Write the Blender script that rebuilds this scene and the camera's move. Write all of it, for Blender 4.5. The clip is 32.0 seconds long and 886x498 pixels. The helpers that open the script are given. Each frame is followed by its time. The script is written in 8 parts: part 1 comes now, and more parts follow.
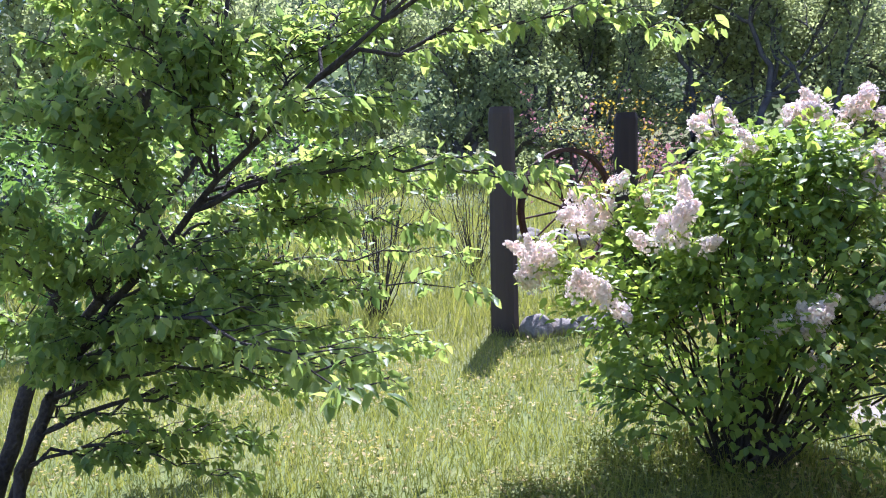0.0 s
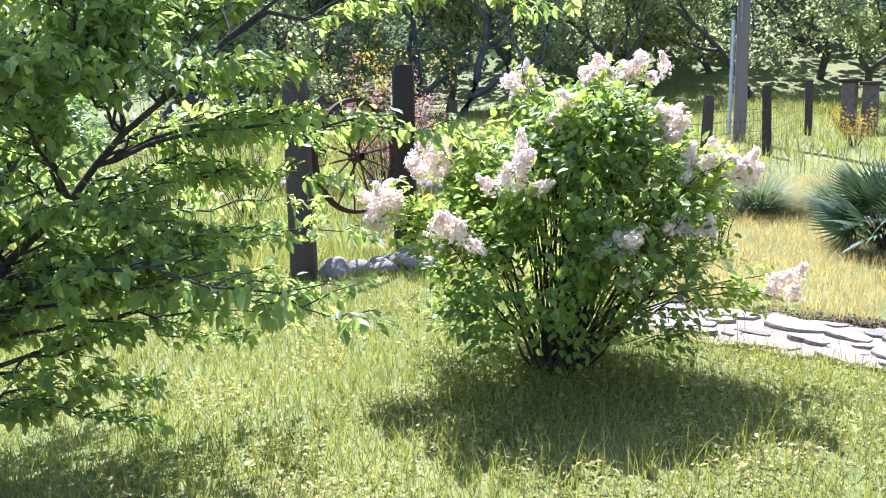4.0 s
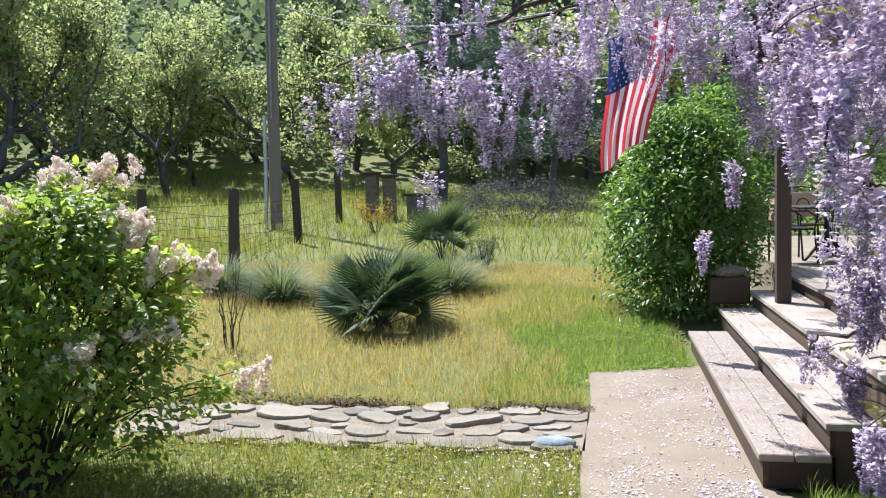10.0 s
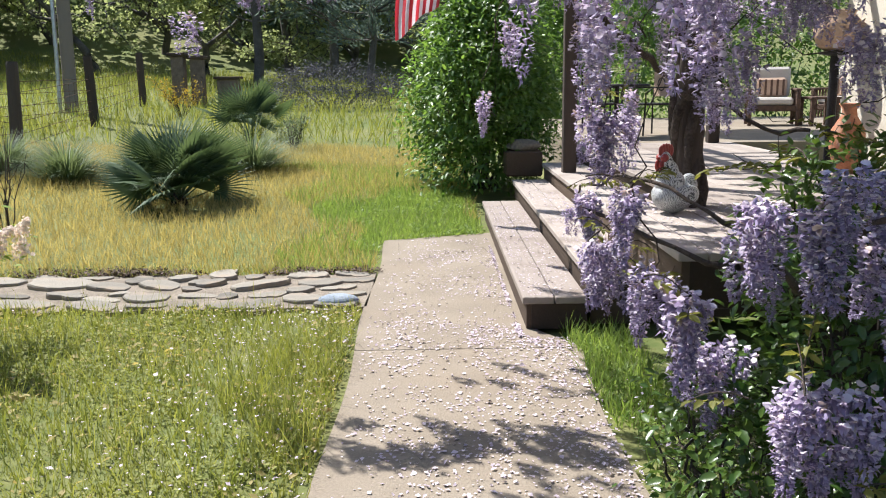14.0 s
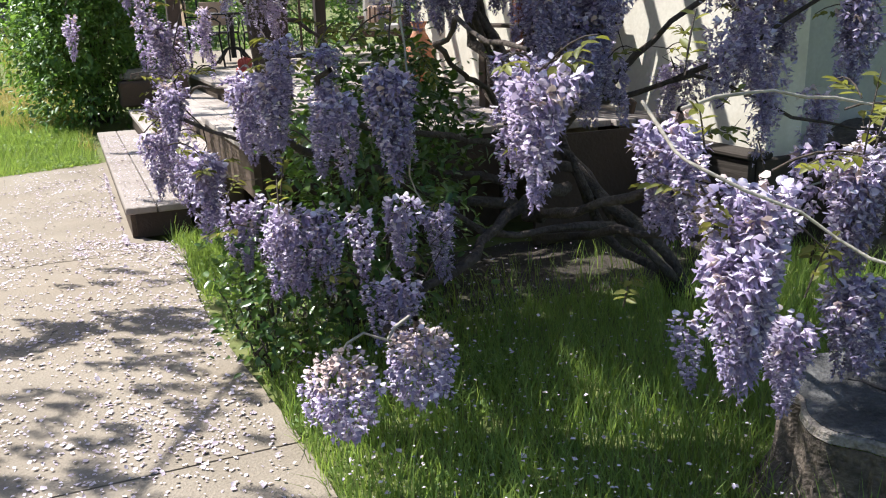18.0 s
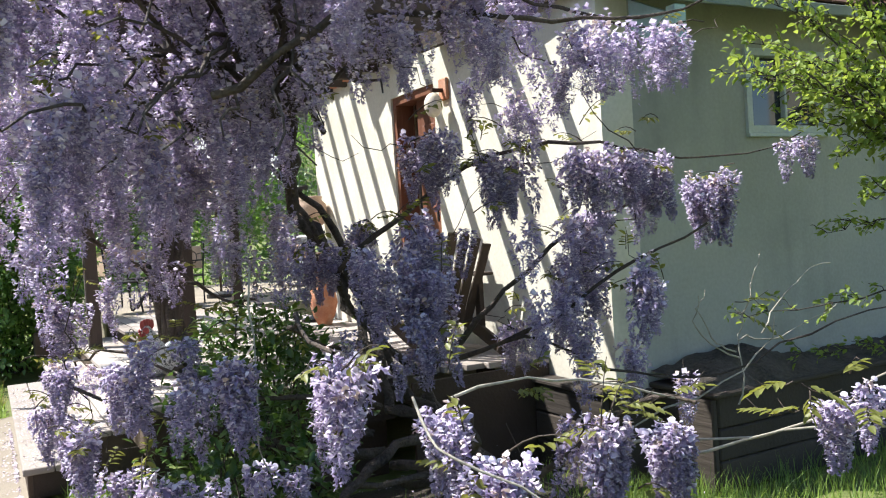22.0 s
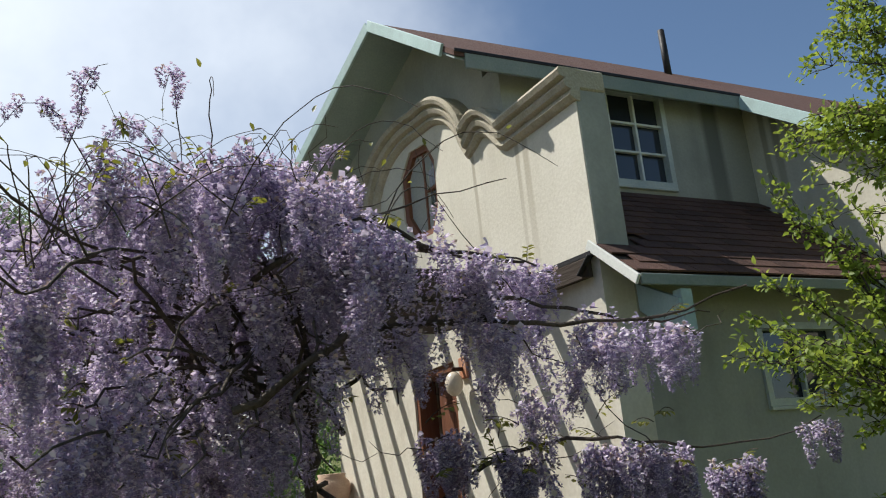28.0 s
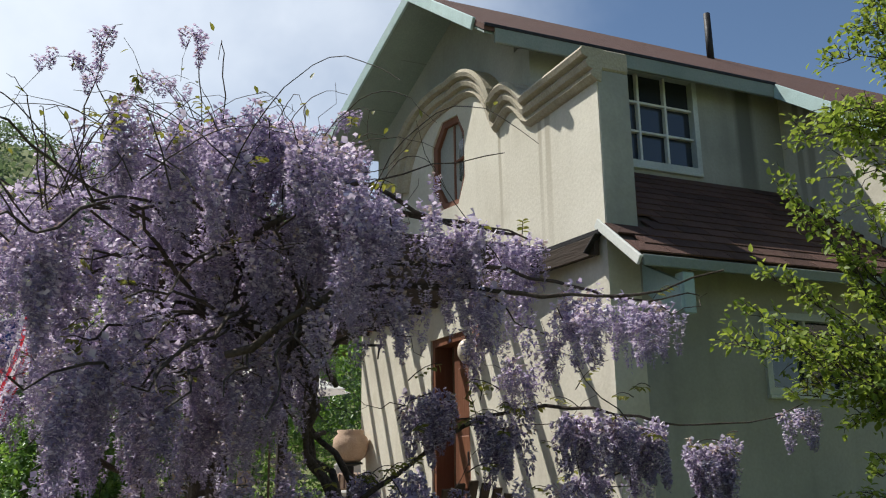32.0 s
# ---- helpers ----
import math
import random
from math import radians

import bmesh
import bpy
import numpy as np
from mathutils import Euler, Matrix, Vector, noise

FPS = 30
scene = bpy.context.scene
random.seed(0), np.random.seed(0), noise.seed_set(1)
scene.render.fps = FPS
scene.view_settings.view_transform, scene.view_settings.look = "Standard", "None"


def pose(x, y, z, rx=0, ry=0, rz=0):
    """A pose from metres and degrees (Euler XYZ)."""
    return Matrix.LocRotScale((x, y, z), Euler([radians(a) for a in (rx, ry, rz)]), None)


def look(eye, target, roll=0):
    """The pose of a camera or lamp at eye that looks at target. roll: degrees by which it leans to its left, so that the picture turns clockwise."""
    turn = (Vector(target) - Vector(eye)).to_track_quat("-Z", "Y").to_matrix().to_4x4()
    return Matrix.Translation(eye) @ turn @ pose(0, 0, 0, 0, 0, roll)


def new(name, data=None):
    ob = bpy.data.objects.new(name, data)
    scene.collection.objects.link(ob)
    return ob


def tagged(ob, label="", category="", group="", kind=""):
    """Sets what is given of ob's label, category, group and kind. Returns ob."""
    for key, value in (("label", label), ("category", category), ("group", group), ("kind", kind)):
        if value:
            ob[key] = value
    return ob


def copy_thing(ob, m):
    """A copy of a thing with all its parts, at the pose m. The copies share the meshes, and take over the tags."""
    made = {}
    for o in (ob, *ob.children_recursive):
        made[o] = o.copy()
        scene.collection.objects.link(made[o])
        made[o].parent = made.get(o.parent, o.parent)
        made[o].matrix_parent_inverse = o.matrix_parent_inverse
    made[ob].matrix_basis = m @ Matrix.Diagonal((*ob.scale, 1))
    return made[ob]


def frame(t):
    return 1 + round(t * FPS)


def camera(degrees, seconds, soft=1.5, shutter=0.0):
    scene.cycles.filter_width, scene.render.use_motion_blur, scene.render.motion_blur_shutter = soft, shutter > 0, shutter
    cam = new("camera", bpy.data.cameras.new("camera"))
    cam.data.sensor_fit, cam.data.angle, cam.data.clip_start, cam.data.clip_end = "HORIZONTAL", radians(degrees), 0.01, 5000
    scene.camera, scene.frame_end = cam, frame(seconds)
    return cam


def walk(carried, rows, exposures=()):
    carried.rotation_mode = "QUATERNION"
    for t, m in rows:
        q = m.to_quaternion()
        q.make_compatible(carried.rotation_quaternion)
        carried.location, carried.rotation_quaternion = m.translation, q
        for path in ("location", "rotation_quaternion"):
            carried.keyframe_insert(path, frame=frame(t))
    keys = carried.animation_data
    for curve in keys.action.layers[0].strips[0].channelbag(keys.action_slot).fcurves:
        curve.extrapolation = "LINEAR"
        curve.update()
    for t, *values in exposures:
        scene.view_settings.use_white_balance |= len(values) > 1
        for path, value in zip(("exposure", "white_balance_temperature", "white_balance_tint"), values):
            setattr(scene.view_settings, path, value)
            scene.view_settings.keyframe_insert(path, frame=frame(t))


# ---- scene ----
cam = camera(54.8, 32.0, soft=1.1)
PATH = [
    (0, (0.637, 0.03, 1.579), (-1.06, 1.075, 1.413), -1.4),
    (1, (0.481, -0.102, 1.549), (-1.023, 1.195, 1.312), -2.2),
    (2, (0.616, -0.45, 1.526), (-0.742, 0.993, 1.254), 0.7),
    (2.5, (0.657, -0.594, 1.509), (-0.737, 0.808, 1.205), 0.1),
    (4.5, (0.408, -0.896, 1.698), (-0.818, 0.658, 1.409), -1.3),
    (5, (0.351, -0.933, 1.738), (-0.886, 0.622, 1.508), -0.3),
    (5.5, (0.334, -0.982, 1.769), (-0.902, 0.581, 1.596), 0.2),
    (6, (0.361, -0.964, 1.806), (-0.838, 0.634, 1.697), 0.1),
    (6.5, (0.462, -0.931, 1.834), (-0.617, 0.752, 1.779), 0.0),
    (7, (0.586, -0.869, 1.833), (-0.334, 0.906, 1.791), -0.6),
    (7.5, (0.698, -0.806, 1.79), (-0.061, 1.042, 1.703), -0.5),
    (8, (0.822, -0.734, 1.756), (0.196, 1.16, 1.622), -0.8),
    (8.5, (0.887, -0.708, 1.737), (0.346, 1.212, 1.592), -1.2),
    (9, (0.937, -0.692, 1.742), (0.443, 1.241, 1.609), -1.3),
    (9.5, (0.984, -0.695, 1.735), (0.543, 1.252, 1.604), -1.4),
    (10, (1.06, -0.652, 1.738), (0.684, 1.307, 1.604), -1.5),
    (10.5, (1.131, -0.626, 1.725), (0.82, 1.344, 1.586), -1.5),
    (11, (1.178, -0.591, 1.7), (0.926, 1.387, 1.55), -1.3),
    (11.5, (1.206, -0.604, 1.683), (1.032, 1.382, 1.528), -1.0),
    (12, (1.248, -0.599, 1.638), (1.138, 1.387, 1.424), -1.7),
    (12.5, (1.283, -0.602, 1.585), (1.22, 1.377, 1.301), -1.3),
    (13, (1.318, -0.607, 1.536), (1.304, 1.364, 1.198), -0.7),
    (13.5, (1.333, -0.623, 1.498), (1.323, 1.341, 1.12), -0.6),
    (15.5, (1.524, -0.719, 1.476), (1.896, 1.205, 1.078), -3.0),
    (16, (1.56, -0.79, 1.453), (2.069, 1.093, 1.011), -3.3),
    (16.5, (1.604, -0.931, 1.414), (2.147, 0.929, 0.917), -2.0),
    (17, (1.631, -1.102, 1.38), (2.22, 0.736, 0.853), -0.9),
    (17.5, (1.65, -1.227, 1.374), (2.33, 0.577, 0.845), -1.6),
    (18, (1.644, -1.357, 1.374), (2.403, 0.413, 0.835), -1.7),
    (18.5, (1.659, -1.5, 1.376), (2.491, 0.24, 0.848), -2.1),
    (19, (1.693, -1.626, 1.395), (2.576, 0.098, 0.895), -2.3),
    (19.5, (1.723, -1.744, 1.424), (2.628, -0.023, 0.955), -0.7),
    (20, (1.749, -1.829, 1.466), (2.71, -0.119, 1.077), -0.5),
    (20.4, (1.785, -1.86, 1.498), (2.768, -0.148, 1.179), -1.1),
    (20.5, (1.784, -1.858, 1.504), (2.771, -0.145, 1.204), -1.4),
    (21, (1.791, -1.875, 1.536), (2.764, -0.139, 1.339), -2.5),
    (21.5, (1.775, -1.898, 1.6), (2.729, -0.144, 1.491), -3.4),
    (22, (1.765, -1.909, 1.617), (2.71, -0.147, 1.57), -3.6),
    (22.5, (1.751, -1.924, 1.656), (2.692, -0.159, 1.674), -3.8),
    (23, (1.739, -1.938, 1.668), (2.686, -0.179, 1.759), -4.0),
    (23.5, (1.729, -1.963, 1.702), (2.689, -0.219, 1.893), -3.9),
    (24, (1.729, -1.969, 1.723), (2.675, -0.23, 2.006), -3.6),
    (24.5, (1.708, -1.983, 1.767), (2.62, -0.245, 2.153), -3.7),
    (25, (1.694, -1.998, 1.806), (2.599, -0.27, 2.251), -4.3),
    (25.5, (1.693, -2.006, 1.838), (2.591, -0.298, 2.364), -4.7),
    (27.5, (1.735, -2.016, 1.835), (2.623, -0.312, 2.389), -5.6),
    (28, (1.779, -2.029, 1.829), (2.676, -0.322, 2.361), -5.5),
    (28.5, (1.82, -2.064, 1.794), (2.715, -0.347, 2.296), -4.1),
    (29, (1.863, -2.095, 1.779), (2.735, -0.366, 2.281), -2.1),
    (29.5, (1.922, -2.13, 1.762), (2.776, -0.389, 2.249), -1.2),
    (30, (1.971, -2.172, 1.761), (2.824, -0.436, 2.269), -0.6),
    (30.5, (2.015, -2.198, 1.761), (2.882, -0.467, 2.26), -0.8),
    (31, (1.995, -2.185, 1.756), (2.828, -0.431, 2.232), -0.7),
    (31.5, (1.967, -2.251, 1.747), (2.753, -0.47, 2.207), -0.7),
    (32, (1.968, -2.303, 1.751), (2.752, -0.525, 2.225), -0.8),
]
walk(cam, [(t, look(eye, target, roll)) for t, eye, target, roll in PATH],
     exposures=[(0.0, 1.38, 5150, 29), (1.0, 1.60, 5250, 26), (2.0, 1.60, 5350, 23), (5.0, 1.84, 5300, 23), (7.0, 1.24, 5350, 20), (8.0, 1.12, 5600, 16), (11.0, 0.95, 5850, 12), (13.0, 0.86, 6050, 12), (16.5, 1.0, 6000, 13),
                (20.0, 1.04, 5900, 8), (22.5, 1.28, 5950, 9), (25.0, 0.46, 5950, 8), (28.0, 0.22, 6200, 8), (32.0, 0.17, 6200, 8)])

# ---- light ----
SUN_AZ, SUN_EL = 135.0, 55.0
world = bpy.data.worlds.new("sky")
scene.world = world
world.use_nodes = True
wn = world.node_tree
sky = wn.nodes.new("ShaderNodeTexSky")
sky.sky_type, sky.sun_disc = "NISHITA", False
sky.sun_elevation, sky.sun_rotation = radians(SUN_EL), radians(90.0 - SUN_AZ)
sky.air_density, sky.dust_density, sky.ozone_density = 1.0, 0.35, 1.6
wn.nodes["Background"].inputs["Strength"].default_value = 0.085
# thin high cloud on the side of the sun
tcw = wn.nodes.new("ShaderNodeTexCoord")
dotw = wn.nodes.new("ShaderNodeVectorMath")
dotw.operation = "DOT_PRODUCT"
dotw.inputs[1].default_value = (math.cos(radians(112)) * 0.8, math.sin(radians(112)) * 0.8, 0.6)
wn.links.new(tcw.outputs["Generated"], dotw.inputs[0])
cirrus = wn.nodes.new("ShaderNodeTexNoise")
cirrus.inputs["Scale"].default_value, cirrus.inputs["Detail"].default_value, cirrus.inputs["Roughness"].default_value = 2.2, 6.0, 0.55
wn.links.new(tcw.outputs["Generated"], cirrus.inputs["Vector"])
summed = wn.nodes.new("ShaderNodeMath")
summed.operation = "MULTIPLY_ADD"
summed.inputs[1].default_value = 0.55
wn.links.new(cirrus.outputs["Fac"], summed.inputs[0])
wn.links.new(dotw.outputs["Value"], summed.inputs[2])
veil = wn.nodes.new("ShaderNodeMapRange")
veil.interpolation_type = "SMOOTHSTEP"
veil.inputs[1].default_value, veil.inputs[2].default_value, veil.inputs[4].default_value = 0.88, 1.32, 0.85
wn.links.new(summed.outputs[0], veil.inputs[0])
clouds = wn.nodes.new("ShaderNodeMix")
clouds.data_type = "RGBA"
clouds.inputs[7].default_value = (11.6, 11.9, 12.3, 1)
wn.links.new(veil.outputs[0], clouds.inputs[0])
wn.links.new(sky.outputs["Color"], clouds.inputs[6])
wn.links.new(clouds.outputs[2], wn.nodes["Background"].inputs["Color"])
sun_data = bpy.data.lights.new("sun", "SUN")
sun_data.energy, sun_data.angle, sun_data.color = 5.0, radians(0.55), (1.0, 0.95, 0.86)
sun = new("sun", sun_data)
sun_way = Vector((math.cos(radians(SUN_AZ)) * math.cos(radians(SUN_EL)), math.sin(radians(SUN_AZ)) * math.cos(radians(SUN_EL)), math.sin(radians(SUN_EL))))
sun.matrix_world = look(sun_way * 60, (0, 0, 0))
scene.view_settings.exposure = 0.0

# ---- materials ----


def shade(name, c1, c2, rough=0.8, scale=6.0, fine=60.0, bump=0.3, vary="noise", metal=0.0, light_through=0.0, stain=None, stain_scale=1.2, spec=0.3):
    """A surface between two colours, with large and fine variation, relief, stains of a third colour and light that passes through."""
    m = bpy.data.materials.new(name)
    m.use_nodes = True
    nt = m.node_tree
    nd, ln = nt.nodes, nt.links
    pr = nd["Principled BSDF"]
    out = nd["Material Output"]
    tc = nd.new("ShaderNodeTexCoord")
    big = nd.new("ShaderNodeTexNoise")
    big.inputs["Scale"].default_value = scale
    big.inputs["Detail"].default_value = 6.0
    ln.new(tc.outputs["Object"], big.inputs["Vector"])
    grain = nd.new("ShaderNodeTexNoise")
    grain.inputs["Scale"].default_value = fine
    grain.inputs["Detail"].default_value = 4.0
    ln.new(tc.outputs["Object"], grain.inputs["Vector"])
    ramp = nd.new("ShaderNodeMix")
    ramp.data_type = "RGBA"
    ramp.inputs[6].default_value = (*c1, 1)
    ramp.inputs[7].default_value = (*c2, 1)
    if vary == "noise":
        add = nd.new("ShaderNodeMath")
        add.operation = "MULTIPLY_ADD"
        add.inputs[1].default_value, add.inputs[2].default_value = 0.55, 0.0
        ln.new(big.outputs["Fac"], add.inputs[0])
        add2 = nd.new("ShaderNodeMath")
        add2.operation = "MULTIPLY_ADD"
        add2.inputs[1].default_value = 0.45
        ln.new(grain.outputs["Fac"], add2.inputs[0])
        ln.new(add.outputs[0], add2.inputs[2])
        mp = nd.new("ShaderNodeMapRange")
        mp.inputs[1].default_value, mp.inputs[2].default_value = 0.34, 0.66
        ln.new(add2.outputs[0], mp.inputs[0])
        ln.new(mp.outputs[0], ramp.inputs[0])
    else:
        if vary == "island":
            rnd = nd.new("ShaderNodeNewGeometry").outputs["Random Per Island"]
        else:
            rnd = nd.new("ShaderNodeObjectInfo").outputs["Random"]
        mp = nd.new("ShaderNodeMath")
        mp.operation = "MULTIPLY_ADD"
        mp.inputs[1].default_value = 0.7
        ln.new(rnd, mp.inputs[0])
        sm = nd.new("ShaderNodeMath")
        sm.operation = "MULTIPLY_ADD"
        sm.inputs[1].default_value, sm.inputs[2].default_value = 0.6, -0.15
        ln.new(big.outputs["Fac"], sm.inputs[0])
        ln.new(sm.outputs[0], mp.inputs[2])
        ln.new(mp.outputs[0], ramp.inputs[0])
    colour = ramp.outputs[2]
    if stain:
        sn = nd.new("ShaderNodeTexNoise")
        sn.inputs["Scale"].default_value = stain_scale
        sn.inputs["Detail"].default_value = 8.0
        sn.inputs["Roughness"].default_value = 0.65
        ln.new(tc.outputs["Object"], sn.inputs["Vector"])
        sr = nd.new("ShaderNodeMapRange")
        sr.inputs[1].default_value, sr.inputs[2].default_value, sr.inputs[4].default_value = 0.5, 0.72, 0.8
        ln.new(sn.outputs["Fac"], sr.inputs[0])
        mx = nd.new("ShaderNodeMix")
        mx.data_type = "RGBA"
        mx.inputs[7].default_value = (*stain, 1)
        ln.new(sr.outputs[0], mx.inputs[0])
        ln.new(colour, mx.inputs[6])
        colour = mx.outputs[2]
    ln.new(colour, pr.inputs["Base Color"])
    pr.inputs["Roughness"].default_value = rough
    pr.inputs["Metallic"].default_value = metal
    pr.inputs["Specular IOR Level"].default_value = spec
    if bump:
        bp = nd.new("ShaderNodeBump")
        bp.inputs["Strength"].default_value = bump
        bp.inputs["Distance"].default_value = 0.02
        ln.new(grain.outputs["Fac"], bp.inputs["Height"])
        ln.new(bp.outputs[0], pr.inputs["Normal"])
    if light_through:
        tr = nd.new("ShaderNodeBsdfTranslucent")
        br = nd.new("ShaderNodeMix")
        br.data_type, br.blend_type = "RGBA", "MULTIPLY"
        br.inputs[0].default_value = 1.0
        br.inputs[7].default_value = (1.28, 1.27, 0.85, 1) if "oak" in name or "hill" in name else (1.45, 1.38, 0.85, 1) if c2[1] > c2[2] * 1.6 else (1.2, 1.1, 1.2, 1)
        ln.new(colour, br.inputs[6])
        ln.new(br.outputs[2], tr.inputs["Color"])
        ms = nd.new("ShaderNodeMixShader")
        ms.inputs[0].default_value = light_through
        ln.new(pr.outputs[0], ms.inputs[1])
        ln.new(tr.outputs[0], ms.inputs[2])
        ln.new(ms.outputs[0], out.inputs["Surface"])
    return m


def plank_wood(name, c1, c2, along=1, rough=0.8, stain=None):
    """Weathered boards: grain drawn out along one axis, and a shade of its own for each board."""
    m = shade(name, c1, c2, rough, 3.0, 40.0, 0.4, "object", stain=stain, stain_scale=2.5)
    nd, ln = m.node_tree.nodes, m.node_tree.links
    mpn = nd.new("ShaderNodeMapping")
    sc = [1.0, 1.0, 1.0]
    sc[along] = 0.06
    mpn.inputs["Scale"].default_value = sc
    tc = [n for n in nd if n.bl_idname == "ShaderNodeTexCoord"][0]
    ln.new(tc.outputs["Object"], mpn.inputs["Vector"])
    for n in [n for n in nd if n.bl_idname == "ShaderNodeTexNoise" and n.inputs["Scale"].default_value in (3.0, 40.0)]:
        ln.new(mpn.outputs[0], n.inputs["Vector"])
    return m


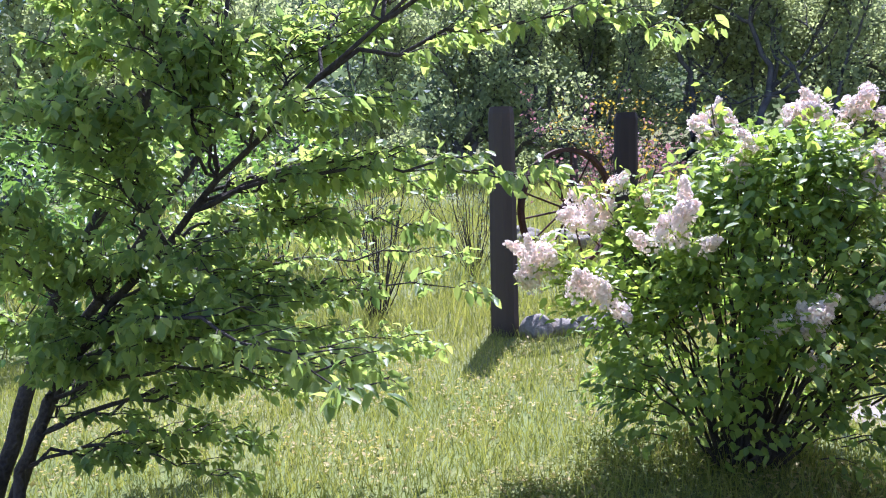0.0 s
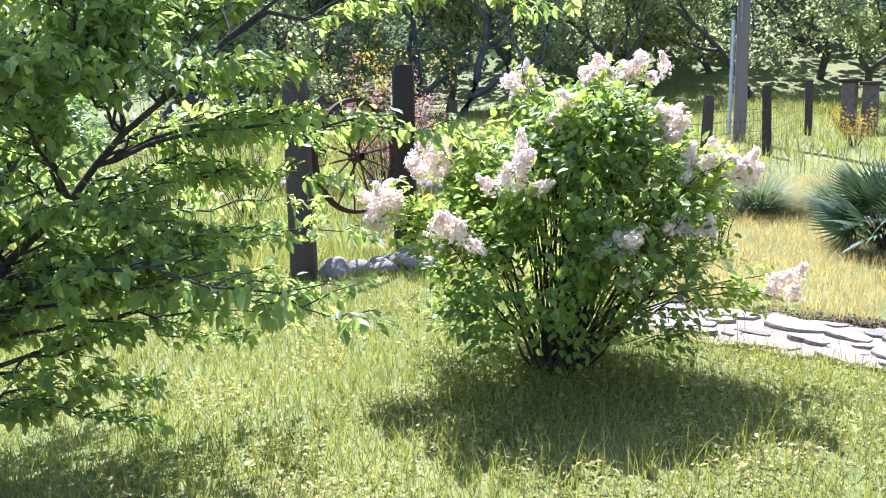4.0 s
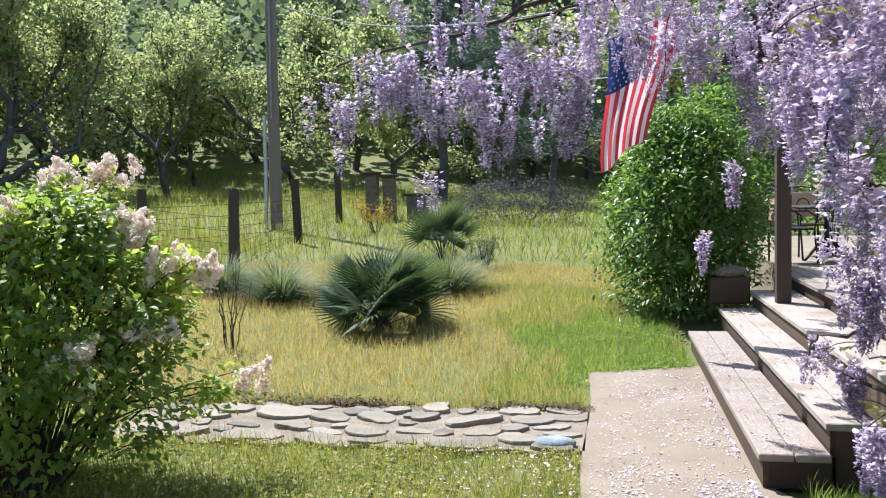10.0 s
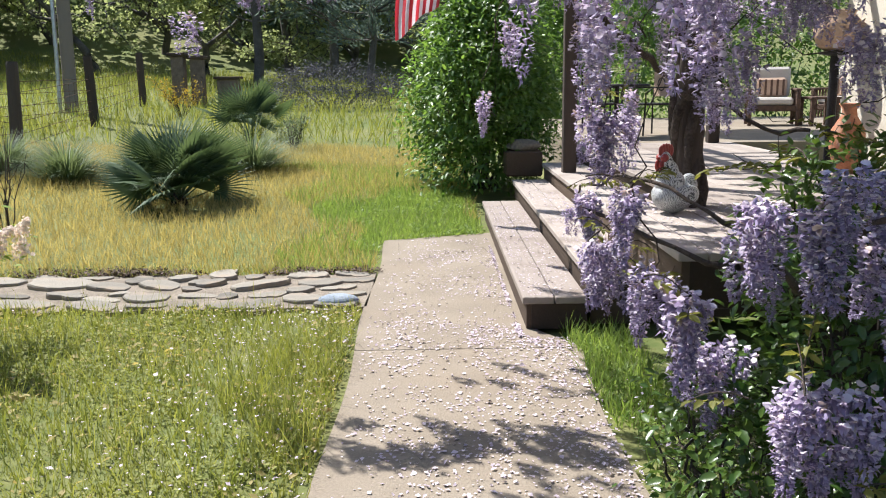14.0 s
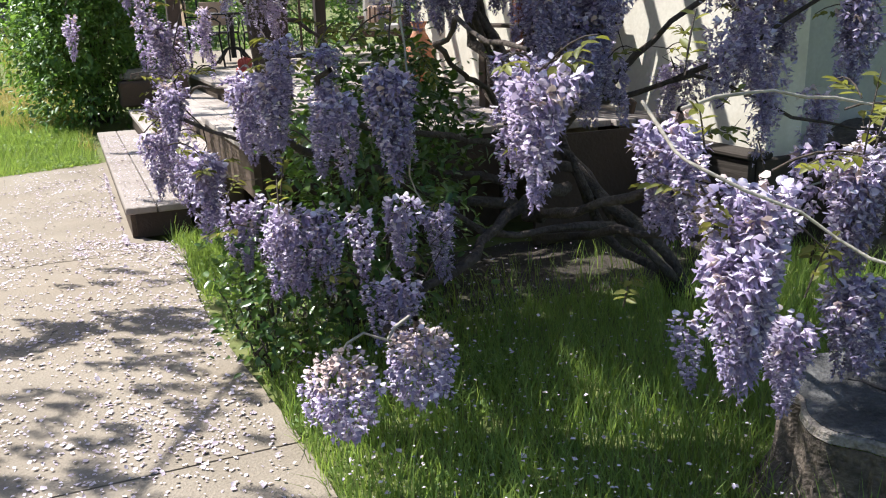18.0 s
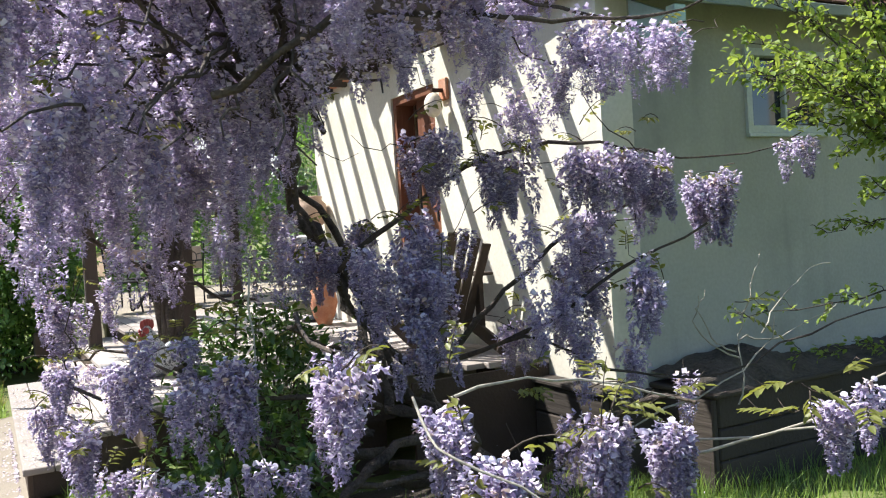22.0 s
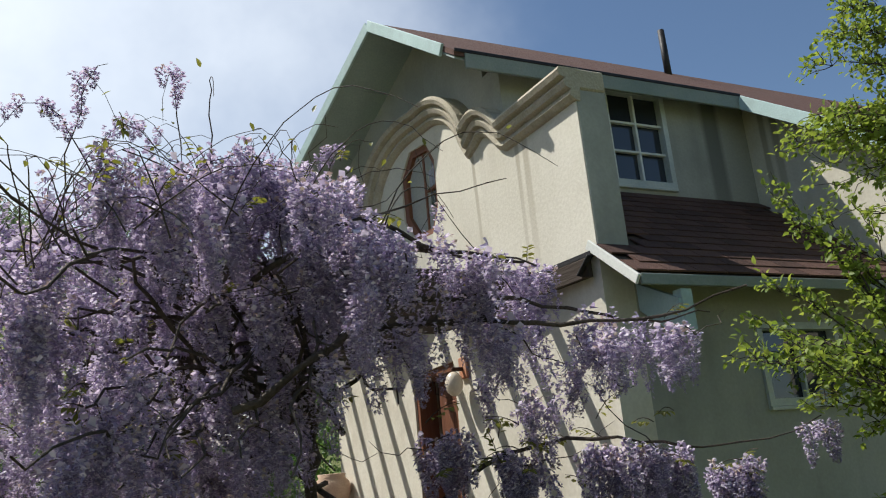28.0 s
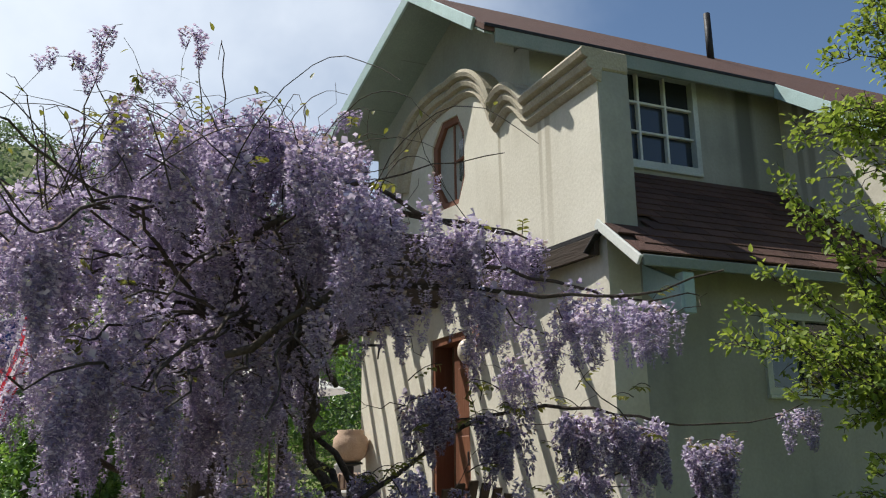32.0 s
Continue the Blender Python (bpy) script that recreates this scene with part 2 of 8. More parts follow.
M = dict(
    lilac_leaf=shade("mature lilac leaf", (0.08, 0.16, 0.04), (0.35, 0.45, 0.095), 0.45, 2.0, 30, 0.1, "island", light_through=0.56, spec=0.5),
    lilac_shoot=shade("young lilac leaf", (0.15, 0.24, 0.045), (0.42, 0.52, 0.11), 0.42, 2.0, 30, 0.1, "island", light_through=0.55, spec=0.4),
    plum_leaf=shade("plum leaf", (0.12, 0.21, 0.075), (0.38, 0.46, 0.14), 0.45, 2.0, 30, 0.1, "island", light_through=0.64, spec=0.5),
    bush_leaf=shade("bush leaf", (0.055, 0.125, 0.030), (0.20, 0.32, 0.075), 0.38, 2.0, 30, 0.1, "island", light_through=0.48, spec=0.5),
    rose_leaf=shade("dark shrub leaf", (0.03, 0.08, 0.018), (0.13, 0.20, 0.04), 0.3, 2.0, 30, 0.1, "island", light_through=0.3, spec=0.55),
    young_leaf=shade("young wisteria leaf", (0.12, 0.13, 0.03), (0.26, 0.26, 0.07), 0.45, 2.0, 30, 0.1, "island", light_through=0.45),
    maple_leaf=shade("spring leaf", (0.13, 0.20, 0.035), (0.31, 0.37, 0.09), 0.5, 2.0, 30, 0.1, "island", light_through=0.5),
    # Greyed and lifted, so the leaf colour itself carries the distance haze.
    oak_leaf=shade("oak leaf paled for haze", (0.24, 0.285, 0.165), (0.38, 0.42, 0.24), 0.8, 0.3, 6, 0.0, "island", light_through=0.60, spec=0.08),
    pine_leaf=shade("pine needles", (0.08, 0.13, 0.10), (0.17, 0.23, 0.17), 0.6, 0.3, 6, 0.0, "island", light_through=0.35),
    hill_leaf=shade("hillside leaf", (0.085, 0.12, 0.08), (0.15, 0.20, 0.12), 0.7, 0.02, 1, 0.0, "island", light_through=0.45),
    red_leaf=shade("red shrub leaf", (0.24, 0.11, 0.11), (0.42, 0.24, 0.20), 0.6, 2.0, 30, 0.0, "island", light_through=0.4),
    gold_leaf=shade("golden new leaf", (0.30, 0.20, 0.03), (0.42, 0.32, 0.05), 0.6, 2.0, 30, 0.0, "island", light_through=0.4),
    palm_leaf=shade("palm frond", (0.05, 0.085, 0.045), (0.13, 0.185, 0.10), 0.6, 2.0, 30, 0.0, "island", light_through=0.25, spec=0.2),
    grey_grass=shade("grey-green blade", (0.10, 0.15, 0.08), (0.24, 0.29, 0.17), 0.6, 2.0, 30, 0.0, "island", light_through=0.3),
    lawn_blade=shade("lawn blade", (0.135, 0.18, 0.035), (0.37, 0.37, 0.105), 0.6, 1.2, 30, 0.0, "island", light_through=0.4),
    gold_blade=shade("dry meadow blade", (0.29, 0.245, 0.09), (0.56, 0.455, 0.22), 0.7, 0.9, 30, 0.0, "island", light_through=0.4),
    green_blade=shade("lush grass blade", (0.12, 0.205, 0.05), (0.31, 0.40, 0.11), 0.5, 1.2, 30, 0.0, "island", light_through=0.5),
    wisteria=shade("wisteria petal", (0.375, 0.315, 0.46), (0.98, 0.91, 0.95), 0.6, 2.5, 30, 0.0, "island", light_through=0.34),
    wisteria_keel=shade("dark wisteria petal", (0.25, 0.205, 0.33), (0.52, 0.45, 0.60), 0.6, 2.5, 30, 0.0, "island", light_through=0.32),
    wisteria_faded=shade("faded wisteria petal", (0.50, 0.38, 0.34), (0.70, 0.58, 0.52), 0.7, 2.5, 30, 0.0, "island", light_through=0.15),
    lilac_flower=shade("lilac petal", (0.80, 0.70, 0.59), (0.95, 0.90, 0.79), 0.6, 2.5, 30, 0.0, "island", light_through=0.35),
    petal=shade("fallen petal", (0.40, 0.31, 0.36), (0.74, 0.65, 0.69), 0.7, 4.0, 30, 0.0, "island"),
    bark=shade("grey bark", (0.03, 0.024, 0.02), (0.10, 0.08, 0.066), 0.95, 5, 60, 0.9),
    vine_bark=shade("vine bark", (0.035, 0.026, 0.021), (0.115, 0.088, 0.07), 0.9, 8, 70, 0.8),
    dry_twig=shade("dry twig", (0.24, 0.205, 0.16), (0.44, 0.395, 0.32), 0.9, 8, 70, 0.3),
    far_bark=shade("oak bark", (0.06, 0.055, 0.052), (0.15, 0.135, 0.125), 0.95, 3, 30, 0.6),
    # Near black, since the shade at the deck's foot is in this colour.
    earth=shade("earth darkened for shade", (0.022, 0.018, 0.014), (0.075, 0.06, 0.045), 0.95, 3.0, 45, 0.9, stain=(0.05, 0.06, 0.02), stain_scale=2.0),
    dry_earth=shade("dry earth", (0.04, 0.033, 0.027), (0.13, 0.106, 0.083), 0.95, 5.0, 45, 0.9),
    soil=shade("ground", (0.085, 0.115, 0.03), (0.20, 0.195, 0.07), 0.95, 0.35, 12, 0.5, stain=(0.10, 0.15, 0.03), stain_scale=0.25),
    concrete=shade("concrete", (0.20, 0.165, 0.122), (0.30, 0.252, 0.192), 0.9, 2.0, 90, 0.35, stain=(0.25, 0.20, 0.145), stain_scale=0.9),
    stone=shade("river stone", (0.10, 0.09, 0.075), (0.35, 0.315, 0.255), 0.85, 6, 60, 0.4, "object", stain=(0.30, 0.22, 0.15), stain_scale=4),
    blue_stone=shade("blue-grey stone", (0.16, 0.20, 0.25), (0.34, 0.38, 0.42), 0.8, 8, 60, 0.4),
    gravel=shade("tan path gravel", (0.14, 0.115, 0.085), (0.32, 0.27, 0.21), 0.95, 4, 45, 0.8),
    rock=shade("boulder", (0.13, 0.115, 0.095), (0.34, 0.30, 0.245), 0.9, 5, 40, 0.7, stain=(0.20, 0.16, 0.11), stain_scale=3),
    deck=plank_wood("weathered deck board", (0.24, 0.20, 0.17), (0.46, 0.40, 0.35), 1, 0.85, stain=(0.19, 0.15, 0.12)),
    deck_x=plank_wood("weathered cross board", (0.24, 0.20, 0.17), (0.46, 0.40, 0.35), 0, 0.85, stain=(0.19, 0.15, 0.12)),
    # Timber colour lowered to carry the shade of the void below the deck.
    old_timber=plank_wood("old timber darkened for shade", (0.024, 0.019, 0.015), (0.075, 0.058, 0.045), 1, 0.9),
    dark_wood=plank_wood("dark brown timber", (0.035, 0.024, 0.018), (0.11, 0.075, 0.05), 1, 0.8),
    post_wood=plank_wood("old dark post", (0.030, 0.022, 0.018), (0.10, 0.075, 0.06), 2, 0.9),
    pole_wood=plank_wood("grey pole timber", (0.12, 0.095, 0.08), (0.24, 0.20, 0.17), 2, 0.9),
    steel=shade("galvanised pipe", (0.42, 0.44, 0.47), (0.60, 0.62, 0.66), 0.45, 5, 40, 0.1, metal=0.7),
    rust=shade("rusted iron", (0.045, 0.022, 0.016), (0.12, 0.06, 0.036), 0.85, 9, 80, 0.6, metal=0.3),
    iron=shade("black iron", (0.015, 0.015, 0.017), (0.05, 0.045, 0.045), 0.55, 9, 80, 0.2, metal=0.4),
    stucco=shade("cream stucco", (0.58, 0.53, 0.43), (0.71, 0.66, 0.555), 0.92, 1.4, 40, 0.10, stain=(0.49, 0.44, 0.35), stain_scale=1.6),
    # Same stucco as the front, its colour darkened for the shaded walls.
    stucco_shaded=shade("stucco darkened for shade", (0.35, 0.345, 0.305), (0.44, 0.43, 0.38), 0.92, 1.1, 40, 0.10, stain=(0.28, 0.275, 0.24), stain_scale=1.0),
    mould=shade("stained moulding", (0.36, 0.31, 0.23), (0.55, 0.49, 0.38), 0.92, 3.0, 60, 0.4, stain=(0.20, 0.17, 0.13), stain_scale=3.0),
    grey_frame=shade("grey-white window paint", (0.44, 0.47, 0.45), (0.58, 0.60, 0.57), 0.6, 4, 50, 0.1),
    # The aqua trim again, greyed and darkened for the shaded eaves.
    shaded_trim=shade("aqua trim darkened for shade", (0.20, 0.235, 0.215), (0.28, 0.31, 0.285), 0.7, 3.0, 60, 0.15, stain=(0.24, 0.25, 0.22), stain_scale=3.0),
    soffit=shade("grey-green soffit boards", (0.27, 0.33, 0.30), (0.36, 0.42, 0.38), 0.75, 2.0, 60, 0.15, stain=(0.22, 0.26, 0.23), stain_scale=2.0),
    aqua=shade("pale aqua paint", (0.38, 0.50, 0.48), (0.49, 0.61, 0.59), 0.6, 3.0, 60, 0.15, stain=(0.34, 0.42, 0.40), stain_scale=4.0),
    shingle=shade("brown shingle", (0.055, 0.030, 0.024), (0.145, 0.078, 0.060), 0.9, 8, 90, 0.6, "object"),
    white_paint=shade("white window paint", (0.60, 0.60, 0.55), (0.74, 0.73, 0.67), 0.6, 4, 50, 0.1),
    door_wood=plank_wood("red-brown door", (0.10, 0.038, 0.022), (0.24, 0.10, 0.055), 2, 0.55),
    terracotta=shade("terracotta", (0.36, 0.14, 0.075), (0.54, 0.25, 0.14), 0.85, 6, 60, 0.3, stain=(0.50, 0.36, 0.26), stain_scale=5),
    pale_pot=shade("pale clay", (0.46, 0.31, 0.22), (0.62, 0.45, 0.33), 0.85, 6, 60, 0.3),
    canvas=shade("cream canvas", (0.72, 0.70, 0.63), (0.82, 0.80, 0.73), 0.9, 6, 120, 0.1, light_through=0.25),
    wicker=shade("brown wicker", (0.06, 0.035, 0.025), (0.15, 0.095, 0.065), 0.7, 20, 90, 0.6),
    cushion=shade("grey cushion", (0.50, 0.46, 0.42), (0.62, 0.58, 0.52), 0.95, 6, 120, 0.2),
    stripe=shade("dark cushion stripe", (0.10, 0.06, 0.045), (0.17, 0.10, 0.07), 0.95, 6, 120, 0.2),
    flag_red=shade("red flag cloth", (0.50, 0.035, 0.05), (0.62, 0.06, 0.075), 0.8, 5, 90, 0.05, light_through=0.35),
    flag_white=shade("white flag cloth", (0.74, 0.70, 0.70), (0.83, 0.80, 0.79), 0.8, 5, 90, 0.05, light_through=0.35),
    flag_blue=shade("blue flag cloth", (0.02, 0.035, 0.13), (0.04, 0.06, 0.19), 0.8, 5, 90, 0.05, light_through=0.25),
    rooster_paint=shade("speckled rooster glaze", (0.02, 0.025, 0.035), (0.55, 0.57, 0.60), 0.4, 26, 90, 0.1, spec=0.5),
    rooster_red=shade("red comb glaze", (0.22, 0.025, 0.025), (0.36, 0.06, 0.05), 0.4, 14, 60, 0.1, spec=0.5),
    stump_side=shade("stump bark", (0.04, 0.032, 0.026), (0.20, 0.155, 0.12), 0.95, 7, 50, 0.9),
    stump_top=shade("weathered stump top", (0.025, 0.024, 0.024), (0.10, 0.097, 0.095), 0.75, 9, 70, 0.8, stain=(0.26, 0.25, 0.24), stain_scale=4),
    stump_rim=shade("bare worn wood", (0.12, 0.10, 0.085), (0.40, 0.35, 0.30), 0.85, 14, 80, 0.8),
    pillar=shade("brown masonry", (0.11, 0.085, 0.07), (0.25, 0.19, 0.15), 0.95, 6, 40, 0.7),
    cable=shade("dull cable", (0.20, 0.20, 0.21), (0.34, 0.34, 0.35), 0.7, 5, 20, 0.0),
    # The darkness of the unlit rooms is put into this colour.
    interior=shade("room backing, dark as if unlit", (0.10, 0.085, 0.07), (0.16, 0.14, 0.115), 0.9, 2, 30, 0.0),
    lamp_glass=shade("opal lamp glass", (0.66, 0.55, 0.42), (0.78, 0.68, 0.55), 0.3, 6, 60, 0.0, spec=0.5),
)


def streaks(m, tint, axis, places, top, low):
    """Streaks down a wall, general faint ones and some strong ones at the places named along the axis: runs of dirty
    water, and a painted shadow band on the side wall.
    """
    nt = m.node_tree
    nd, ln = nt.nodes, nt.links
    pr = nd["Principled BSDF"]
    old = pr.inputs["Base Color"].links[0].from_socket
    tc = nd.new("ShaderNodeTexCoord")
    mp = nd.new("ShaderNodeMapping")
    mp.inputs["Scale"].default_value = (4.5, 4.5, 0.55)
    ln.new(tc.outputs["Object"], mp.inputs["Vector"])
    nz = nd.new("ShaderNodeTexNoise")
    nz.inputs["Scale"].default_value, nz.inputs["Detail"].default_value = 1.0, 5.0
    ln.new(mp.outputs[0], nz.inputs["Vector"])
    mr = nd.new("ShaderNodeMapRange")
    mr.inputs[1].default_value, mr.inputs[2].default_value, mr.inputs[4].default_value = 0.55, 0.85, 0.32
    ln.new(nz.outputs["Fac"], mr.inputs[0])
    total = mr.outputs[0]
    sp = nd.new("ShaderNodeSeparateXYZ")
    ln.new(tc.outputs["Object"], sp.inputs[0])
    fade = nd.new("ShaderNodeMapRange")
    fade.inputs[1].default_value, fade.inputs[2].default_value = low, top
    ln.new(sp.outputs[2], fade.inputs[0])
    for c, half in places:
        dist = nd.new("ShaderNodeMath")
        dist.operation = "COMPARE"
        wob = nd.new("ShaderNodeMath")
        wob.operation = "MULTIPLY_ADD"
        wob.inputs[1].default_value = 0.10
        ln.new(nz.outputs["Fac"], wob.inputs[0])
        ln.new(sp.outputs[axis], wob.inputs[2])
        df = nd.new("ShaderNodeMath")
        df.operation = "SUBTRACT"
        ln.new(wob.outputs[0], df.inputs[0])
        df.inputs[1].default_value = c + 0.05
        ab = nd.new("ShaderNodeMath")
        ab.operation = "ABSOLUTE"
        ln.new(df.outputs[0], ab.inputs[0])
        mk = nd.new("ShaderNodeMapRange")
        mk.inputs[1].default_value, mk.inputs[2].default_value, mk.inputs[3].default_value, mk.inputs[4].default_value = half * 0.5, half, 0.8, 0.0
        ln.new(ab.outputs[0], mk.inputs[0])
        fd = nd.new("ShaderNodeMath")
        fd.operation = "MULTIPLY"
        ln.new(mk.outputs[0], fd.inputs[0])
        ln.new(fade.outputs[0], fd.inputs[1])
        mx = nd.new("ShaderNodeMath")
        mx.operation = "MAXIMUM"
        ln.new(total, mx.inputs[0])
        ln.new(fd.outputs[0], mx.inputs[1])
        total = mx.outputs[0]
        nd.remove(dist)
    mix = nd.new("ShaderNodeMix")
    mix.data_type = "RGBA"
    mix.inputs[7].default_value = (*tint, 1)
    ln.new(total, mix.inputs[0])
    ln.new(old, mix.inputs[6])
    ln.new(mix.outputs[2], pr.inputs["Base Color"])


streaks(M["stucco"], (0.33, 0.28, 0.20), 1, ((3.04, 0.035), (2.93, 0.045), (3.70, 0.03)), 4.6, 2.9)
# The wide band at 7.42 paints the shadow in the recess by the wing.
streaks(M["stucco_shaded"], (0.13, 0.13, 0.115), 0, ((7.42, 0.12), (6.1, 0.05)), 4.6, 2.6)
# bands of dark feathers on the rooster
rp = M["rooster_paint"].node_tree
wv = rp.nodes.new("ShaderNodeTexWave")
wv.inputs["Scale"].default_value, wv.inputs["Distortion"].default_value, wv.inputs["Detail Scale"].default_value = 11.0, 7.0, 2.0
wr = rp.nodes.new("ShaderNodeMapRange")
wr.inputs[1].default_value, wr.inputs[2].default_value = 0.18, 0.36
rp.links.new(wv.outputs["Fac"], wr.inputs[0])
wc = rp.nodes.new("ShaderNodeMix")
wc.data_type = "RGBA"
wc.inputs[6].default_value, wc.inputs[7].default_value = (0.05, 0.055, 0.065, 1), (0.56, 0.57, 0.57, 1)
rp.links.new(wr.outputs[0], wc.inputs[0])
rp.links.new(wc.outputs[2], rp.nodes["Principled BSDF"].inputs["Base Color"])
M["glass"] = bpy.data.materials.new("window glass")
M["glass"].use_nodes = True
gp = M["glass"].node_tree.nodes["Principled BSDF"]
gp.inputs["Base Color"].default_value = (0.03, 0.035, 0.045, 1)
gp.inputs["Roughness"].default_value, gp.inputs["Specular IOR Level"].default_value = 0.05, 0.8

# ---- mesh helpers ----


def np_mesh(name, V, F):
    """A mesh from arrays of points and of faces that all have the same number of corners."""
    V, F = np.asarray(V, dtype=np.float32), np.asarray(F, dtype=np.int32)
    me = bpy.data.meshes.new(name)
    k = F.shape[1]
    me.vertices.add(len(V))
    me.vertices.foreach_set("co", V.ravel())
    me.loops.add(F.size)
    me.loops.foreach_set("vertex_index", F.ravel())
    me.polygons.add(len(F))
    me.polygons.foreach_set("loop_start", np.arange(0, F.size, k, dtype=np.int32))
    me.update(calc_edges=True)
    return me


def place(name, me, material, parent=None, label="", smooth=False):
    me.materials.clear()
    me.materials.append(material)
    if smooth:
        me.polygons.foreach_set("use_smooth", [True] * len(me.polygons))
    ob = new(name, me)
    if parent is not None:
        ob.parent = parent
    if label:
        ob["label"] = label
    return ob


def part(name, bm, material, parent=None, label="", smooth=False):
    """Links a bmesh as one mesh object, under a thing or a part when one is given."""
    me = bpy.data.meshes.new(name)
    bm.to_mesh(me)
    bm.free()
    return place(name, me, material, parent, label, smooth)


def thing(name, at, label, category, group="", kind=""):
    ob = new(name)
    ob.location = at
    ob.empty_display_size = 0.1
    return tagged(ob, label, category, group, kind)


def box(bm, x0, y0, z0, x1, y1, z1, bev=0.0, m=None):
    vs = [bm.verts.new(p) for p in ((x0, y0, z0), (x1, y0, z0), (x1, y1, z0), (x0, y1, z0), (x0, y0, z1), (x1, y0, z1), (x1, y1, z1), (x0, y1, z1))]
    fs = [bm.faces.new([vs[i] for i in f]) for f in ((0, 3, 2, 1), (4, 5, 6, 7), (0, 1, 5, 4), (1, 2, 6, 5), (2, 3, 7, 6), (3, 0, 4, 7))]
    if bev:
        es = list({e for f in fs for e in f.edges})
        r = bmesh.ops.bevel(bm, geom=es, offset=bev, segments=1, affect="EDGES")
        vs = list({v for f in r["faces"] for v in f.verts} | {v for v in vs if v.is_valid})
    if m is not None:
        bmesh.ops.transform(bm, matrix=m, verts=vs)
    return vs


def boxed(x0, y0, z0, x1, y1, z1, bev=0.0, m=None):
    bm = bmesh.new()
    box(bm, x0, y0, z0, x1, y1, z1, bev, m)
    return bm


def tubes(lines, sides=6):
    """Tapered tubes: lines of (points, radii). Returns points and quads."""
    VV, FF, n0 = [], [], 0
    ang = np.arange(sides) * 2 * math.pi / sides
    for pts, rad in lines:
        P, R = np.asarray(pts, float), np.asarray(rad, float)
        T = np.gradient(P, axis=0)
        T /= np.linalg.norm(T, axis=1)[:, None] + 1e-9
        ref = np.where(np.abs(T[:, 2:3]) > 0.9, np.array([[1.0, 0, 0]]), np.array([[0, 0, 1.0]]))
        A = np.cross(T, ref)
        A /= np.linalg.norm(A, axis=1)[:, None] + 1e-9
        B = np.cross(T, A)
        ring = P[:, None] + R[:, None, None] * (np.cos(ang)[None, :, None] * A[:, None] + np.sin(ang)[None, :, None] * B[:, None])
        n = len(P)
        VV.append(ring.reshape(-1, 3))
        i, j = np.meshgrid(np.arange(n - 1), np.arange(sides), indexing="ij")
        a = i * sides + j
        b = i * sides + (j + 1) % sides
        FF.append(n0 + np.stack([a, b, b + sides, a + sides], -1).reshape(-1, 4))
        n0 += n * sides
    return np.concatenate(VV), np.concatenate(FF)


def tube_part(name, lines, material, parent=None, label="", sides=6):
    V, F = tubes(lines, sides)
    return place(name, np_mesh(name, V, F), material, parent, label, True)


def bend(a, b, n=8, sag=0.0, wob=0.0, rng=None):
    """Points from a to b that sag and wander."""
    a, b = np.asarray(a, float), np.asarray(b, float)
    s = np.linspace(0, 1, n)[:, None]
    P = a + (b - a) * s
    P[:, 2:3] -= sag * 4 * s * (1 - s)
    if wob and rng is not None:
        w = rng.normal(0, wob, (n, 3))
        w[0] = w[-1] = 0
        P += w
    return P


# templates: points as (along, across, up), and triangles
LEAF = (np.array([(0, 0, 0), (0.3, -0.42, 0.06), (0.3, 0.42, 0.06), (0.35, 0, -0.04), (0.68, -0.34, 0.03), (0.68, 0.34, 0.03), (0.7, 0, -0.07), (1.0, 0, -0.14)]),
        np.array([(0, 3, 1), (0, 2, 3), (1, 3, 6), (1, 6, 4), (3, 2, 5), (3, 5, 6), (4, 6, 7), (6, 5, 7)]))
CARD = (np.array([(0, 0, 0), (0.5, -0.5, 0.08), (1.0, 0, -0.05), (0.5, 0.5, 0.08)]), np.array([(0, 2, 1), (0, 3, 2)]))
BLADE = (np.array([(0, -0.5, 0), (0, 0.5, 0), (0.55, -0.4, 0.10), (0.55, 0.4, 0.10), (1.0, 0, 0.38)]), np.array([(0, 1, 3), (0, 3, 2), (2, 3, 4)]))
PEA = (np.array([(0.22, 0, 0.0), (0.40, -0.30, 0.02), (0.62, -0.36, 0.24), (0.70, -0.18, 0.52), (0.70, 0.18, 0.52), (0.62, 0.36, 0.24), (0.40, 0.30, 0.02),
                 (0.12, 0, -0.04), (0.70, -0.24, -0.10), (1.25, 0, -0.30), (0.70, 0.24, -0.10), (0.62, 0, -0.38)]),
       np.array([(0, 2, 1), (0, 3, 2), (0, 4, 3), (0, 5, 4), (0, 6, 5), (7, 9, 8), (7, 10, 9), (7, 8, 11), (7, 11, 10)]))
PEA_FAR = (np.array([(0.20, 0, -0.05), (0.55, -0.42, 0.22), (0.70, 0, 0.58), (0.55, 0.42, 0.22), (0.15, -0.2, -0.06), (1.20, 0, -0.34), (0.15, 0.2, -0.06)]), np.array([(0, 2, 1), (0, 3, 2), (4, 6, 5)]))
CROSS = (np.array([(0, -0.16, 0), (0.5, -0.3, 0.05), (0.5, 0.3, 0.05), (0, 0.16, 0), (-0.5, 0.3, 0.05), (-0.5, -0.3, 0.05), (-0.16, 0, 0.01), (-0.3, 0.5, 0.06), (0.3, 0.5, 0.06), (0.16, 0, 0.01), (0.3, -0.5, 0.06), (-0.3, -0.5, 0.06)]),
         np.array([(0, 1, 2), (0, 2, 3), (3, 4, 5), (3, 5, 0), (6, 7, 8), (6, 8, 9), (9, 10, 11), (9, 11, 6)]))


def unit(a):
    return a / (np.linalg.norm(a, axis=-1, keepdims=True) + 1e-9)


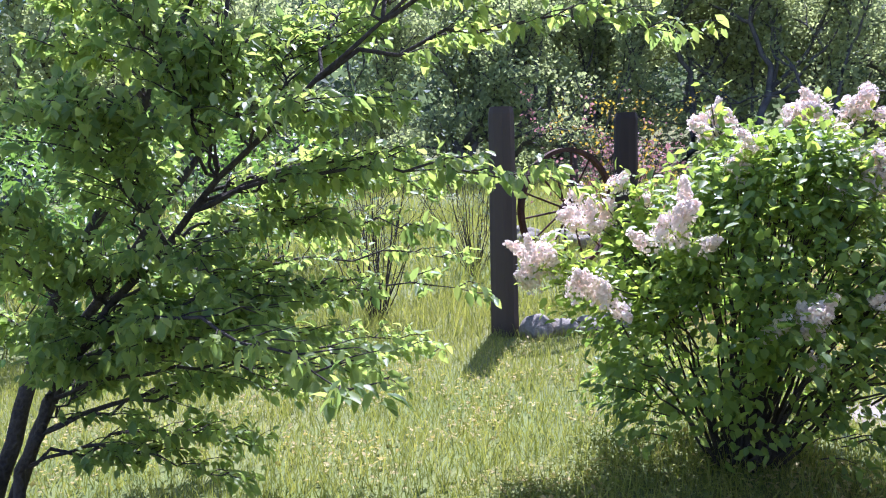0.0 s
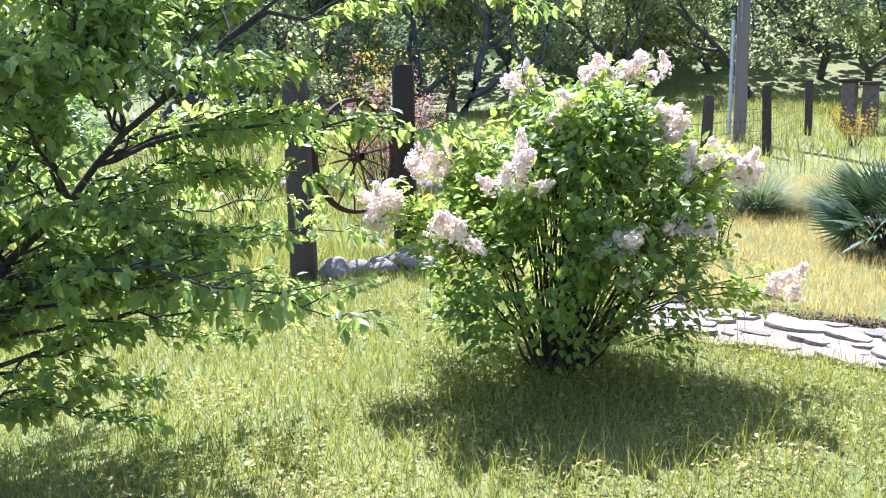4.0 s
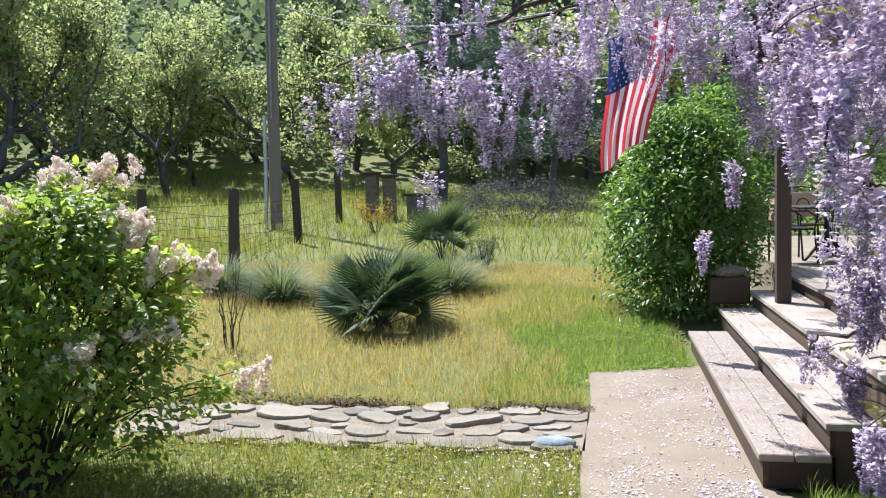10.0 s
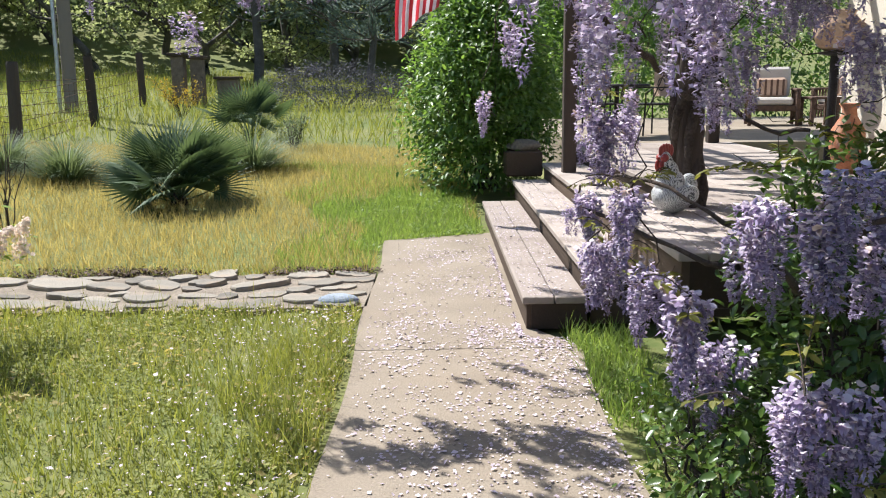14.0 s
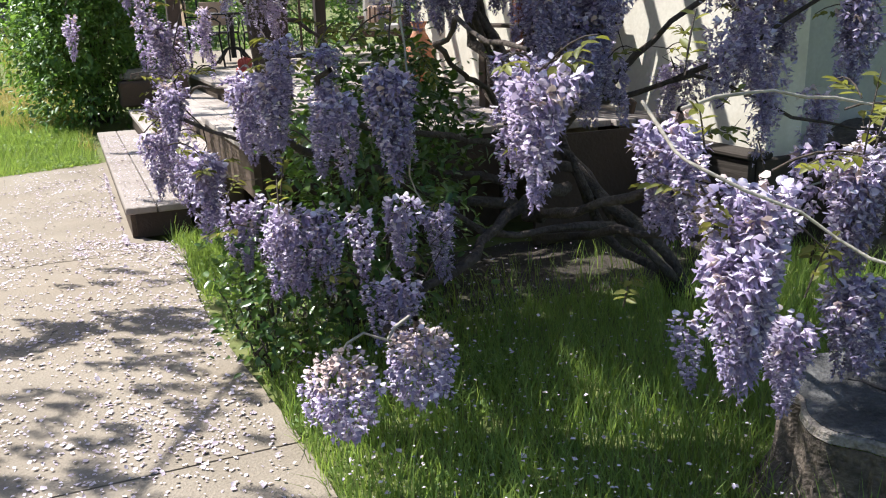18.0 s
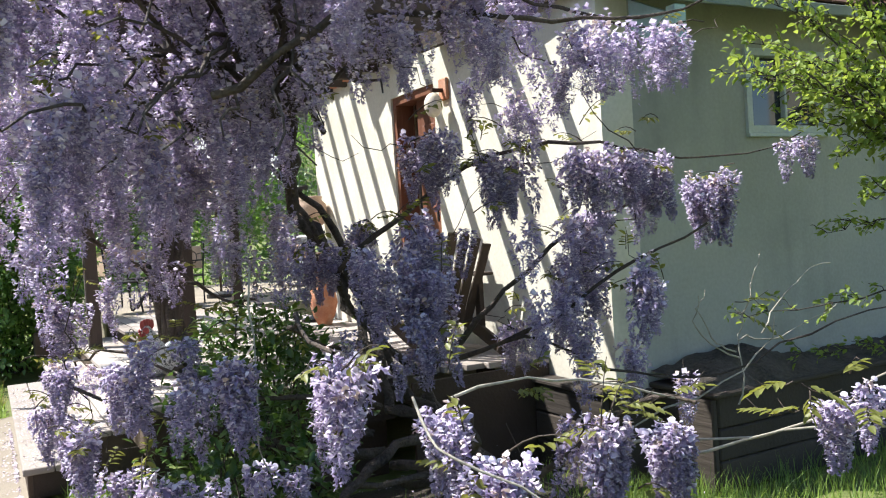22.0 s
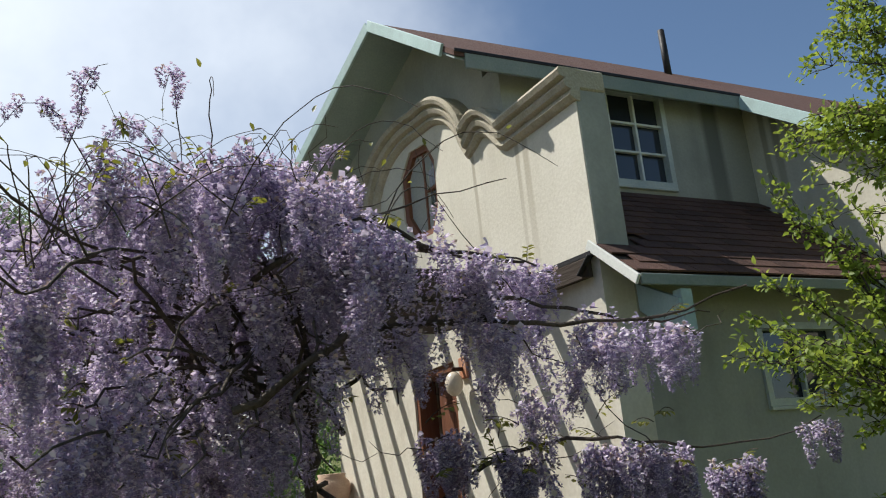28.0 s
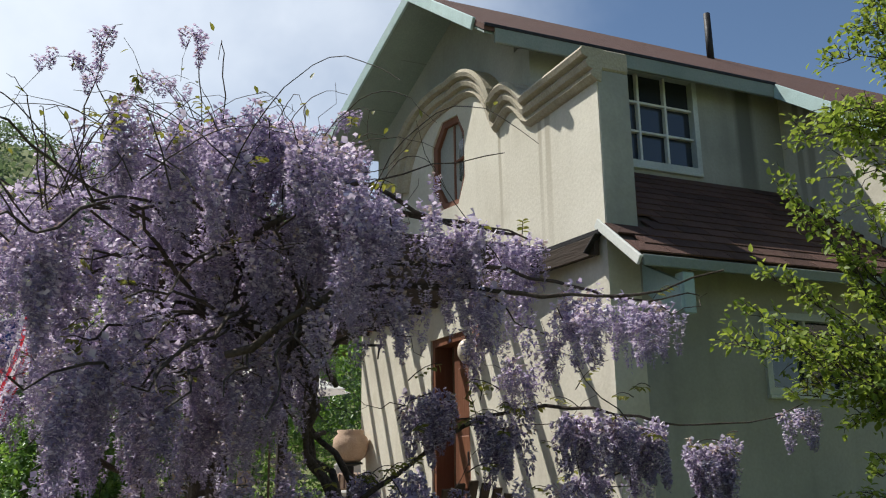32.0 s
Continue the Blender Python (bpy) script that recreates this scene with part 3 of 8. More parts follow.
def spread(tpl, P, D, N, L, W=None, H=None):
    """Sets the template at every point P, along D, with its upper side towards N. Returns points and triangles."""
    T, F = tpl
    P, D, N = np.asarray(P, float), unit(np.asarray(D, float)), np.asarray(N, float)
    S = unit(np.cross(N, D))
    U = np.cross(D, S)
    n = len(P)
    L = np.broadcast_to(np.asarray(L, float), (n,))
    W = L if W is None else np.broadcast_to(np.asarray(W, float), (n,))
    H = L if H is None else np.broadcast_to(np.asarray(H, float), (n,))
    V = P[:, None] + T[None, :, 0:1] * (L[:, None] * D)[:, None] + T[None, :, 1:2] * (W[:, None] * S)[:, None] + T[None, :, 2:3] * (H[:, None] * U)[:, None]
    return V.reshape(-1, 3), (F[None] + (np.arange(n) * len(T))[:, None, None]).reshape(-1, 3)


def merge(*vf):
    VV, FF, n0 = [], [], 0
    for V, F in vf:
        VV.append(V)
        FF.append(F + n0)
        n0 += len(V)
    return np.concatenate(VV), np.concatenate(FF)


def sphere_dirs(rng, n):
    return unit(rng.normal(0, 1, (n, 3)))


def grow(rng, start, way, length, radius, depth, up=0.15, spread_a=0.6, kids=3, shrink=0.72, wob=0.06, out=None, tips=None):
    """Branches by halves: fills out with (points, radii) and tips with (point, direction)."""
    n = 5
    P = [np.asarray(start, float)]
    d = unit(np.asarray(way, float))
    for _ in range(n):
        d = unit(d + rng.normal(0, wob * 2.2, 3) + np.array([0, 0, up * 0.2]))
        P.append(P[-1] + d * length / n)
    out.append((P, np.linspace(radius, radius * 0.62, n + 1)))
    for q in P[2:]:
        tips.append((q, d, depth))
    if depth <= 0:
        return
    for k in range(kids):
        at = P[-1] if k == 0 else P[rng.integers(2, n + 1)]
        nd = unit(d + unit(rng.normal(0, 1, 3)) * spread_a * (0.6 if k == 0 else 1.2) + np.array([0, 0, up * 0.3]))
        grow(rng, at, nd, length * shrink * rng.uniform(0.8, 1.15), radius * 0.62, depth - 1, up, spread_a, kids, shrink, wob, out, tips)


def ground_z(x, y):
    """The height of the ground."""
    x, y = np.asarray(x, float), np.asarray(y, float)
    z = -0.03 + 0.042 * np.clip(y - 6.0 - 1.9 / (1 + np.exp(-(x - 0.2) / 0.25)), 0, 70) + 0.035 * np.clip(-x - 2.5, 0, 20) * np.clip((y - 1) / 4, 0, 1)
    a = -0.42 * x + 0.91 * y
    z = z + 0.43 * np.clip(a - 42, 0, 220) * (1 - np.exp(-np.clip(a - 42, 0, 400) / 30))
    z = z + 0.02 * np.sin(x * 0.9) * np.cos(y * 0.7) * np.clip((np.abs(x - 1.5) - 1.5) / 2, 0, 1)
    return z

# ---- ground and large structure ----
ang = np.linspace(0, 2 * math.pi, 145)[:-1]
rads = np.concatenate([np.linspace(0.6, 24, 60), 24 * 1.09 ** np.arange(1, 50)])
gx = np.concatenate([[0.0], (rads[:, None] * np.cos(ang)).ravel()])
gy = np.concatenate([[5.0], (5 + rads[:, None] * np.sin(ang)).ravel()])
GV = np.stack([gx, gy, ground_z(gx, gy)], 1)
ii, jj = np.meshgrid(np.arange(len(rads) - 1), np.arange(144), indexing="ij")
qa, qb = 1 + ii * 144 + jj, 1 + ii * 144 + (jj + 1) % 144
GF = np.stack([qa, qa + 144, qb + 144, qb], -1).reshape(-1, 4)
fan = np.stack([np.zeros(144, int), 1 + np.arange(144), 1 + (np.arange(144) + 1) % 144], -1)
GF = np.concatenate([np.concatenate([GF[:, :3], GF[:, [0, 2, 3]]]), fan])
tagged(place("ground", np_mesh("ground", GV, GF), M["soil"], smooth=True), "dry grassy ground rising to a wooded hillside", "ground", kind="structure")


def slab(outer, holes, x0, x1):
    """An upright plate in the plane of y and z, from x0 to x1, with openings through it."""
    bm = bmesh.new()
    rings = []
    for loop in [outer, *holes]:
        vs = [bm.verts.new((x0, y, z)) for y, z in loop]
        rings.append(vs)
        for a, b in zip(vs, vs[1:] + vs[:1]):
            bm.edges.new((a, b))
    bmesh.ops.triangle_fill(bm, use_beauty=True, edges=bm.edges[:])
    front = bm.faces[:]
    back = {}
    for vs in rings:
        for v in vs:
            back[v] = bm.verts.new((x1, v.co.y, v.co.z))
    for f in front:
        bm.faces.new([back[v] for v in reversed(f.verts)])
    for vs in rings:
        for a, b in zip(vs, vs[1:] + vs[:1]):
            bm.faces.new((a, b, back[b], back[a]))
    bmesh.ops.recalc_face_normals(bm, faces=bm.faces[:])
    return bm


def rect(y0, z0, y1, z1):
    return [(y0, z0), (y1, z0), (y1, z1), (y0, z1)]


# ---- the house ----
FX, WY, UY = 5.155, 2.25, 3.25
house = thing("house", (FX, WY, 0), "cream stucco house with mission-style parapet and brown shingle roof", "house")


def hpart(name, bm, mat, label="", parent=None, smooth=False):
    ob = part(name, bm, mat, parent or house, label, smooth)
    if parent is None:
        ob.matrix_parent_inverse = Matrix.Translation((-FX, -WY, 0))
    return ob


DOOR = (4.41, 0.69, 5.25, 2.84)
hpart("wall", slab(rect(WY, 0, 7.35, 3.2), [rect(*DOOR)], FX, FX + 0.25), M["stucco"], "sunlit cream stucco wall with long rafter shadows")
OC, OZ = 4.67, 4.46
octa = [(OC + 0.27 * c, OZ + 0.44 * q) for c, q in ((-0.45, -1), (0.45, -1), (1, -0.5), (1, 0.5), (0.45, 1), (-0.45, 1), (-1, 0.5), (-1, -0.5))]


def bent(y):
    """How far the front of the upper storey comes forward beyond its corner."""
    return -0.25 * max(y - 4.58, 0.0)


def bow(bm):
    for v in bm.verts:
        v.co.x += bent(v.co.y)
    return bm


def arch_line():
    pts = [(WY + 0.1 * k, 4.36) for k in range(10)]
    for k in range(0, 9):
        q = k / 8
        pts.append((3.20 + 0.52 * q, 4.39 + 0.13 * q + 0.15 * math.sin(math.pi * q)))
    for k in range(0, 27):
        y = 3.76 + 1.66 * k / 26
        pts.append((y, 4.25 + 0.85 * math.sqrt(max(1 - abs((y - 4.56) / 0.865) ** 2.4, 0.0))))
    return pts


ARCH = arch_line()
par = [(WY, 3.2), (3.2, 3.2), (4.58, 3.2), (5.43, 3.2)] + ARCH[::-1]
hpart("parapet", bow(slab(par, [octa], FX - 0.004, FX + 0.25)), M["stucco"], "cream stucco parapet with arched outline and water stains")
# Thin added plate that puts the parapet's unlit side into the colour.
hpart("pier_face", boxed(FX + 0.002, WY - 0.008, 3.2, FX + 0.25, WY - 0.001, 4.34), M["stucco_shaded"], "shaded grey return of the parapet")


def gable_top(y):
    return 6.03 - 0.716 * abs(y - 4.58)


hpart("gable_wall", slab([(UY + 0.251, 3.2), (4.58, 3.2), (4.58, gable_top(4.58)), (UY + 0.251, gable_top(UY + 0.251))], [[(y, z) for y, z in rect(4.36, 4.0, 4.56, 4.9)]], FX + 0.05, FX + 0.30), M["stucco_shaded"], "shaded grey-cream gable wall")
hpart("gable_wall", bow(slab([(4.581, 3.2), (5.95, 3.2), (5.95, gable_top(5.95)), (4.581, gable_top(4.581))], [rect(5.46, 4.58, 5.66, 4.86)], FX + 0.05, FX + 0.30)), M["stucco_shaded"], "shaded grey-cream gable wall")
sw = hpart("window", bow(slab(rect(5.46, 4.58, 5.66, 4.86), [rect(5.48, 4.61, 5.64, 4.83)], FX + 0.04, FX + 0.12)), M["door_wood"], "small brown-framed window beside the arch")
part("pane", bow(slab(rect(5.48, 4.61, 5.64, 4.83), [], FX + 0.09, FX + 0.095)), M["glass"], sw)


def moulding(path, prof):
    """A moulding swept along a line in the plane of y and z; prof gives (down, out)."""
    bm = bmesh.new()
    rows = []
    P = [Vector((0, y, z)) for y, z in path]
    for i, p in enumerate(P):
        t = (P[min(i + 1, len(P) - 1)] - P[max(i - 1, 0)]).normalized()
        up = Vector((0, -t.z, t.y))
        if up.z < 0:
            up = -up
        rows.append([bm.verts.new((FX - o, p.y + up.y * d, p.z + up.z * d)) for d, o in prof])
    for a, b in zip(rows, rows[1:]):
        for k in range(len(prof) - 1):
            bm.faces.new((a[k], a[k + 1], b[k + 1], b[k]))
    bm.faces.new(rows[0])
    bm.faces.new(list(reversed(rows[-1])))
    bmesh.ops.recalc_face_normals(bm, faces=bm.faces[:])
    return bow(bm)


PROF = [(0.135, -0.05), (0.135, 0.12), (0.105, 0.14), (0.07, 0.125), (0.055, 0.08), (0.025, 0.10), (-0.01, 0.085), (-0.025, 0.045), (-0.065, 0.06), (-0.095, 0.03), (-0.11, -0.02)]
hpart("cornice", moulding([(y + (0.0 if i else -0.02), z) for i, (y, z) in enumerate(ARCH)], PROF), M["mould"], "rolled stucco cornice streaked with dirt", smooth=False)
hpart("parapet_cap", boxed(FX - 0.02, WY - 0.018, 4.345, FX + 0.255, WY + 0.95, 4.50, 0.012), M["mould"], "stained parapet top")
# side wall with its window, and the closed sides behind
W1 = (6.40, 2.14, 7.22, 2.72)


def side_slab(outer, holes, y0, y1):
    bm = slab(outer, holes, y0, y1)
    for v in bm.verts:
        v.co = (v.co.y, v.co.x, v.co.z)
    bmesh.ops.recalc_face_normals(bm, faces=bm.faces[:])
    return bm


hpart("side_wall", side_slab(rect(FX + 0.25, 0, 12.5, 3.02), [rect(*W1)], WY, WY + 0.25), M["stucco_shaded"], "shaded grey stucco side wall")
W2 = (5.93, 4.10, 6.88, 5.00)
hpart("upper_wall", side_slab(rect(FX + 0.05, 3.3, 12.5, 5.06), [rect(*W2)], UY, UY + 0.25), M["stucco_shaded"], "upper stucco wall under the eave")
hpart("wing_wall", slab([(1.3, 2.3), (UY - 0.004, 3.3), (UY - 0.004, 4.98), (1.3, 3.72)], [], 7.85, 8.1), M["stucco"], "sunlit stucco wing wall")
hpart("back_wall", boxed(12.5, WY, 0, 12.75, 7.35, 5.0), M["stucco_shaded"])
hpart("far_wall", boxed(FX + 0.25, 7.1, 0, 12.5, 7.349, 3.2), M["stucco_shaded"])
hpart("far_wall", boxed(FX - 0.04, 5.80, 3.2, 12.5, 5.949, 5.04), M["stucco_shaded"])
hpart("flat_roof", boxed(FX + 0.25, 5.955, 3.16, 12.5, 7.35, 3.22), M["shingle"], "flat roof behind the coping")
# Unseen dark backing added so the openings look unlit inside.
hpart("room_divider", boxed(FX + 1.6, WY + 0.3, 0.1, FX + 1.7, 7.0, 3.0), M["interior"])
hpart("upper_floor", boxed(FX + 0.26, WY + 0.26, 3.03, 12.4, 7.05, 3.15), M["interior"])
# roofs
def plate(corners, thick):
    bm = bmesh.new()
    top = [bm.verts.new(c) for c in corners]
    low = [bm.verts.new((c[0], c[1], c[2] - thick)) for c in corners]
    bm.faces.new(top)
    bm.faces.new(low[::-1])
    for i in range(len(top)):
        j = (i + 1) % len(top)
        bm.faces.new((top[i], low[i], low[j], top[j]))
    bmesh.ops.recalc_face_normals(bm, faces=bm.faces[:])
    return bm


roof_r = hpart("roof", plate([(4.69, 4.58, 6.10), (4.69, 3.03, 4.99), (7.62, 3.03, 4.99), (7.62, 1.2, 3.68), (13.0, 1.2, 3.68), (13.0, 4.58, 6.10)], 0.05), M["shingle"], "brown shingle main roof")
roof_l = hpart("roof", plate([(4.69, 4.58, 6.10), (13.0, 4.58, 6.10), (13.0, 6.13, 4.99), (4.29, 6.13, 4.99)], 0.05), M["shingle"], "brown shingle main roof")
hpart("soffit", plate([(4.70, 4.58, 6.045), (5.6, 4.58, 6.045), (5.6, 6.12, 4.94), (4.30, 6.12, 4.94)], 0.02), M["soffit"], "grey-green boarded soffit")
hpart("soffit", plate([(4.70, 4.58, 6.045), (5.25, 4.58, 6.045), (5.25, 3.05, 4.945), (4.70, 3.05, 4.945)], 0.02), M["soffit"], "grey-green boarded soffit")


def beam_between(a, b, w, h, bev=0.004):
    """A board from a to b, w wide and h high."""
    a, b = Vector(a), Vector(b)
    d = b - a
    bm = boxed(0, -w / 2, -h / 2, d.length, w / 2, h / 2, bev)
    bm.transform(Matrix.Translation(a) @ d.to_track_quat("X", "Z").to_matrix().to_4x4())
    return bm


hpart("barge_board", beam_between((4.68, 4.58, 6.06), (4.68, 3.20, 5.072), 0.025, 0.10), M["aqua"], "sunlit pale aqua barge board")
hpart("barge_board", beam_between((4.68, 4.58, 6.06), (4.28, 6.13, 4.95), 0.025, 0.11), M["aqua"], "pale aqua barge board")
hpart("soffit_batten", beam_between((4.80, 5.1, 5.648), (5.15, 5.1, 5.648), 0.012, 0.006), M["shaded_trim"])
hpart("soffit_batten", beam_between((4.66, 5.6, 5.29), (5.05, 5.6, 5.29), 0.012, 0.006), M["shaded_trim"])
hpart("fascia", beam_between((4.78, 3.035, 4.915), (7.62, 3.035, 4.915), 0.03, 0.13), M["shaded_trim"], "grey-green fascia board")
hpart("fascia", beam_between((7.60, 3.03, 4.92), (7.60, 1.2, 3.62), 0.03, 0.12), M["aqua"], "sunlit pale aqua verge board")
hpart("drip_edge", beam_between((4.69, 3.02, 4.985), (7.62, 3.02, 4.985), 0.012, 0.03), M["iron"], "dark roof edge")
# shed roof over the side aisle
def shed_z(y):
    return 2.97 + (y - 1.87) * 0.78


hpart("shed_roof_deck", plate([(5.13, 1.88, shed_z(1.88) - 0.03), (9.6, 1.88, shed_z(1.88) - 0.03), (9.6, 3.25, shed_z(3.25) - 0.03), (5.41, 3.25, shed_z(3.25) - 0.03), (5.41, 2.25, shed_z(2.25) - 0.03), (5.13, 2.25, shed_z(2.25) - 0.03)], 0.04), M["dark_wood"])
hpart("fascia", beam_between((5.14, 1.865, 2.91), (9.6, 1.865, 2.91), 0.025, 0.07), M["shaded_trim"], "grey-green eave board")
hpart("barge_board", beam_between((5.115, 2.30, 3.25), (5.115, 1.86, 2.905), 0.022, 0.065), M["white_paint"], "sunlit white barge board end")
br = bmesh.new()
vs = [br.verts.new(p) for p in ((5.42, 2.25, 2.98), (5.42, 1.88, 2.80), (5.42, 1.88, 2.62), (5.42, 2.0, 2.62), (5.42, 2.25, 2.80))]
bf = br.faces.new(vs)
ex = bmesh.ops.extrude_face_region(br, geom=[bf])
bmesh.ops.translate(br, vec=(0.05, 0, 0), verts=[v for v in ex["geom"] if isinstance(v, bmesh.types.BMVert)])
bmesh.ops.recalc_face_normals(br, faces=br.faces[:])
hpart("bracket", br, M["aqua"], "pale aqua eave bracket")
hpart("bracket_post", boxed(5.44, 1.87, 2.60, 5.53, 1.95, 2.86, 0.005), M["aqua"])
# dark flashing ledge between the storeys
hpart("ledge", plate([(5.10, 2.27, 3.20), (5.152, 2.24, 3.20), (5.152, 4.2, 3.20), (4.93, 4.2, 3.20)], 0.03), M["iron"], "dark metal flashing ledge")
hpart("ledge", beam_between((5.11, 2.30, 3.10), (4.95, 4.2, 3.10), 0.04, 0.13), M["dark_wood"], "dark ledger board")
hpart("flashing", beam_between((5.10, 2.27, 3.17), (5.06, 2.36, 3.05), 0.07, 0.012), M["iron"], "bent metal flashing")
# door
door = hpart("door", boxed(FX + 0.10, DOOR[0] + 0.06, DOOR[1], FX + 0.15, DOOR[2] - 0.32, DOOR[3] - 0.07, 0.004), M["door_wood"], "red-brown wooden door standing ajar in its deep reveal")
for zz in (1.0, 1.7, 2.3):
    part("door_panel", boxed(FX + 0.085, DOOR[0] + 0.14, zz - 0.22, FX + 0.105, DOOR[2] - 0.42, zz + 0.24, 0.012), M["door_wood"], door)
part("door_handle", boxed(FX + 0.03, DOOR[0] + 0.10, 1.68, FX + 0.08, DOOR[0] + 0.13, 1.80, 0.006), M["iron"], door, "dark iron door handle")
hpart("door_frame", slab([(DOOR[0], DOOR[1]), (DOOR[2], DOOR[1]), (DOOR[2], DOOR[3]), (DOOR[0], DOOR[3])], [[(DOOR[0] + 0.06, DOOR[1] + 0.03), (DOOR[2] - 0.06, DOOR[1] + 0.03), (DOOR[2] - 0.06, DOOR[3] - 0.07), (DOOR[0] + 0.06, DOOR[3] - 0.07)]], FX + 0.02, FX + 0.2), M["door_wood"], "red-brown door frame")
hpart("door_leaf", boxed(FX + 0.12, DOOR[2] - 0.33, DOOR[1] + 0.03, FX + 0.5, DOOR[2] - 0.28, DOOR[3] - 0.07, 0.004), M["door_wood"], "red-brown second door leaf folded inwards")


def window(x0, z0, x1, z1, cols, rows, y, label, frame_mat="white_paint"):
    w = hpart("window", side_slab(rect(x0, z0, x1, z1), [rect(x0 + 0.05, z0 + 0.05, x1 - 0.05, z1 - 0.05)], y - 0.025, y + 0.08), M[frame_mat], label)
    bar_mat = M["white_paint" if rows > 1 else frame_mat]
    gw, gh = x1 - x0 - 0.1, z1 - z0 - 0.1
    for c in range(cols):
        for r in range(rows):
            part("pane", boxed(x0 + 0.05 + gw * c / cols, y + 0.045, z0 + 0.05 + gh * r / rows, x0 + 0.05 + gw * (c + 1) / cols, y + 0.05, z0 + 0.05 + gh * (r + 1) / rows), M["glass"], w)
    for c in range(1, cols):
        part("mullion", boxed(x0 + 0.05 + gw * c / cols - 0.012, y + 0.0, z0 + 0.05, x0 + 0.05 + gw * c / cols + 0.012, y + 0.043, z1 - 0.05, 0.003), bar_mat, w)
    for r in range(1, rows):
        part("glazing_bar", boxed(x0 + 0.05, y + 0.002, z0 + 0.05 + gh * r / rows - 0.010, x1 - 0.05, y + 0.042, z0 + 0.05 + gh * r / rows + 0.010, 0.003), bar_mat, w)
    part("sill", boxed(x0, y - 0.035, z0 - 0.028, x1, y + 0.02, z0 - 0.002, 0.004), M[frame_mat], w)
    return w


window(*W1, 2, 1, WY, "grey-white two-light window in the shaded wall", "grey_frame")
window(*W2, 3, 3, UY, "grey-white small-paned window above the shed roof", "grey_frame")
inner = [(OC + (y - OC) * 0.80, OZ + (z - OZ) * 0.86) for y, z in octa]
ow = hpart("window", bow(slab(octa, [inner], FX + 0.015, FX + 0.12)), M["door_wood"], "octagonal window with brown wooden frame")
part("pane", bow(slab(inner, [], FX + 0.07, FX + 0.075)), M["glass"], ow)
part("mullion", boxed(FX + 0.02, OC - 0.015, OZ - 0.37, FX + 0.07, OC + 0.015, OZ + 0.37), M["door_wood"], ow)
part("glazing_bar", boxed(FX + 0.022, OC - 0.2, OZ - 0.012, FX + 0.068, OC + 0.2, OZ + 0.012), M["door_wood"], ow)
hpart("vent_pipe", (lambda bm: (bmesh.ops.create_cone(bm, cap_ends=True, segments=14, radius1=0.040, radius2=0.037, depth=0.62, matrix=Matrix.Translation((8.17, 4.4, 6.20))), bm)[1])(bmesh.new()), M["iron"], "black roof vent pipe", smooth=True)
wl = hpart("wall_lamp", (lambda bm: (bmesh.ops.create_uvsphere(bm, u_segments=16, v_segments=10, radius=0.075, matrix=Matrix.Translation((FX - 0.12, 4.2, 2.62)) @ Matrix.Diagonal((1, 1, 1.35, 1))), bm)[1])(bmesh.new()), M["lamp_glass"], "opal globe wall lamp", smooth=True)
part("lamp_bracket", beam_between((FX, 4.2, 2.74), (FX - 0.13, 4.2, 2.74), 0.03, 0.03), M["rust"], wl)
part("back_plate", boxed(FX - 0.03, 4.13, 2.66, FX - 0.002, 4.27, 2.84, 0.01), M["terracotta"], wl)

# ---- paving, steps, deck ----
slab_ob = thing("concrete_path", (1.5, 4, 0), "tan concrete path strewn with fallen wisteria petals", "path", kind="structure")


def near(parent, ob):
    """Parents ob without moving it."""
    ob.parent = parent
    ob.matrix_parent_inverse = Matrix.Translation(-parent.location)
    return ob


for y0, y1 in ((-4.2, -1.6), (-1.59, 1.2), (1.21, 4.0), (4.01, 7.42)):
    bm = bmesh.new()
    n = 10
    L, R = [], []
    for k in range(n + 1):
        y = y0 + (y1 - y0) * k / n
        L.append((0.90 + 0.02 * math.sin(y * 2.3), y))
        R.append((2.17 + 0.05 * math.sin(y * 1.7) if y < 4.2 else 1.99, y + (0.38 if k == n and y1 > 7 else 0)))
    top = [bm.verts.new((x, y, 0.0)) for x, y in L + R[::-1]]
    low = [bm.verts.new((v.co.x, v.co.y, -0.12)) for v in top]
    bm.faces.new(top[::-1])
    for a in range(len(top)):
        b = (a + 1) % len(top)
        bm.faces.new((top[a], top[b], low[b], low[a]))
    bmesh.ops.recalc_face_normals(bm, faces=bm.faces[:])
    near(slab_ob, part("path_slab", bm, M["concrete"]))

steps = thing("deck_steps", (2.2, 6.5, 0), "weathered grey wooden steps up to the deck", "steps")
for k, (x0, x1, z, y0, y1) in enumerate(((1.89, 2.29, 0.205, 4.36, 8.6), (2.27, 2.67, 0.365, 4.45, 9.2), (2.65, 3.12, 0.53, 4.95, 9.5))):
    w = (x1 - x0) / 2
    for q in range(2):
        near(steps, part("tread", boxed(x0 + q * w + 0.004, y0, z - 0.045, x0 + (q + 1) * w - 0.004, y1, z, 0.006), M["deck"]))
    near(steps, part("riser", boxed(x0 + 0.03, y0 + 0.02, z - 0.20 + 0.0, x0 + 0.06, y1 - 0.02, z - 0.046), M["dark_wood"]))
    near(steps, part("step_end", boxed(x0 + 0.061, y0 + 0.02, 0.0, x1, y0 + 0.055, z - 0.046), M["dark_wood"]))

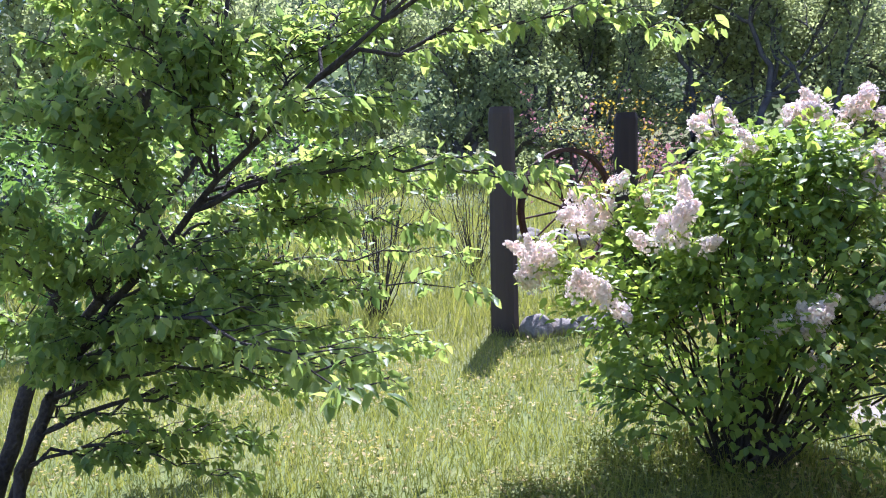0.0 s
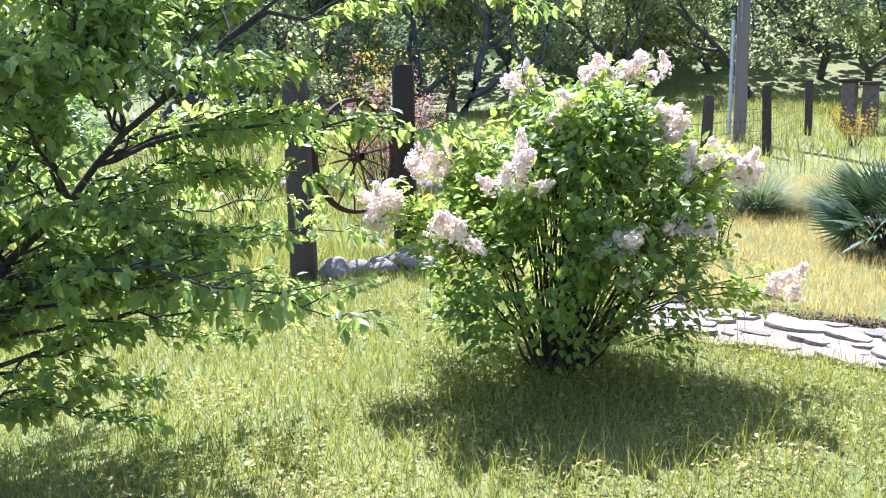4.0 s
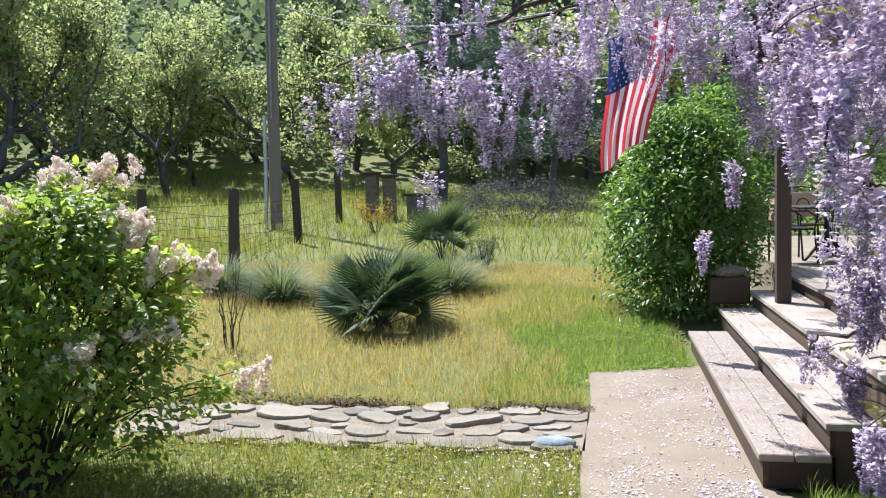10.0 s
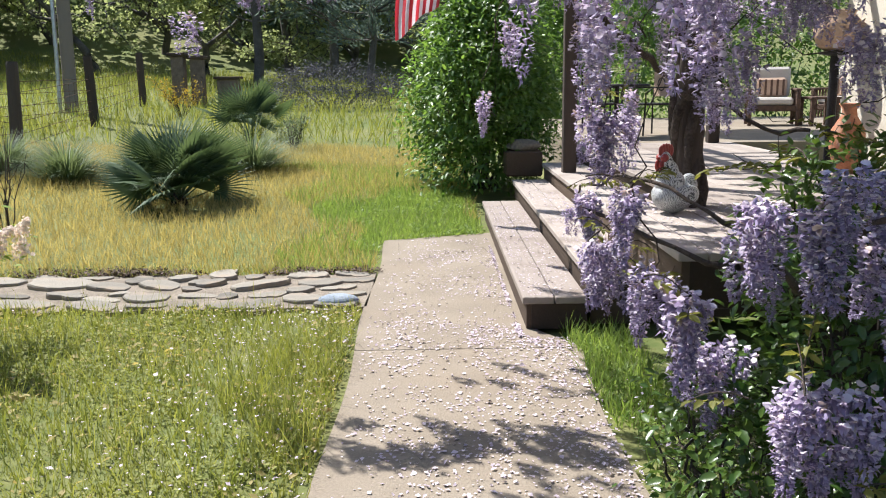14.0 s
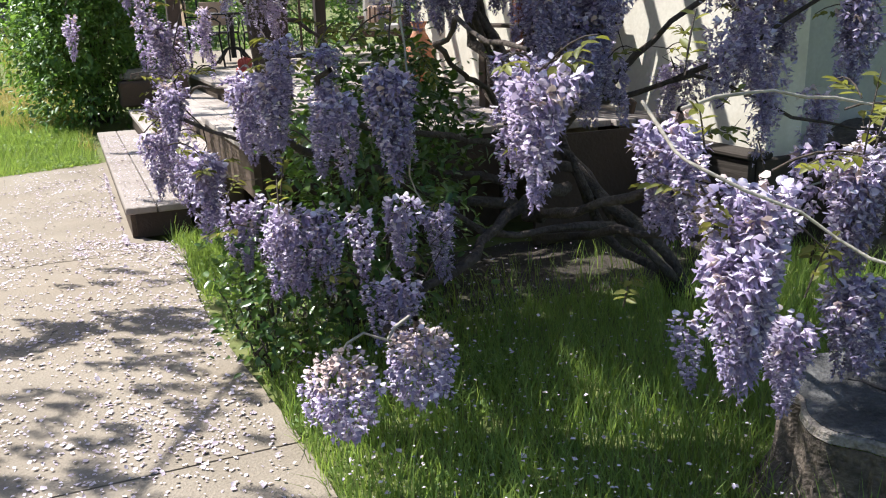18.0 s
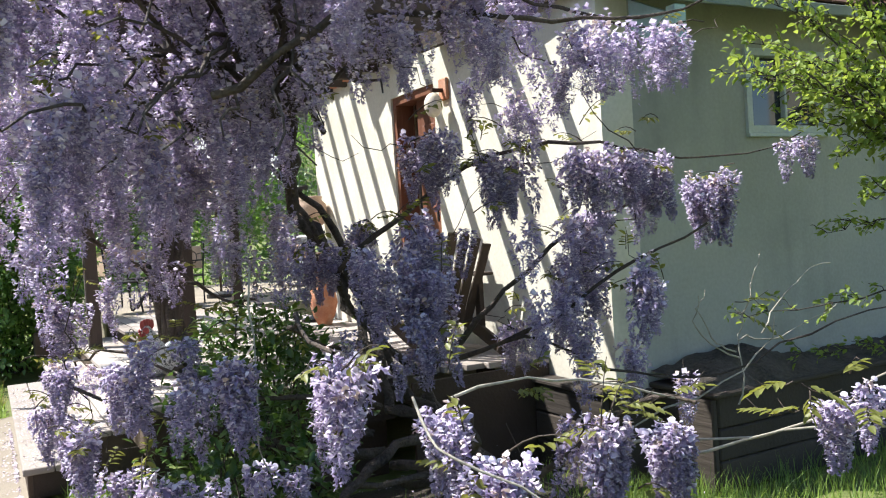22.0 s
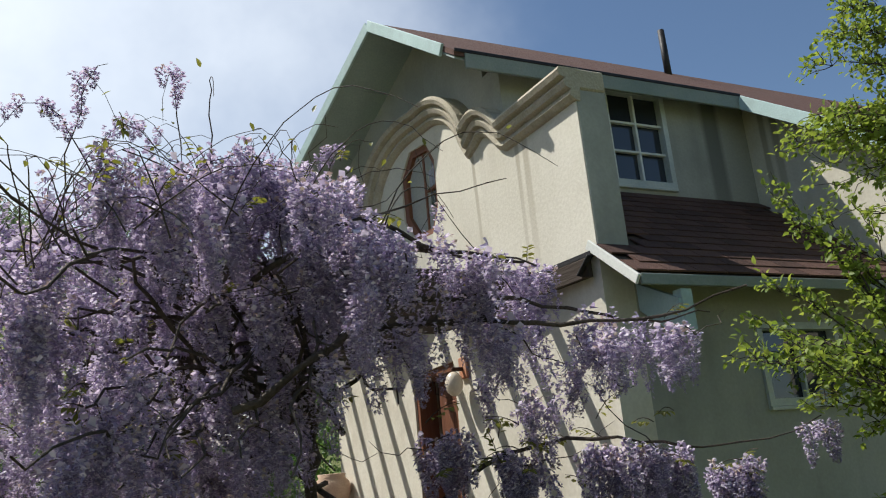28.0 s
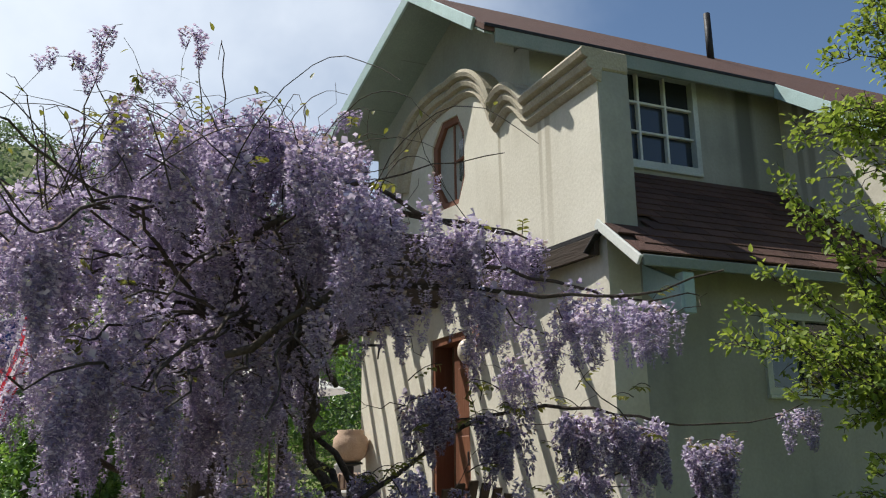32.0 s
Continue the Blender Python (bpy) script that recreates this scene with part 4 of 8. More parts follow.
deck = thing("deck", (4, 6, 0), "weathered grey plank deck", "deck", kind="structure")
x = 2.50
while x < 5.14:
    y0, y1 = 3.25 - min(max((x - 4.1) * 0.33, 0.0), 0.31), (4.95 if x + 0.13 < 3.13 else 10.3)
    near(deck, part("plank", boxed(x + 0.003, y0, 0.65, min(x + 0.145, 5.15) - 0.003, y1, 0.69, 0.004), M["deck"]))
    x += 0.148
near(deck, part("rim_board", boxed(2.52, 3.255, 0.40, 2.56, 4.94, 0.649), M["dark_wood"]))
near(deck, part("rim_board", boxed(2.56, 3.26, 0.38, 4.1, 3.30, 0.649), M["dark_wood"]))
near(deck, part("rim_board", boxed(4.1, 2.96, 0.0, 5.15, 2.99, 0.649), M["dark_wood"]))
near(deck, part("skirt_board", boxed(3.2, 3.42, -0.03, 4.1, 3.45, 0.64), M["dark_wood"]))
near(deck, part("rim_board", boxed(3.14, 4.96, 0.0, 3.18, 10.3, 0.649), M["dark_wood"]))
for sx, sy in ((2.6, 3.4), (3.6, 3.4), (4.9, 3.4), (2.6, 4.8)):
    near(deck, part("support", boxed(sx - 0.05, sy - 0.05, -0.05, sx + 0.05, sy + 0.05, 0.648), M["dark_wood"]))
tagged(part("terrace", boxed(3.2, 10.31, 0.0, 11, 17.5, 0.685), M["concrete"]), "paved terrace behind the deck", "terrace", kind="structure")
tp = thing("timber_planter", (6.9, 2.0, 0), "dark timber ledge along the shaded wall", "planter")
for k in range(3):
    near(tp, part("board", boxed(5.46, 1.72, 0.19 * k - 0.03, 8.4, 1.77, 0.19 * k + 0.155, 0.01), M["old_timber"]))
near(tp, part("end_board", boxed(5.41, 1.72, -0.03, 5.455, 2.245, 0.53, 0.01), M["old_timber"]))
# Added boards round the corner, dark where the deck's shadow falls.
for k in range(3):
    near(tp, part("board", boxed(5.00, 2.20, 0.19 * k - 0.03, 5.05, 2.94, 0.19 * k + 0.155, 0.01), M["old_timber"]))
near(tp, part("end_board", boxed(5.06, 2.20, -0.03, 5.40, 2.244, 0.535, 0.01), M["old_timber"]))
near(tp, part("cap_board", boxed(4.98, 2.18, 0.536, 5.152, 2.945, 0.57, 0.01), M["old_timber"]))
near(tp, part("cap_board", boxed(5.40, 1.68, 0.536, 8.4, 2.245, 0.57, 0.01), M["old_timber"]))
bank = bmesh.new()
bmesh.ops.create_grid(bank, x_segments=90, y_segments=10, size=0.5, matrix=Matrix.LocRotScale((6.9, 1.96, 0), None, (2.96, 0.55, 1)))
for v in bank.verts:
    hump = 0.13 * math.exp(-((v.co.x - 5.95) / 0.5) ** 2)
    v.co.z = 0.565 + (0.02 + hump + 0.05 * noise.noise((v.co.x * 4, v.co.y * 5, 2.0))) * min(1.0, max(0.0, (v.co.y - 1.70) / 0.22)) + 0.02 * noise.noise((v.co.x * 14, v.co.y * 14, 6.0))
near(tp, part("soil_bank", bank, M["dry_earth"], None, "dark earth heaped on the ledge", True))

# pergola
perg = thing("pergola", (3.2, 6, 0.69), "dark timber pergola overgrown with wisteria", "pergola")


def ppart(name, bm, mat=None):
    return near(perg, part(name, bm, mat or M["post_wood"]))


for px, py in ((2.80, 8.40), (3.28, 5.70), (2.97, 4.76), (4.9, 10.2)):
    ppart("post", boxed(px - 0.07, py - 0.07, 0.0 if px < 3 else 0.69, px + 0.07, py + 0.07, 2.95, 0.012))
ppart("beam", boxed(2.95, 3.5, 2.95, 3.05, 10.5, 3.12, 0.01))
ppart("beam", boxed(3.25, 3.5, 2.95, 3.35, 10.5, 3.12, 0.01))
for k in range(18):
    y = 3.05 + 0.40 * k
    ppart("rafter", boxed(2.4, y - 0.03, 3.125, 5.14, y + 0.025, 3.26, 0.006))
# ---- the wisteria ----
rng = np.random.default_rng(7)


def raceme(rng, length, wide, n, size, tpl=PEA, petals=(0, 0, 0, 0, 0, 1, 1, 1, 1), loose=0.34):
    """A hanging flower cluster from its top at the origin: florets round a thin stalk, broad above, with dark buds at the tip."""
    s = np.sort(rng.uniform(0, 1, n) ** 0.85)
    a = rng.uniform(0, 2 * math.pi, n)
    r = wide * 0.5 * np.clip(np.minimum(s / 0.12 + 0.35, 1.05 - s ** 1.25 * 0.92), 0.10, 1) * rng.uniform(0.45, 1.0, n)
    out = np.stack([np.cos(a), np.sin(a), np.zeros(n)], 1)
    P = out * r[:, None]
    P[:, 2] = -s * length + rng.normal(0, 0.008, n)
    D = unit(out + rng.normal(0, loose, (n, 3)) + np.array([0, 0, -0.70]))
    N = unit(0.3 * out + np.array([0, 0, 1.0]) + rng.normal(0, loose, (n, 3)))
    sz = size * (1.08 - 0.60 * s) * rng.uniform(0.75, 1.2, n)
    V, F = spread(tpl, P, D, N, sz, sz * 1.0, sz * 0.9)
    kind = np.tile(np.array(petals), (n, 1))
    kind[(s > 0.84) | (rng.uniform(0, 1, n) < 0.10)] = 1
    kind[(s < 0.30) & (rng.uniform(0, 1, n) < 0.10)] = 2
    return V, F, kind.ravel()


def petal_mesh(name, V, F, kind):
    me = np_mesh(name, V, F)
    for m in ("wisteria", "wisteria_keel", "wisteria_faded"):
        me.materials.append(M[m])
    me.polygons.foreach_set("material_index", kind.astype(np.int32))
    return me


SIZES = (0.24, 0.30, 0.20, 0.36, 0.22, 0.27)
RAC = [petal_mesh("raceme", *raceme(rng, L, W, n, 0.0262)) for L, W, n in zip(SIZES, (0.090, 0.096, 0.10, 0.088, 0.115, 0.074), (175, 215, 165, 230, 190, 150))]
SIZES_LO = (0.26, 0.32, 0.22, 0.36)
RAC_LO = [raceme(rng, L, W, n, 0.0335, PEA_FAR, (0, 0, 1), 0.36) for L, W, n in zip(SIZES_LO, (0.078, 0.082, 0.088, 0.072), (76, 90, 70, 94))]

wist = thing("wisteria", (3.15, 1.35, 0), "old wisteria vine hung with lavender flower clusters", "wisteria vine")


def vine(name, pts, r0, r1, label="", sides=7, mat=None, wob=0.03):
    """A gnarled limb through the points given."""
    P = []
    for a, b in zip(pts, pts[1:]):
        n = max(3, int(np.linalg.norm(np.subtract(b, a)) / 0.12))
        P.extend(bend(a, b, n + 1, 0, 0)[:-1])
    P.append(np.asarray(pts[-1], float))
    P = np.array(P)
    for _ in range(3):
        P[1:-1] = (P[:-2] + 2 * P[1:-1] + P[2:]) / 4
    w = rng.normal(0, wob, (len(P), 3))
    w[1:-1] = (w[:-2] + w[1:-1] + w[2:]) / 3
    w[0] = w[-1] = 0
    P = P + w * 1.2
    R = np.linspace(r0, r1, len(P)) * (1 + 0.14 * np.sin(np.arange(len(P)) * 1.7))
    ob = tube_part(name, [(P, R)], mat or M["vine_bark"], None, label, sides)
    near(wist, ob)
    return P


ROOT = [(4.28, 1.75, -0.08), (4.15, 1.85, 0.25), (3.85, 2.0, 0.50), (3.55, 2.15, 0.72)]
vine("trunk", ROOT + [(3.62, 2.45, 0.95), (3.58, 2.7, 1.2), (3.4, 2.7, 1.7), (3.1, 2.55, 2.4), (2.8, 2.4, 2.95)], 0.032, 0.026, "gnarled twisted trunk", 9, wob=0.07)
vine("trunk", [(4.35, 1.85, -0.08), (4.05, 2.05, 0.35), (3.75, 2.3, 0.75), (3.55, 2.6, 1.1), (3.4, 2.75, 1.55), (3.2, 2.85, 2.3), (3.1, 3.6, 3.0)], 0.027, 0.021, sides=8, wob=0.09)
vine("trunk", [(4.0, 2.0, 0.35), (3.8, 2.3, 0.8), (3.66, 2.7, 1.25), (3.42, 2.95, 2.0), (3.2, 3.2, 2.9)], 0.024, 0.018, wob=0.08)
vine("trunk", [(3.85, 2.0, 0.5), (3.62, 2.2, 0.92), (3.45, 2.35, 1.3), (3.1, 2.3, 1.9), (2.8, 2.2, 2.6)], 0.017, 0.016, wob=0.08)
vine("trunk", [(4.2, 1.8, 0.1), (3.9, 1.75, 0.42), (3.55, 1.72, 0.50), (3.2, 1.75, 0.52), (2.9, 1.85, 0.6)], 0.022, 0.012, "low sprawling limb", wob=0.06)
for k in range(5):
    a0 = 1.26 * k
    vine("trunk", [(2.97 + 0.085 * math.cos(a0 + s * 4.4), 4.76 + 0.085 * math.sin(a0 + s * 4.4), 0.67 + 2.4 * s) for s in (0, 0.2, 0.4, 0.6, 0.8, 1.0)], 0.045 - 0.005 * k, 0.032, "vine stem twined round a post" if k == 0 else "", 7, wob=0.03)
# low limbs over the grass and along the path
vine("branch", [(3.75, 2.05, 0.55), (3.47, 1.87, 0.59), (3.23, 1.71, 0.47), (2.93, 1.53, 0.38), (2.68, 1.41, 0.36), (2.43, 1.11, 0.32), (2.50, 0.86, 0.50)], 0.030, 0.010)
vine("branch", [(2.50, 0.91, 0.49), (2.35, 0.86, 0.48), (2.25, 0.82, 0.44)], 0.0055, 0.003, mat=M["dry_twig"])
vine("branch", [(3.5, 2.1, 0.5), (2.63, 1.91, 0.77), (2.33, 1.66, 0.97), (2.13, 1.46, 1.02)], 0.026, 0.010)
vine("branch", [(3.52, 2.15, 0.72), (2.53, 1.71, 0.97), (2.38, 1.31, 1.20), (2.33, 1.01, 1.22)], 0.015, 0.007)
vine("branch", [(3.45, 2.1, 0.6), (2.63, 2.51, 0.72), (2.23, 2.81, 0.87), (2.03, 3.21, 0.92)], 0.02, 0.007)
vine("branch", [(3.60, 2.3, 0.84), (3.3, 2.0, 1.02), (2.78, 1.41, 1.27), (2.68, 0.81, 1.34), (2.63, 0.41, 1.28)], 0.013, 0.006)
vine("branch", [(3.5, 2.0, 0.45), (3.33, 1.41, 0.62), (3.38, 0.91, 0.77), (3.13, 0.51, 1.02), (2.87, 0.16, 1.15)], 0.026, 0.008)
vine("branch", [(3.55, 2.0, 0.35), (3.53, 1.31, 0.52), (3.63, 0.81, 0.64), (3.58, 0.41, 0.87), (3.43, 0.11, 1.10), (3.58, -0.04, 1.06)], 0.022, 0.006)
vine("branch", [(2.87, 0.16, 1.15), (3.13, 0.16, 1.19), (3.38, 0.11, 1.12), (3.58, 0.01, 1.06)], 0.0045, 0.003, mat=M["dry_twig"])
vine("branch", [(3.58, 0.41, 0.82), (3.78, 0.06, 0.90), (3.93, -0.24, 1.00), (4.18, -0.44, 1.18)], 0.0055, 0.003, mat=M["dry_twig"])
vine("branch", [(3.63, 0.21, 0.84), (3.88, -0.14, 0.92), (4.13, -0.39, 0.96)], 0.0055, 0.003, mat=M["dry_twig"])
vine("branch", [(2.73, 0.11, 1.18), (2.75, -0.07, 1.10), (2.85, -0.21, 1.00), (2.93, -0.34, 0.92)], 0.004, 0.003, "pale bare twig", mat=M["dry_twig"])
vine("branch", [(2.61, 1.16, 1.52), (2.56, 1.03, 1.07), (2.55, 1.01, 0.88), (2.60, 0.97, 0.82)], 0.0035, 0.003, "pale hanging twig", mat=M["dry_twig"])
vine("branch", [(2.9, 3.4, 0.75), (2.38, 4.11, 0.97), (2.23, 4.71, 0.87), (2.33, 5.11, 0.62)], 0.012, 0.005)
vine("branch", [(2.6, 4.9, 3.1), (2.1, 5.1, 2.6), (1.86, 5.32, 2.0), (1.72, 5.71, 1.48)], 0.008, 0.003)
vine("branch", [(2.75, 1.6, 2.85), (3.1, 1.4, 2.98), (3.5, 1.25, 3.12), (3.85, 1.2, 3.20)], 0.007, 0.002, "thin bare branch")
# limbs towards the house
armA = vine("branch", [(3.1, 2.6, 2.6), (2.98, 1.81, 2.84), (3.23, 1.26, 2.86), (3.58, 1.16, 2.82), (3.96, 1.31, 2.82)], 0.028, 0.007)
armA2 = vine("branch", [(3.1, 2.5, 2.3), (3.13, 1.51, 2.52), (3.63, 1.16, 2.52), (4.08, 0.96, 2.44), (4.25, 0.71, 2.42), (4.53, 0.51, 2.52)], 0.024, 0.004)
armB = vine("branch", [(3.56, 2.68, 1.22), (3.35, 2.2, 1.40), (3.25, 1.91, 1.50), (3.57, 1.66, 1.72), (3.92, 1.51, 1.97), (4.29, 1.16, 1.99), (4.73, 1.26, 1.92), (5.13, 1.33, 1.90), (5.53, 1.11, 2.00)], 0.017, 0.003)
armE = vine("branch", [(3.75, 2.2, 0.7), (3.73, 1.86, 0.97), (4.03, 1.61, 1.32), (4.28, 1.41, 1.62), (4.53, 1.26, 1.70)], 0.020, 0.006)
armF = vine("branch", [(3.73, 1.86, 0.97), (4.08, 1.36, 1.14), (4.33, 1.06, 1.42), (4.58, 0.86, 1.57)], 0.014, 0.005)
vine("branch", [(3.93, 1.55, 1.06), (4.08, 1.36, 1.02), (4.43, 1.01, 0.87), (4.83, 0.71, 0.97), (5.13, 0.46, 1.17), (5.38, 0.31, 1.12)], 0.008, 0.003)
vine("branch", [(3.93, 1.21, 0.62), (4.33, 0.91, 0.77), (4.63, 0.66, 0.87), (4.68, 0.61, 1.17)], 0.0055, 0.003, mat=M["dry_twig"])
armH = vine("branch", [(2.6, 1.5, 2.2), (2.85, 1.25, 2.38), (3.05, 1.2, 2.50), (3.38, 1.2, 2.62), (3.72, 1.2, 2.67), (4.08, 1.2, 2.58), (4.39, 1.2, 2.51), (4.72, 1.2, 2.48), (4.98, 1.2, 2.56)], 0.018, 0.003)
armI = vine("branch", [(2.7, 1.7, 2.7), (2.95, 1.3, 2.93), (3.2, 1.22, 3.0), (3.45, 1.2, 2.84), (3.7, 1.2, 2.82), (3.97, 1.22, 2.78)], 0.016, 0.004)
armJ = vine("branch", [(3.55, 1.2, 2.64), (3.7, 1.18, 2.5), (3.88, 1.15, 2.36), (4.02, 1.15, 2.3)], 0.006, 0.002)
for tw in ([(4.86, 1.0, 0.70), (4.89, 1.0, 0.90), (4.88, 1.0, 1.02), (4.92, 1.0, 1.14)], [(4.88, 1.0, 1.0), (5.04, 1.0, 1.01), (5.24, 1.0, 0.99), (5.42, 1.0, 1.06), (5.60, 1.0, 1.11)],
           [(5.04, 1.0, 1.02), (5.16, 1.0, 1.16), (5.29, 1.0, 1.22), (5.42, 1.0, 1.30), (5.56, 1.0, 1.32)], [(4.86, 1.0, 0.95), (4.74, 1.0, 1.02), (4.64, 1.0, 1.10), (4.60, 1.0, 1.20), (4.68, 1.0, 1.26)],
           [(4.90, 1.0, 1.1), (4.96, 1.0, 1.22), (5.04, 1.0, 1.35), (5.06, 1.0, 1.42)], [(4.88, 1.0, 0.92), (4.68, 0.98, 1.00), (4.58, 0.98, 1.12), (4.62, 0.98, 1.24)]):
    vine("branch", tw, 0.0048, 0.0016, "bare curling twig", 5, M["dry_twig"], 0.015)
# Unseen overhead limb, added to throw dappled shadow on the path.
armShade = vine("branch", [(1.3, 4.15, 2.87), (0.5, 3.4, 3.2), (-0.1, 2.6, 3.35), (-0.4, 1.7, 3.4), (-0.5, 1.0, 3.45)], 0.02, 0.006)
armC = vine("branch", [(3.1, 4.5, 3.1), (2.2, 4.3, 3.0), (1.2, 4.1, 2.85), (0.4, 3.9, 2.62), (-0.35, 3.8, 2.42)], 0.03, 0.006)
armD = vine("branch", [(3.0, 5.5, 3.15), (2.0, 5.2, 3.1), (1.2, 4.8, 2.9), (0.5, 4.6, 2.75)], 0.03, 0.006)
vine("branch", [(2.05, 3.5, 1.78), (2.4, 3.8, 1.66), (2.75, 4.3, 1.48), (3.0, 4.55, 1.36), (3.25, 4.3, 1.22), (3.45, 4.1, 1.20)], 0.020, 0.012)
for k in range(16):
    y0 = rng.uniform(3.4, 9.0)
    a = (rng.uniform(2.5, 3.6), y0, 3.2)
    b = (rng.uniform(1.6, 4.0), y0 + rng.uniform(-1.2, 1.2), rng.uniform(3.3, 3.8))
    vine("branch", [a, np.add(a, b) / 2 + [0, 0, 0.2], b], 0.018, 0.005, sides=5)
for k in range(46):
    a = (3.1 + rng.normal(0, 0.12), 2.5 + rng.normal(0, 0.2), rng.uniform(1.9, 2.9))
    b = (rng.uniform(1.6, 3.3), rng.uniform(0.85, 1.8), rng.uniform(1.9, 3.0))
    vine("branch", [a, np.add(a, b) / 2 + [0, 0, 0.22], b], 0.016, 0.004, sides=5, wob=0.05)

spots = []


def bunch(c, w, h, n, L0=0.18, L1=0.32):
    """Some clusters that hang together: middle, width, height, number, shortest and longest."""
    for _ in range(n):
        L = min(rng.uniform(L0, L1), h * 1.05)
        z = c[2] + h / 2 - rng.uniform(0, 1) * max(h - L, 0.02)
        spots.append((c[0] + rng.normal(0, w / 4.8), c[1] + rng.normal(0, w / 4.8), z, L))


# low clusters beside the path
for c, w, h, n in (
        ((2.22, 1.25, 0.64), 0.11, 0.32, 4), ((2.32, 1.19, 0.66), 0.10, 0.26, 3), ((2.20, 1.80, 0.57), 0.14, 0.30, 4), ((2.03, 1.58, 0.80), 0.15, 0.28, 4), ((2.45, 0.95, 1.08), 0.13, 0.36, 6),
        ((2.40, 1.20, 1.05), 0.10, 0.22, 3), ((2.33, 1.00, 1.03), 0.06, 0.28, 2), ((2.63, 1.28, 0.64), 0.05, 0.30, 2), ((2.56, 1.16, 0.43), 0.04, 0.24, 2), ((2.47, 1.19, 0.64), 0.03, 0.26, 1),
        ((2.48, 1.16, 0.44), 0.04, 0.24, 1), ((2.79, 1.35, 0.59), 0.05, 0.26, 2), ((2.18, 1.11, 1.12), 0.09, 0.22, 3), ((2.15, 1.38, 1.09), 0.10, 0.22, 3)):
    bunch(c, w, h, n, 0.20, 0.30)
# low clusters beside the path
for c, w, h, n in (
        ((2.03, 2.27, 1.01), 0.16, 0.24, 4), ((2.37, 1.26, 1.21), 0.07, 0.14, 2), ((2.20, 1.07, 1.25), 0.06, 0.14, 2), ((1.97, 2.40, 0.80), 0.22, 0.24, 4), ((2.05, 2.05, 0.78), 0.16, 0.26, 3),
        ((2.08, 2.76, 0.72), 0.22, 0.22, 3), ((2.13, 3.03, 1.24), 0.28, 0.46, 8), ((2.03, 3.1, 0.88), 0.14, 0.22, 3), ((2.25, 1.75, 0.95), 0.12, 0.22, 2), ((3.22, 2.05, 1.45), 0.24, 0.36, 9),
        ((3.42, 2.0, 1.52), 0.16, 0.34, 6), ((3.68, 1.81, 1.24), 0.24, 0.52, 12)):
    bunch(c, w, h, n, 0.18, 0.30)
# nearest the grass
for c, w, h, n in (
        ((2.66, 0.42, 1.10), 0.24, 0.36, 8), ((2.85, 0.19, 1.02), 0.11, 0.25, 3), ((3.09, 0.37, 0.47), 0.06, 0.22, 1), ((3.86, -0.29, 0.98), 0.10, 0.26, 3), ((4.01, -0.31, 1.00), 0.10, 0.2, 2),
        ((2.85, -0.09, 0.80), 0.10, 0.44, 8), ((2.86, -0.06, 0.90), 0.14, 0.26, 6), ((3.34, 0.08, 0.88), 0.19, 0.32, 11), ((3.58, 0.08, 0.84), 0.17, 0.28, 8), ((3.38, 0.08, 0.60), 0.15, 0.24, 7),
        ((3.14, 0.08, 0.55), 0.11, 0.22, 4), ((2.80, 0.12, 1.00), 0.12, 0.22, 3)):
    bunch(c, w, h, n)
# before the house wall
for c, w, h, n in (
        ((3.35, 1.33, 1.18), 0.40, 0.62, 18), ((3.18, 1.26, 1.37), 0.3, 0.45, 7), ((3.57, 1.53, 1.88), 0.26, 0.38, 12), ((3.48, 1.46, 1.47), 0.28, 0.45, 14), ((3.92, 1.50, 1.78), 0.22, 0.40, 12),
        ((4.18, 1.26, 1.80), 0.18, 0.30, 6), ((4.33, 1.13, 1.79), 0.28, 0.32, 10), ((4.58, 1.21, 1.74), 0.26, 0.36, 9), ((5.06, 1.34, 1.64), 0.34, 0.42, 16), ((5.48, 1.11, 1.88), 0.16, 0.2, 3),
        ((4.25, 1.41, 1.22), 0.30, 0.50, 14), ((4.25, 0.91, 1.26), 0.12, 0.42, 6), ((4.38, 1.46, 1.52), 0.22, 0.28, 8), ((4.08, 1.66, 1.02), 0.25, 0.3, 6)):
    bunch(c, w, h, n)
# before the house wall
for c, w, h, n in (
        ((3.12, 0.96, 2.64), 0.40, 0.36, 16), ((3.25, 1.16, 2.32), 0.30, 0.40, 10), ((3.58, 1.14, 2.65), 0.30, 0.34, 14), ((3.96, 1.33, 2.68), 0.26, 0.32, 10), ((3.71, 1.18, 2.36), 0.26, 0.34, 9),
        ((4.10, 0.99, 2.28), 0.30, 0.30, 12), ((4.27, 0.71, 2.27), 0.22, 0.26, 8), ((3.87, 1.64, 2.18), 0.08, 0.32, 3), ((3.96, 1.37, 2.07), 0.20, 0.32, 8), ((3.50, 1.25, 3.00), 0.05, 0.16, 1),
        ((3.05, 1.05, 2.75), 0.30, 0.34, 8), ((4.30, 1.22, 1.72), 0.14, 0.30, 5), ((4.55, 1.25, 1.66), 0.12, 0.40, 6), ((4.12, 1.25, 1.50), 0.12, 0.26, 5)):
    bunch(c, w, h, n)
# before the house wall
for c, w, h, n in (
        ((4.26, 1.25, 1.42), 0.12, 0.32, 6), ((4.56, 1.22, 1.20), 0.10, 0.32, 5), ((4.08, 1.25, 1.20), 0.12, 0.40, 7), ((4.43, 1.22, 0.90), 0.09, 0.30, 4), ((4.16, 1.25, 1.02), 0.10, 0.32, 5)):
    bunch(c, w, h, n)
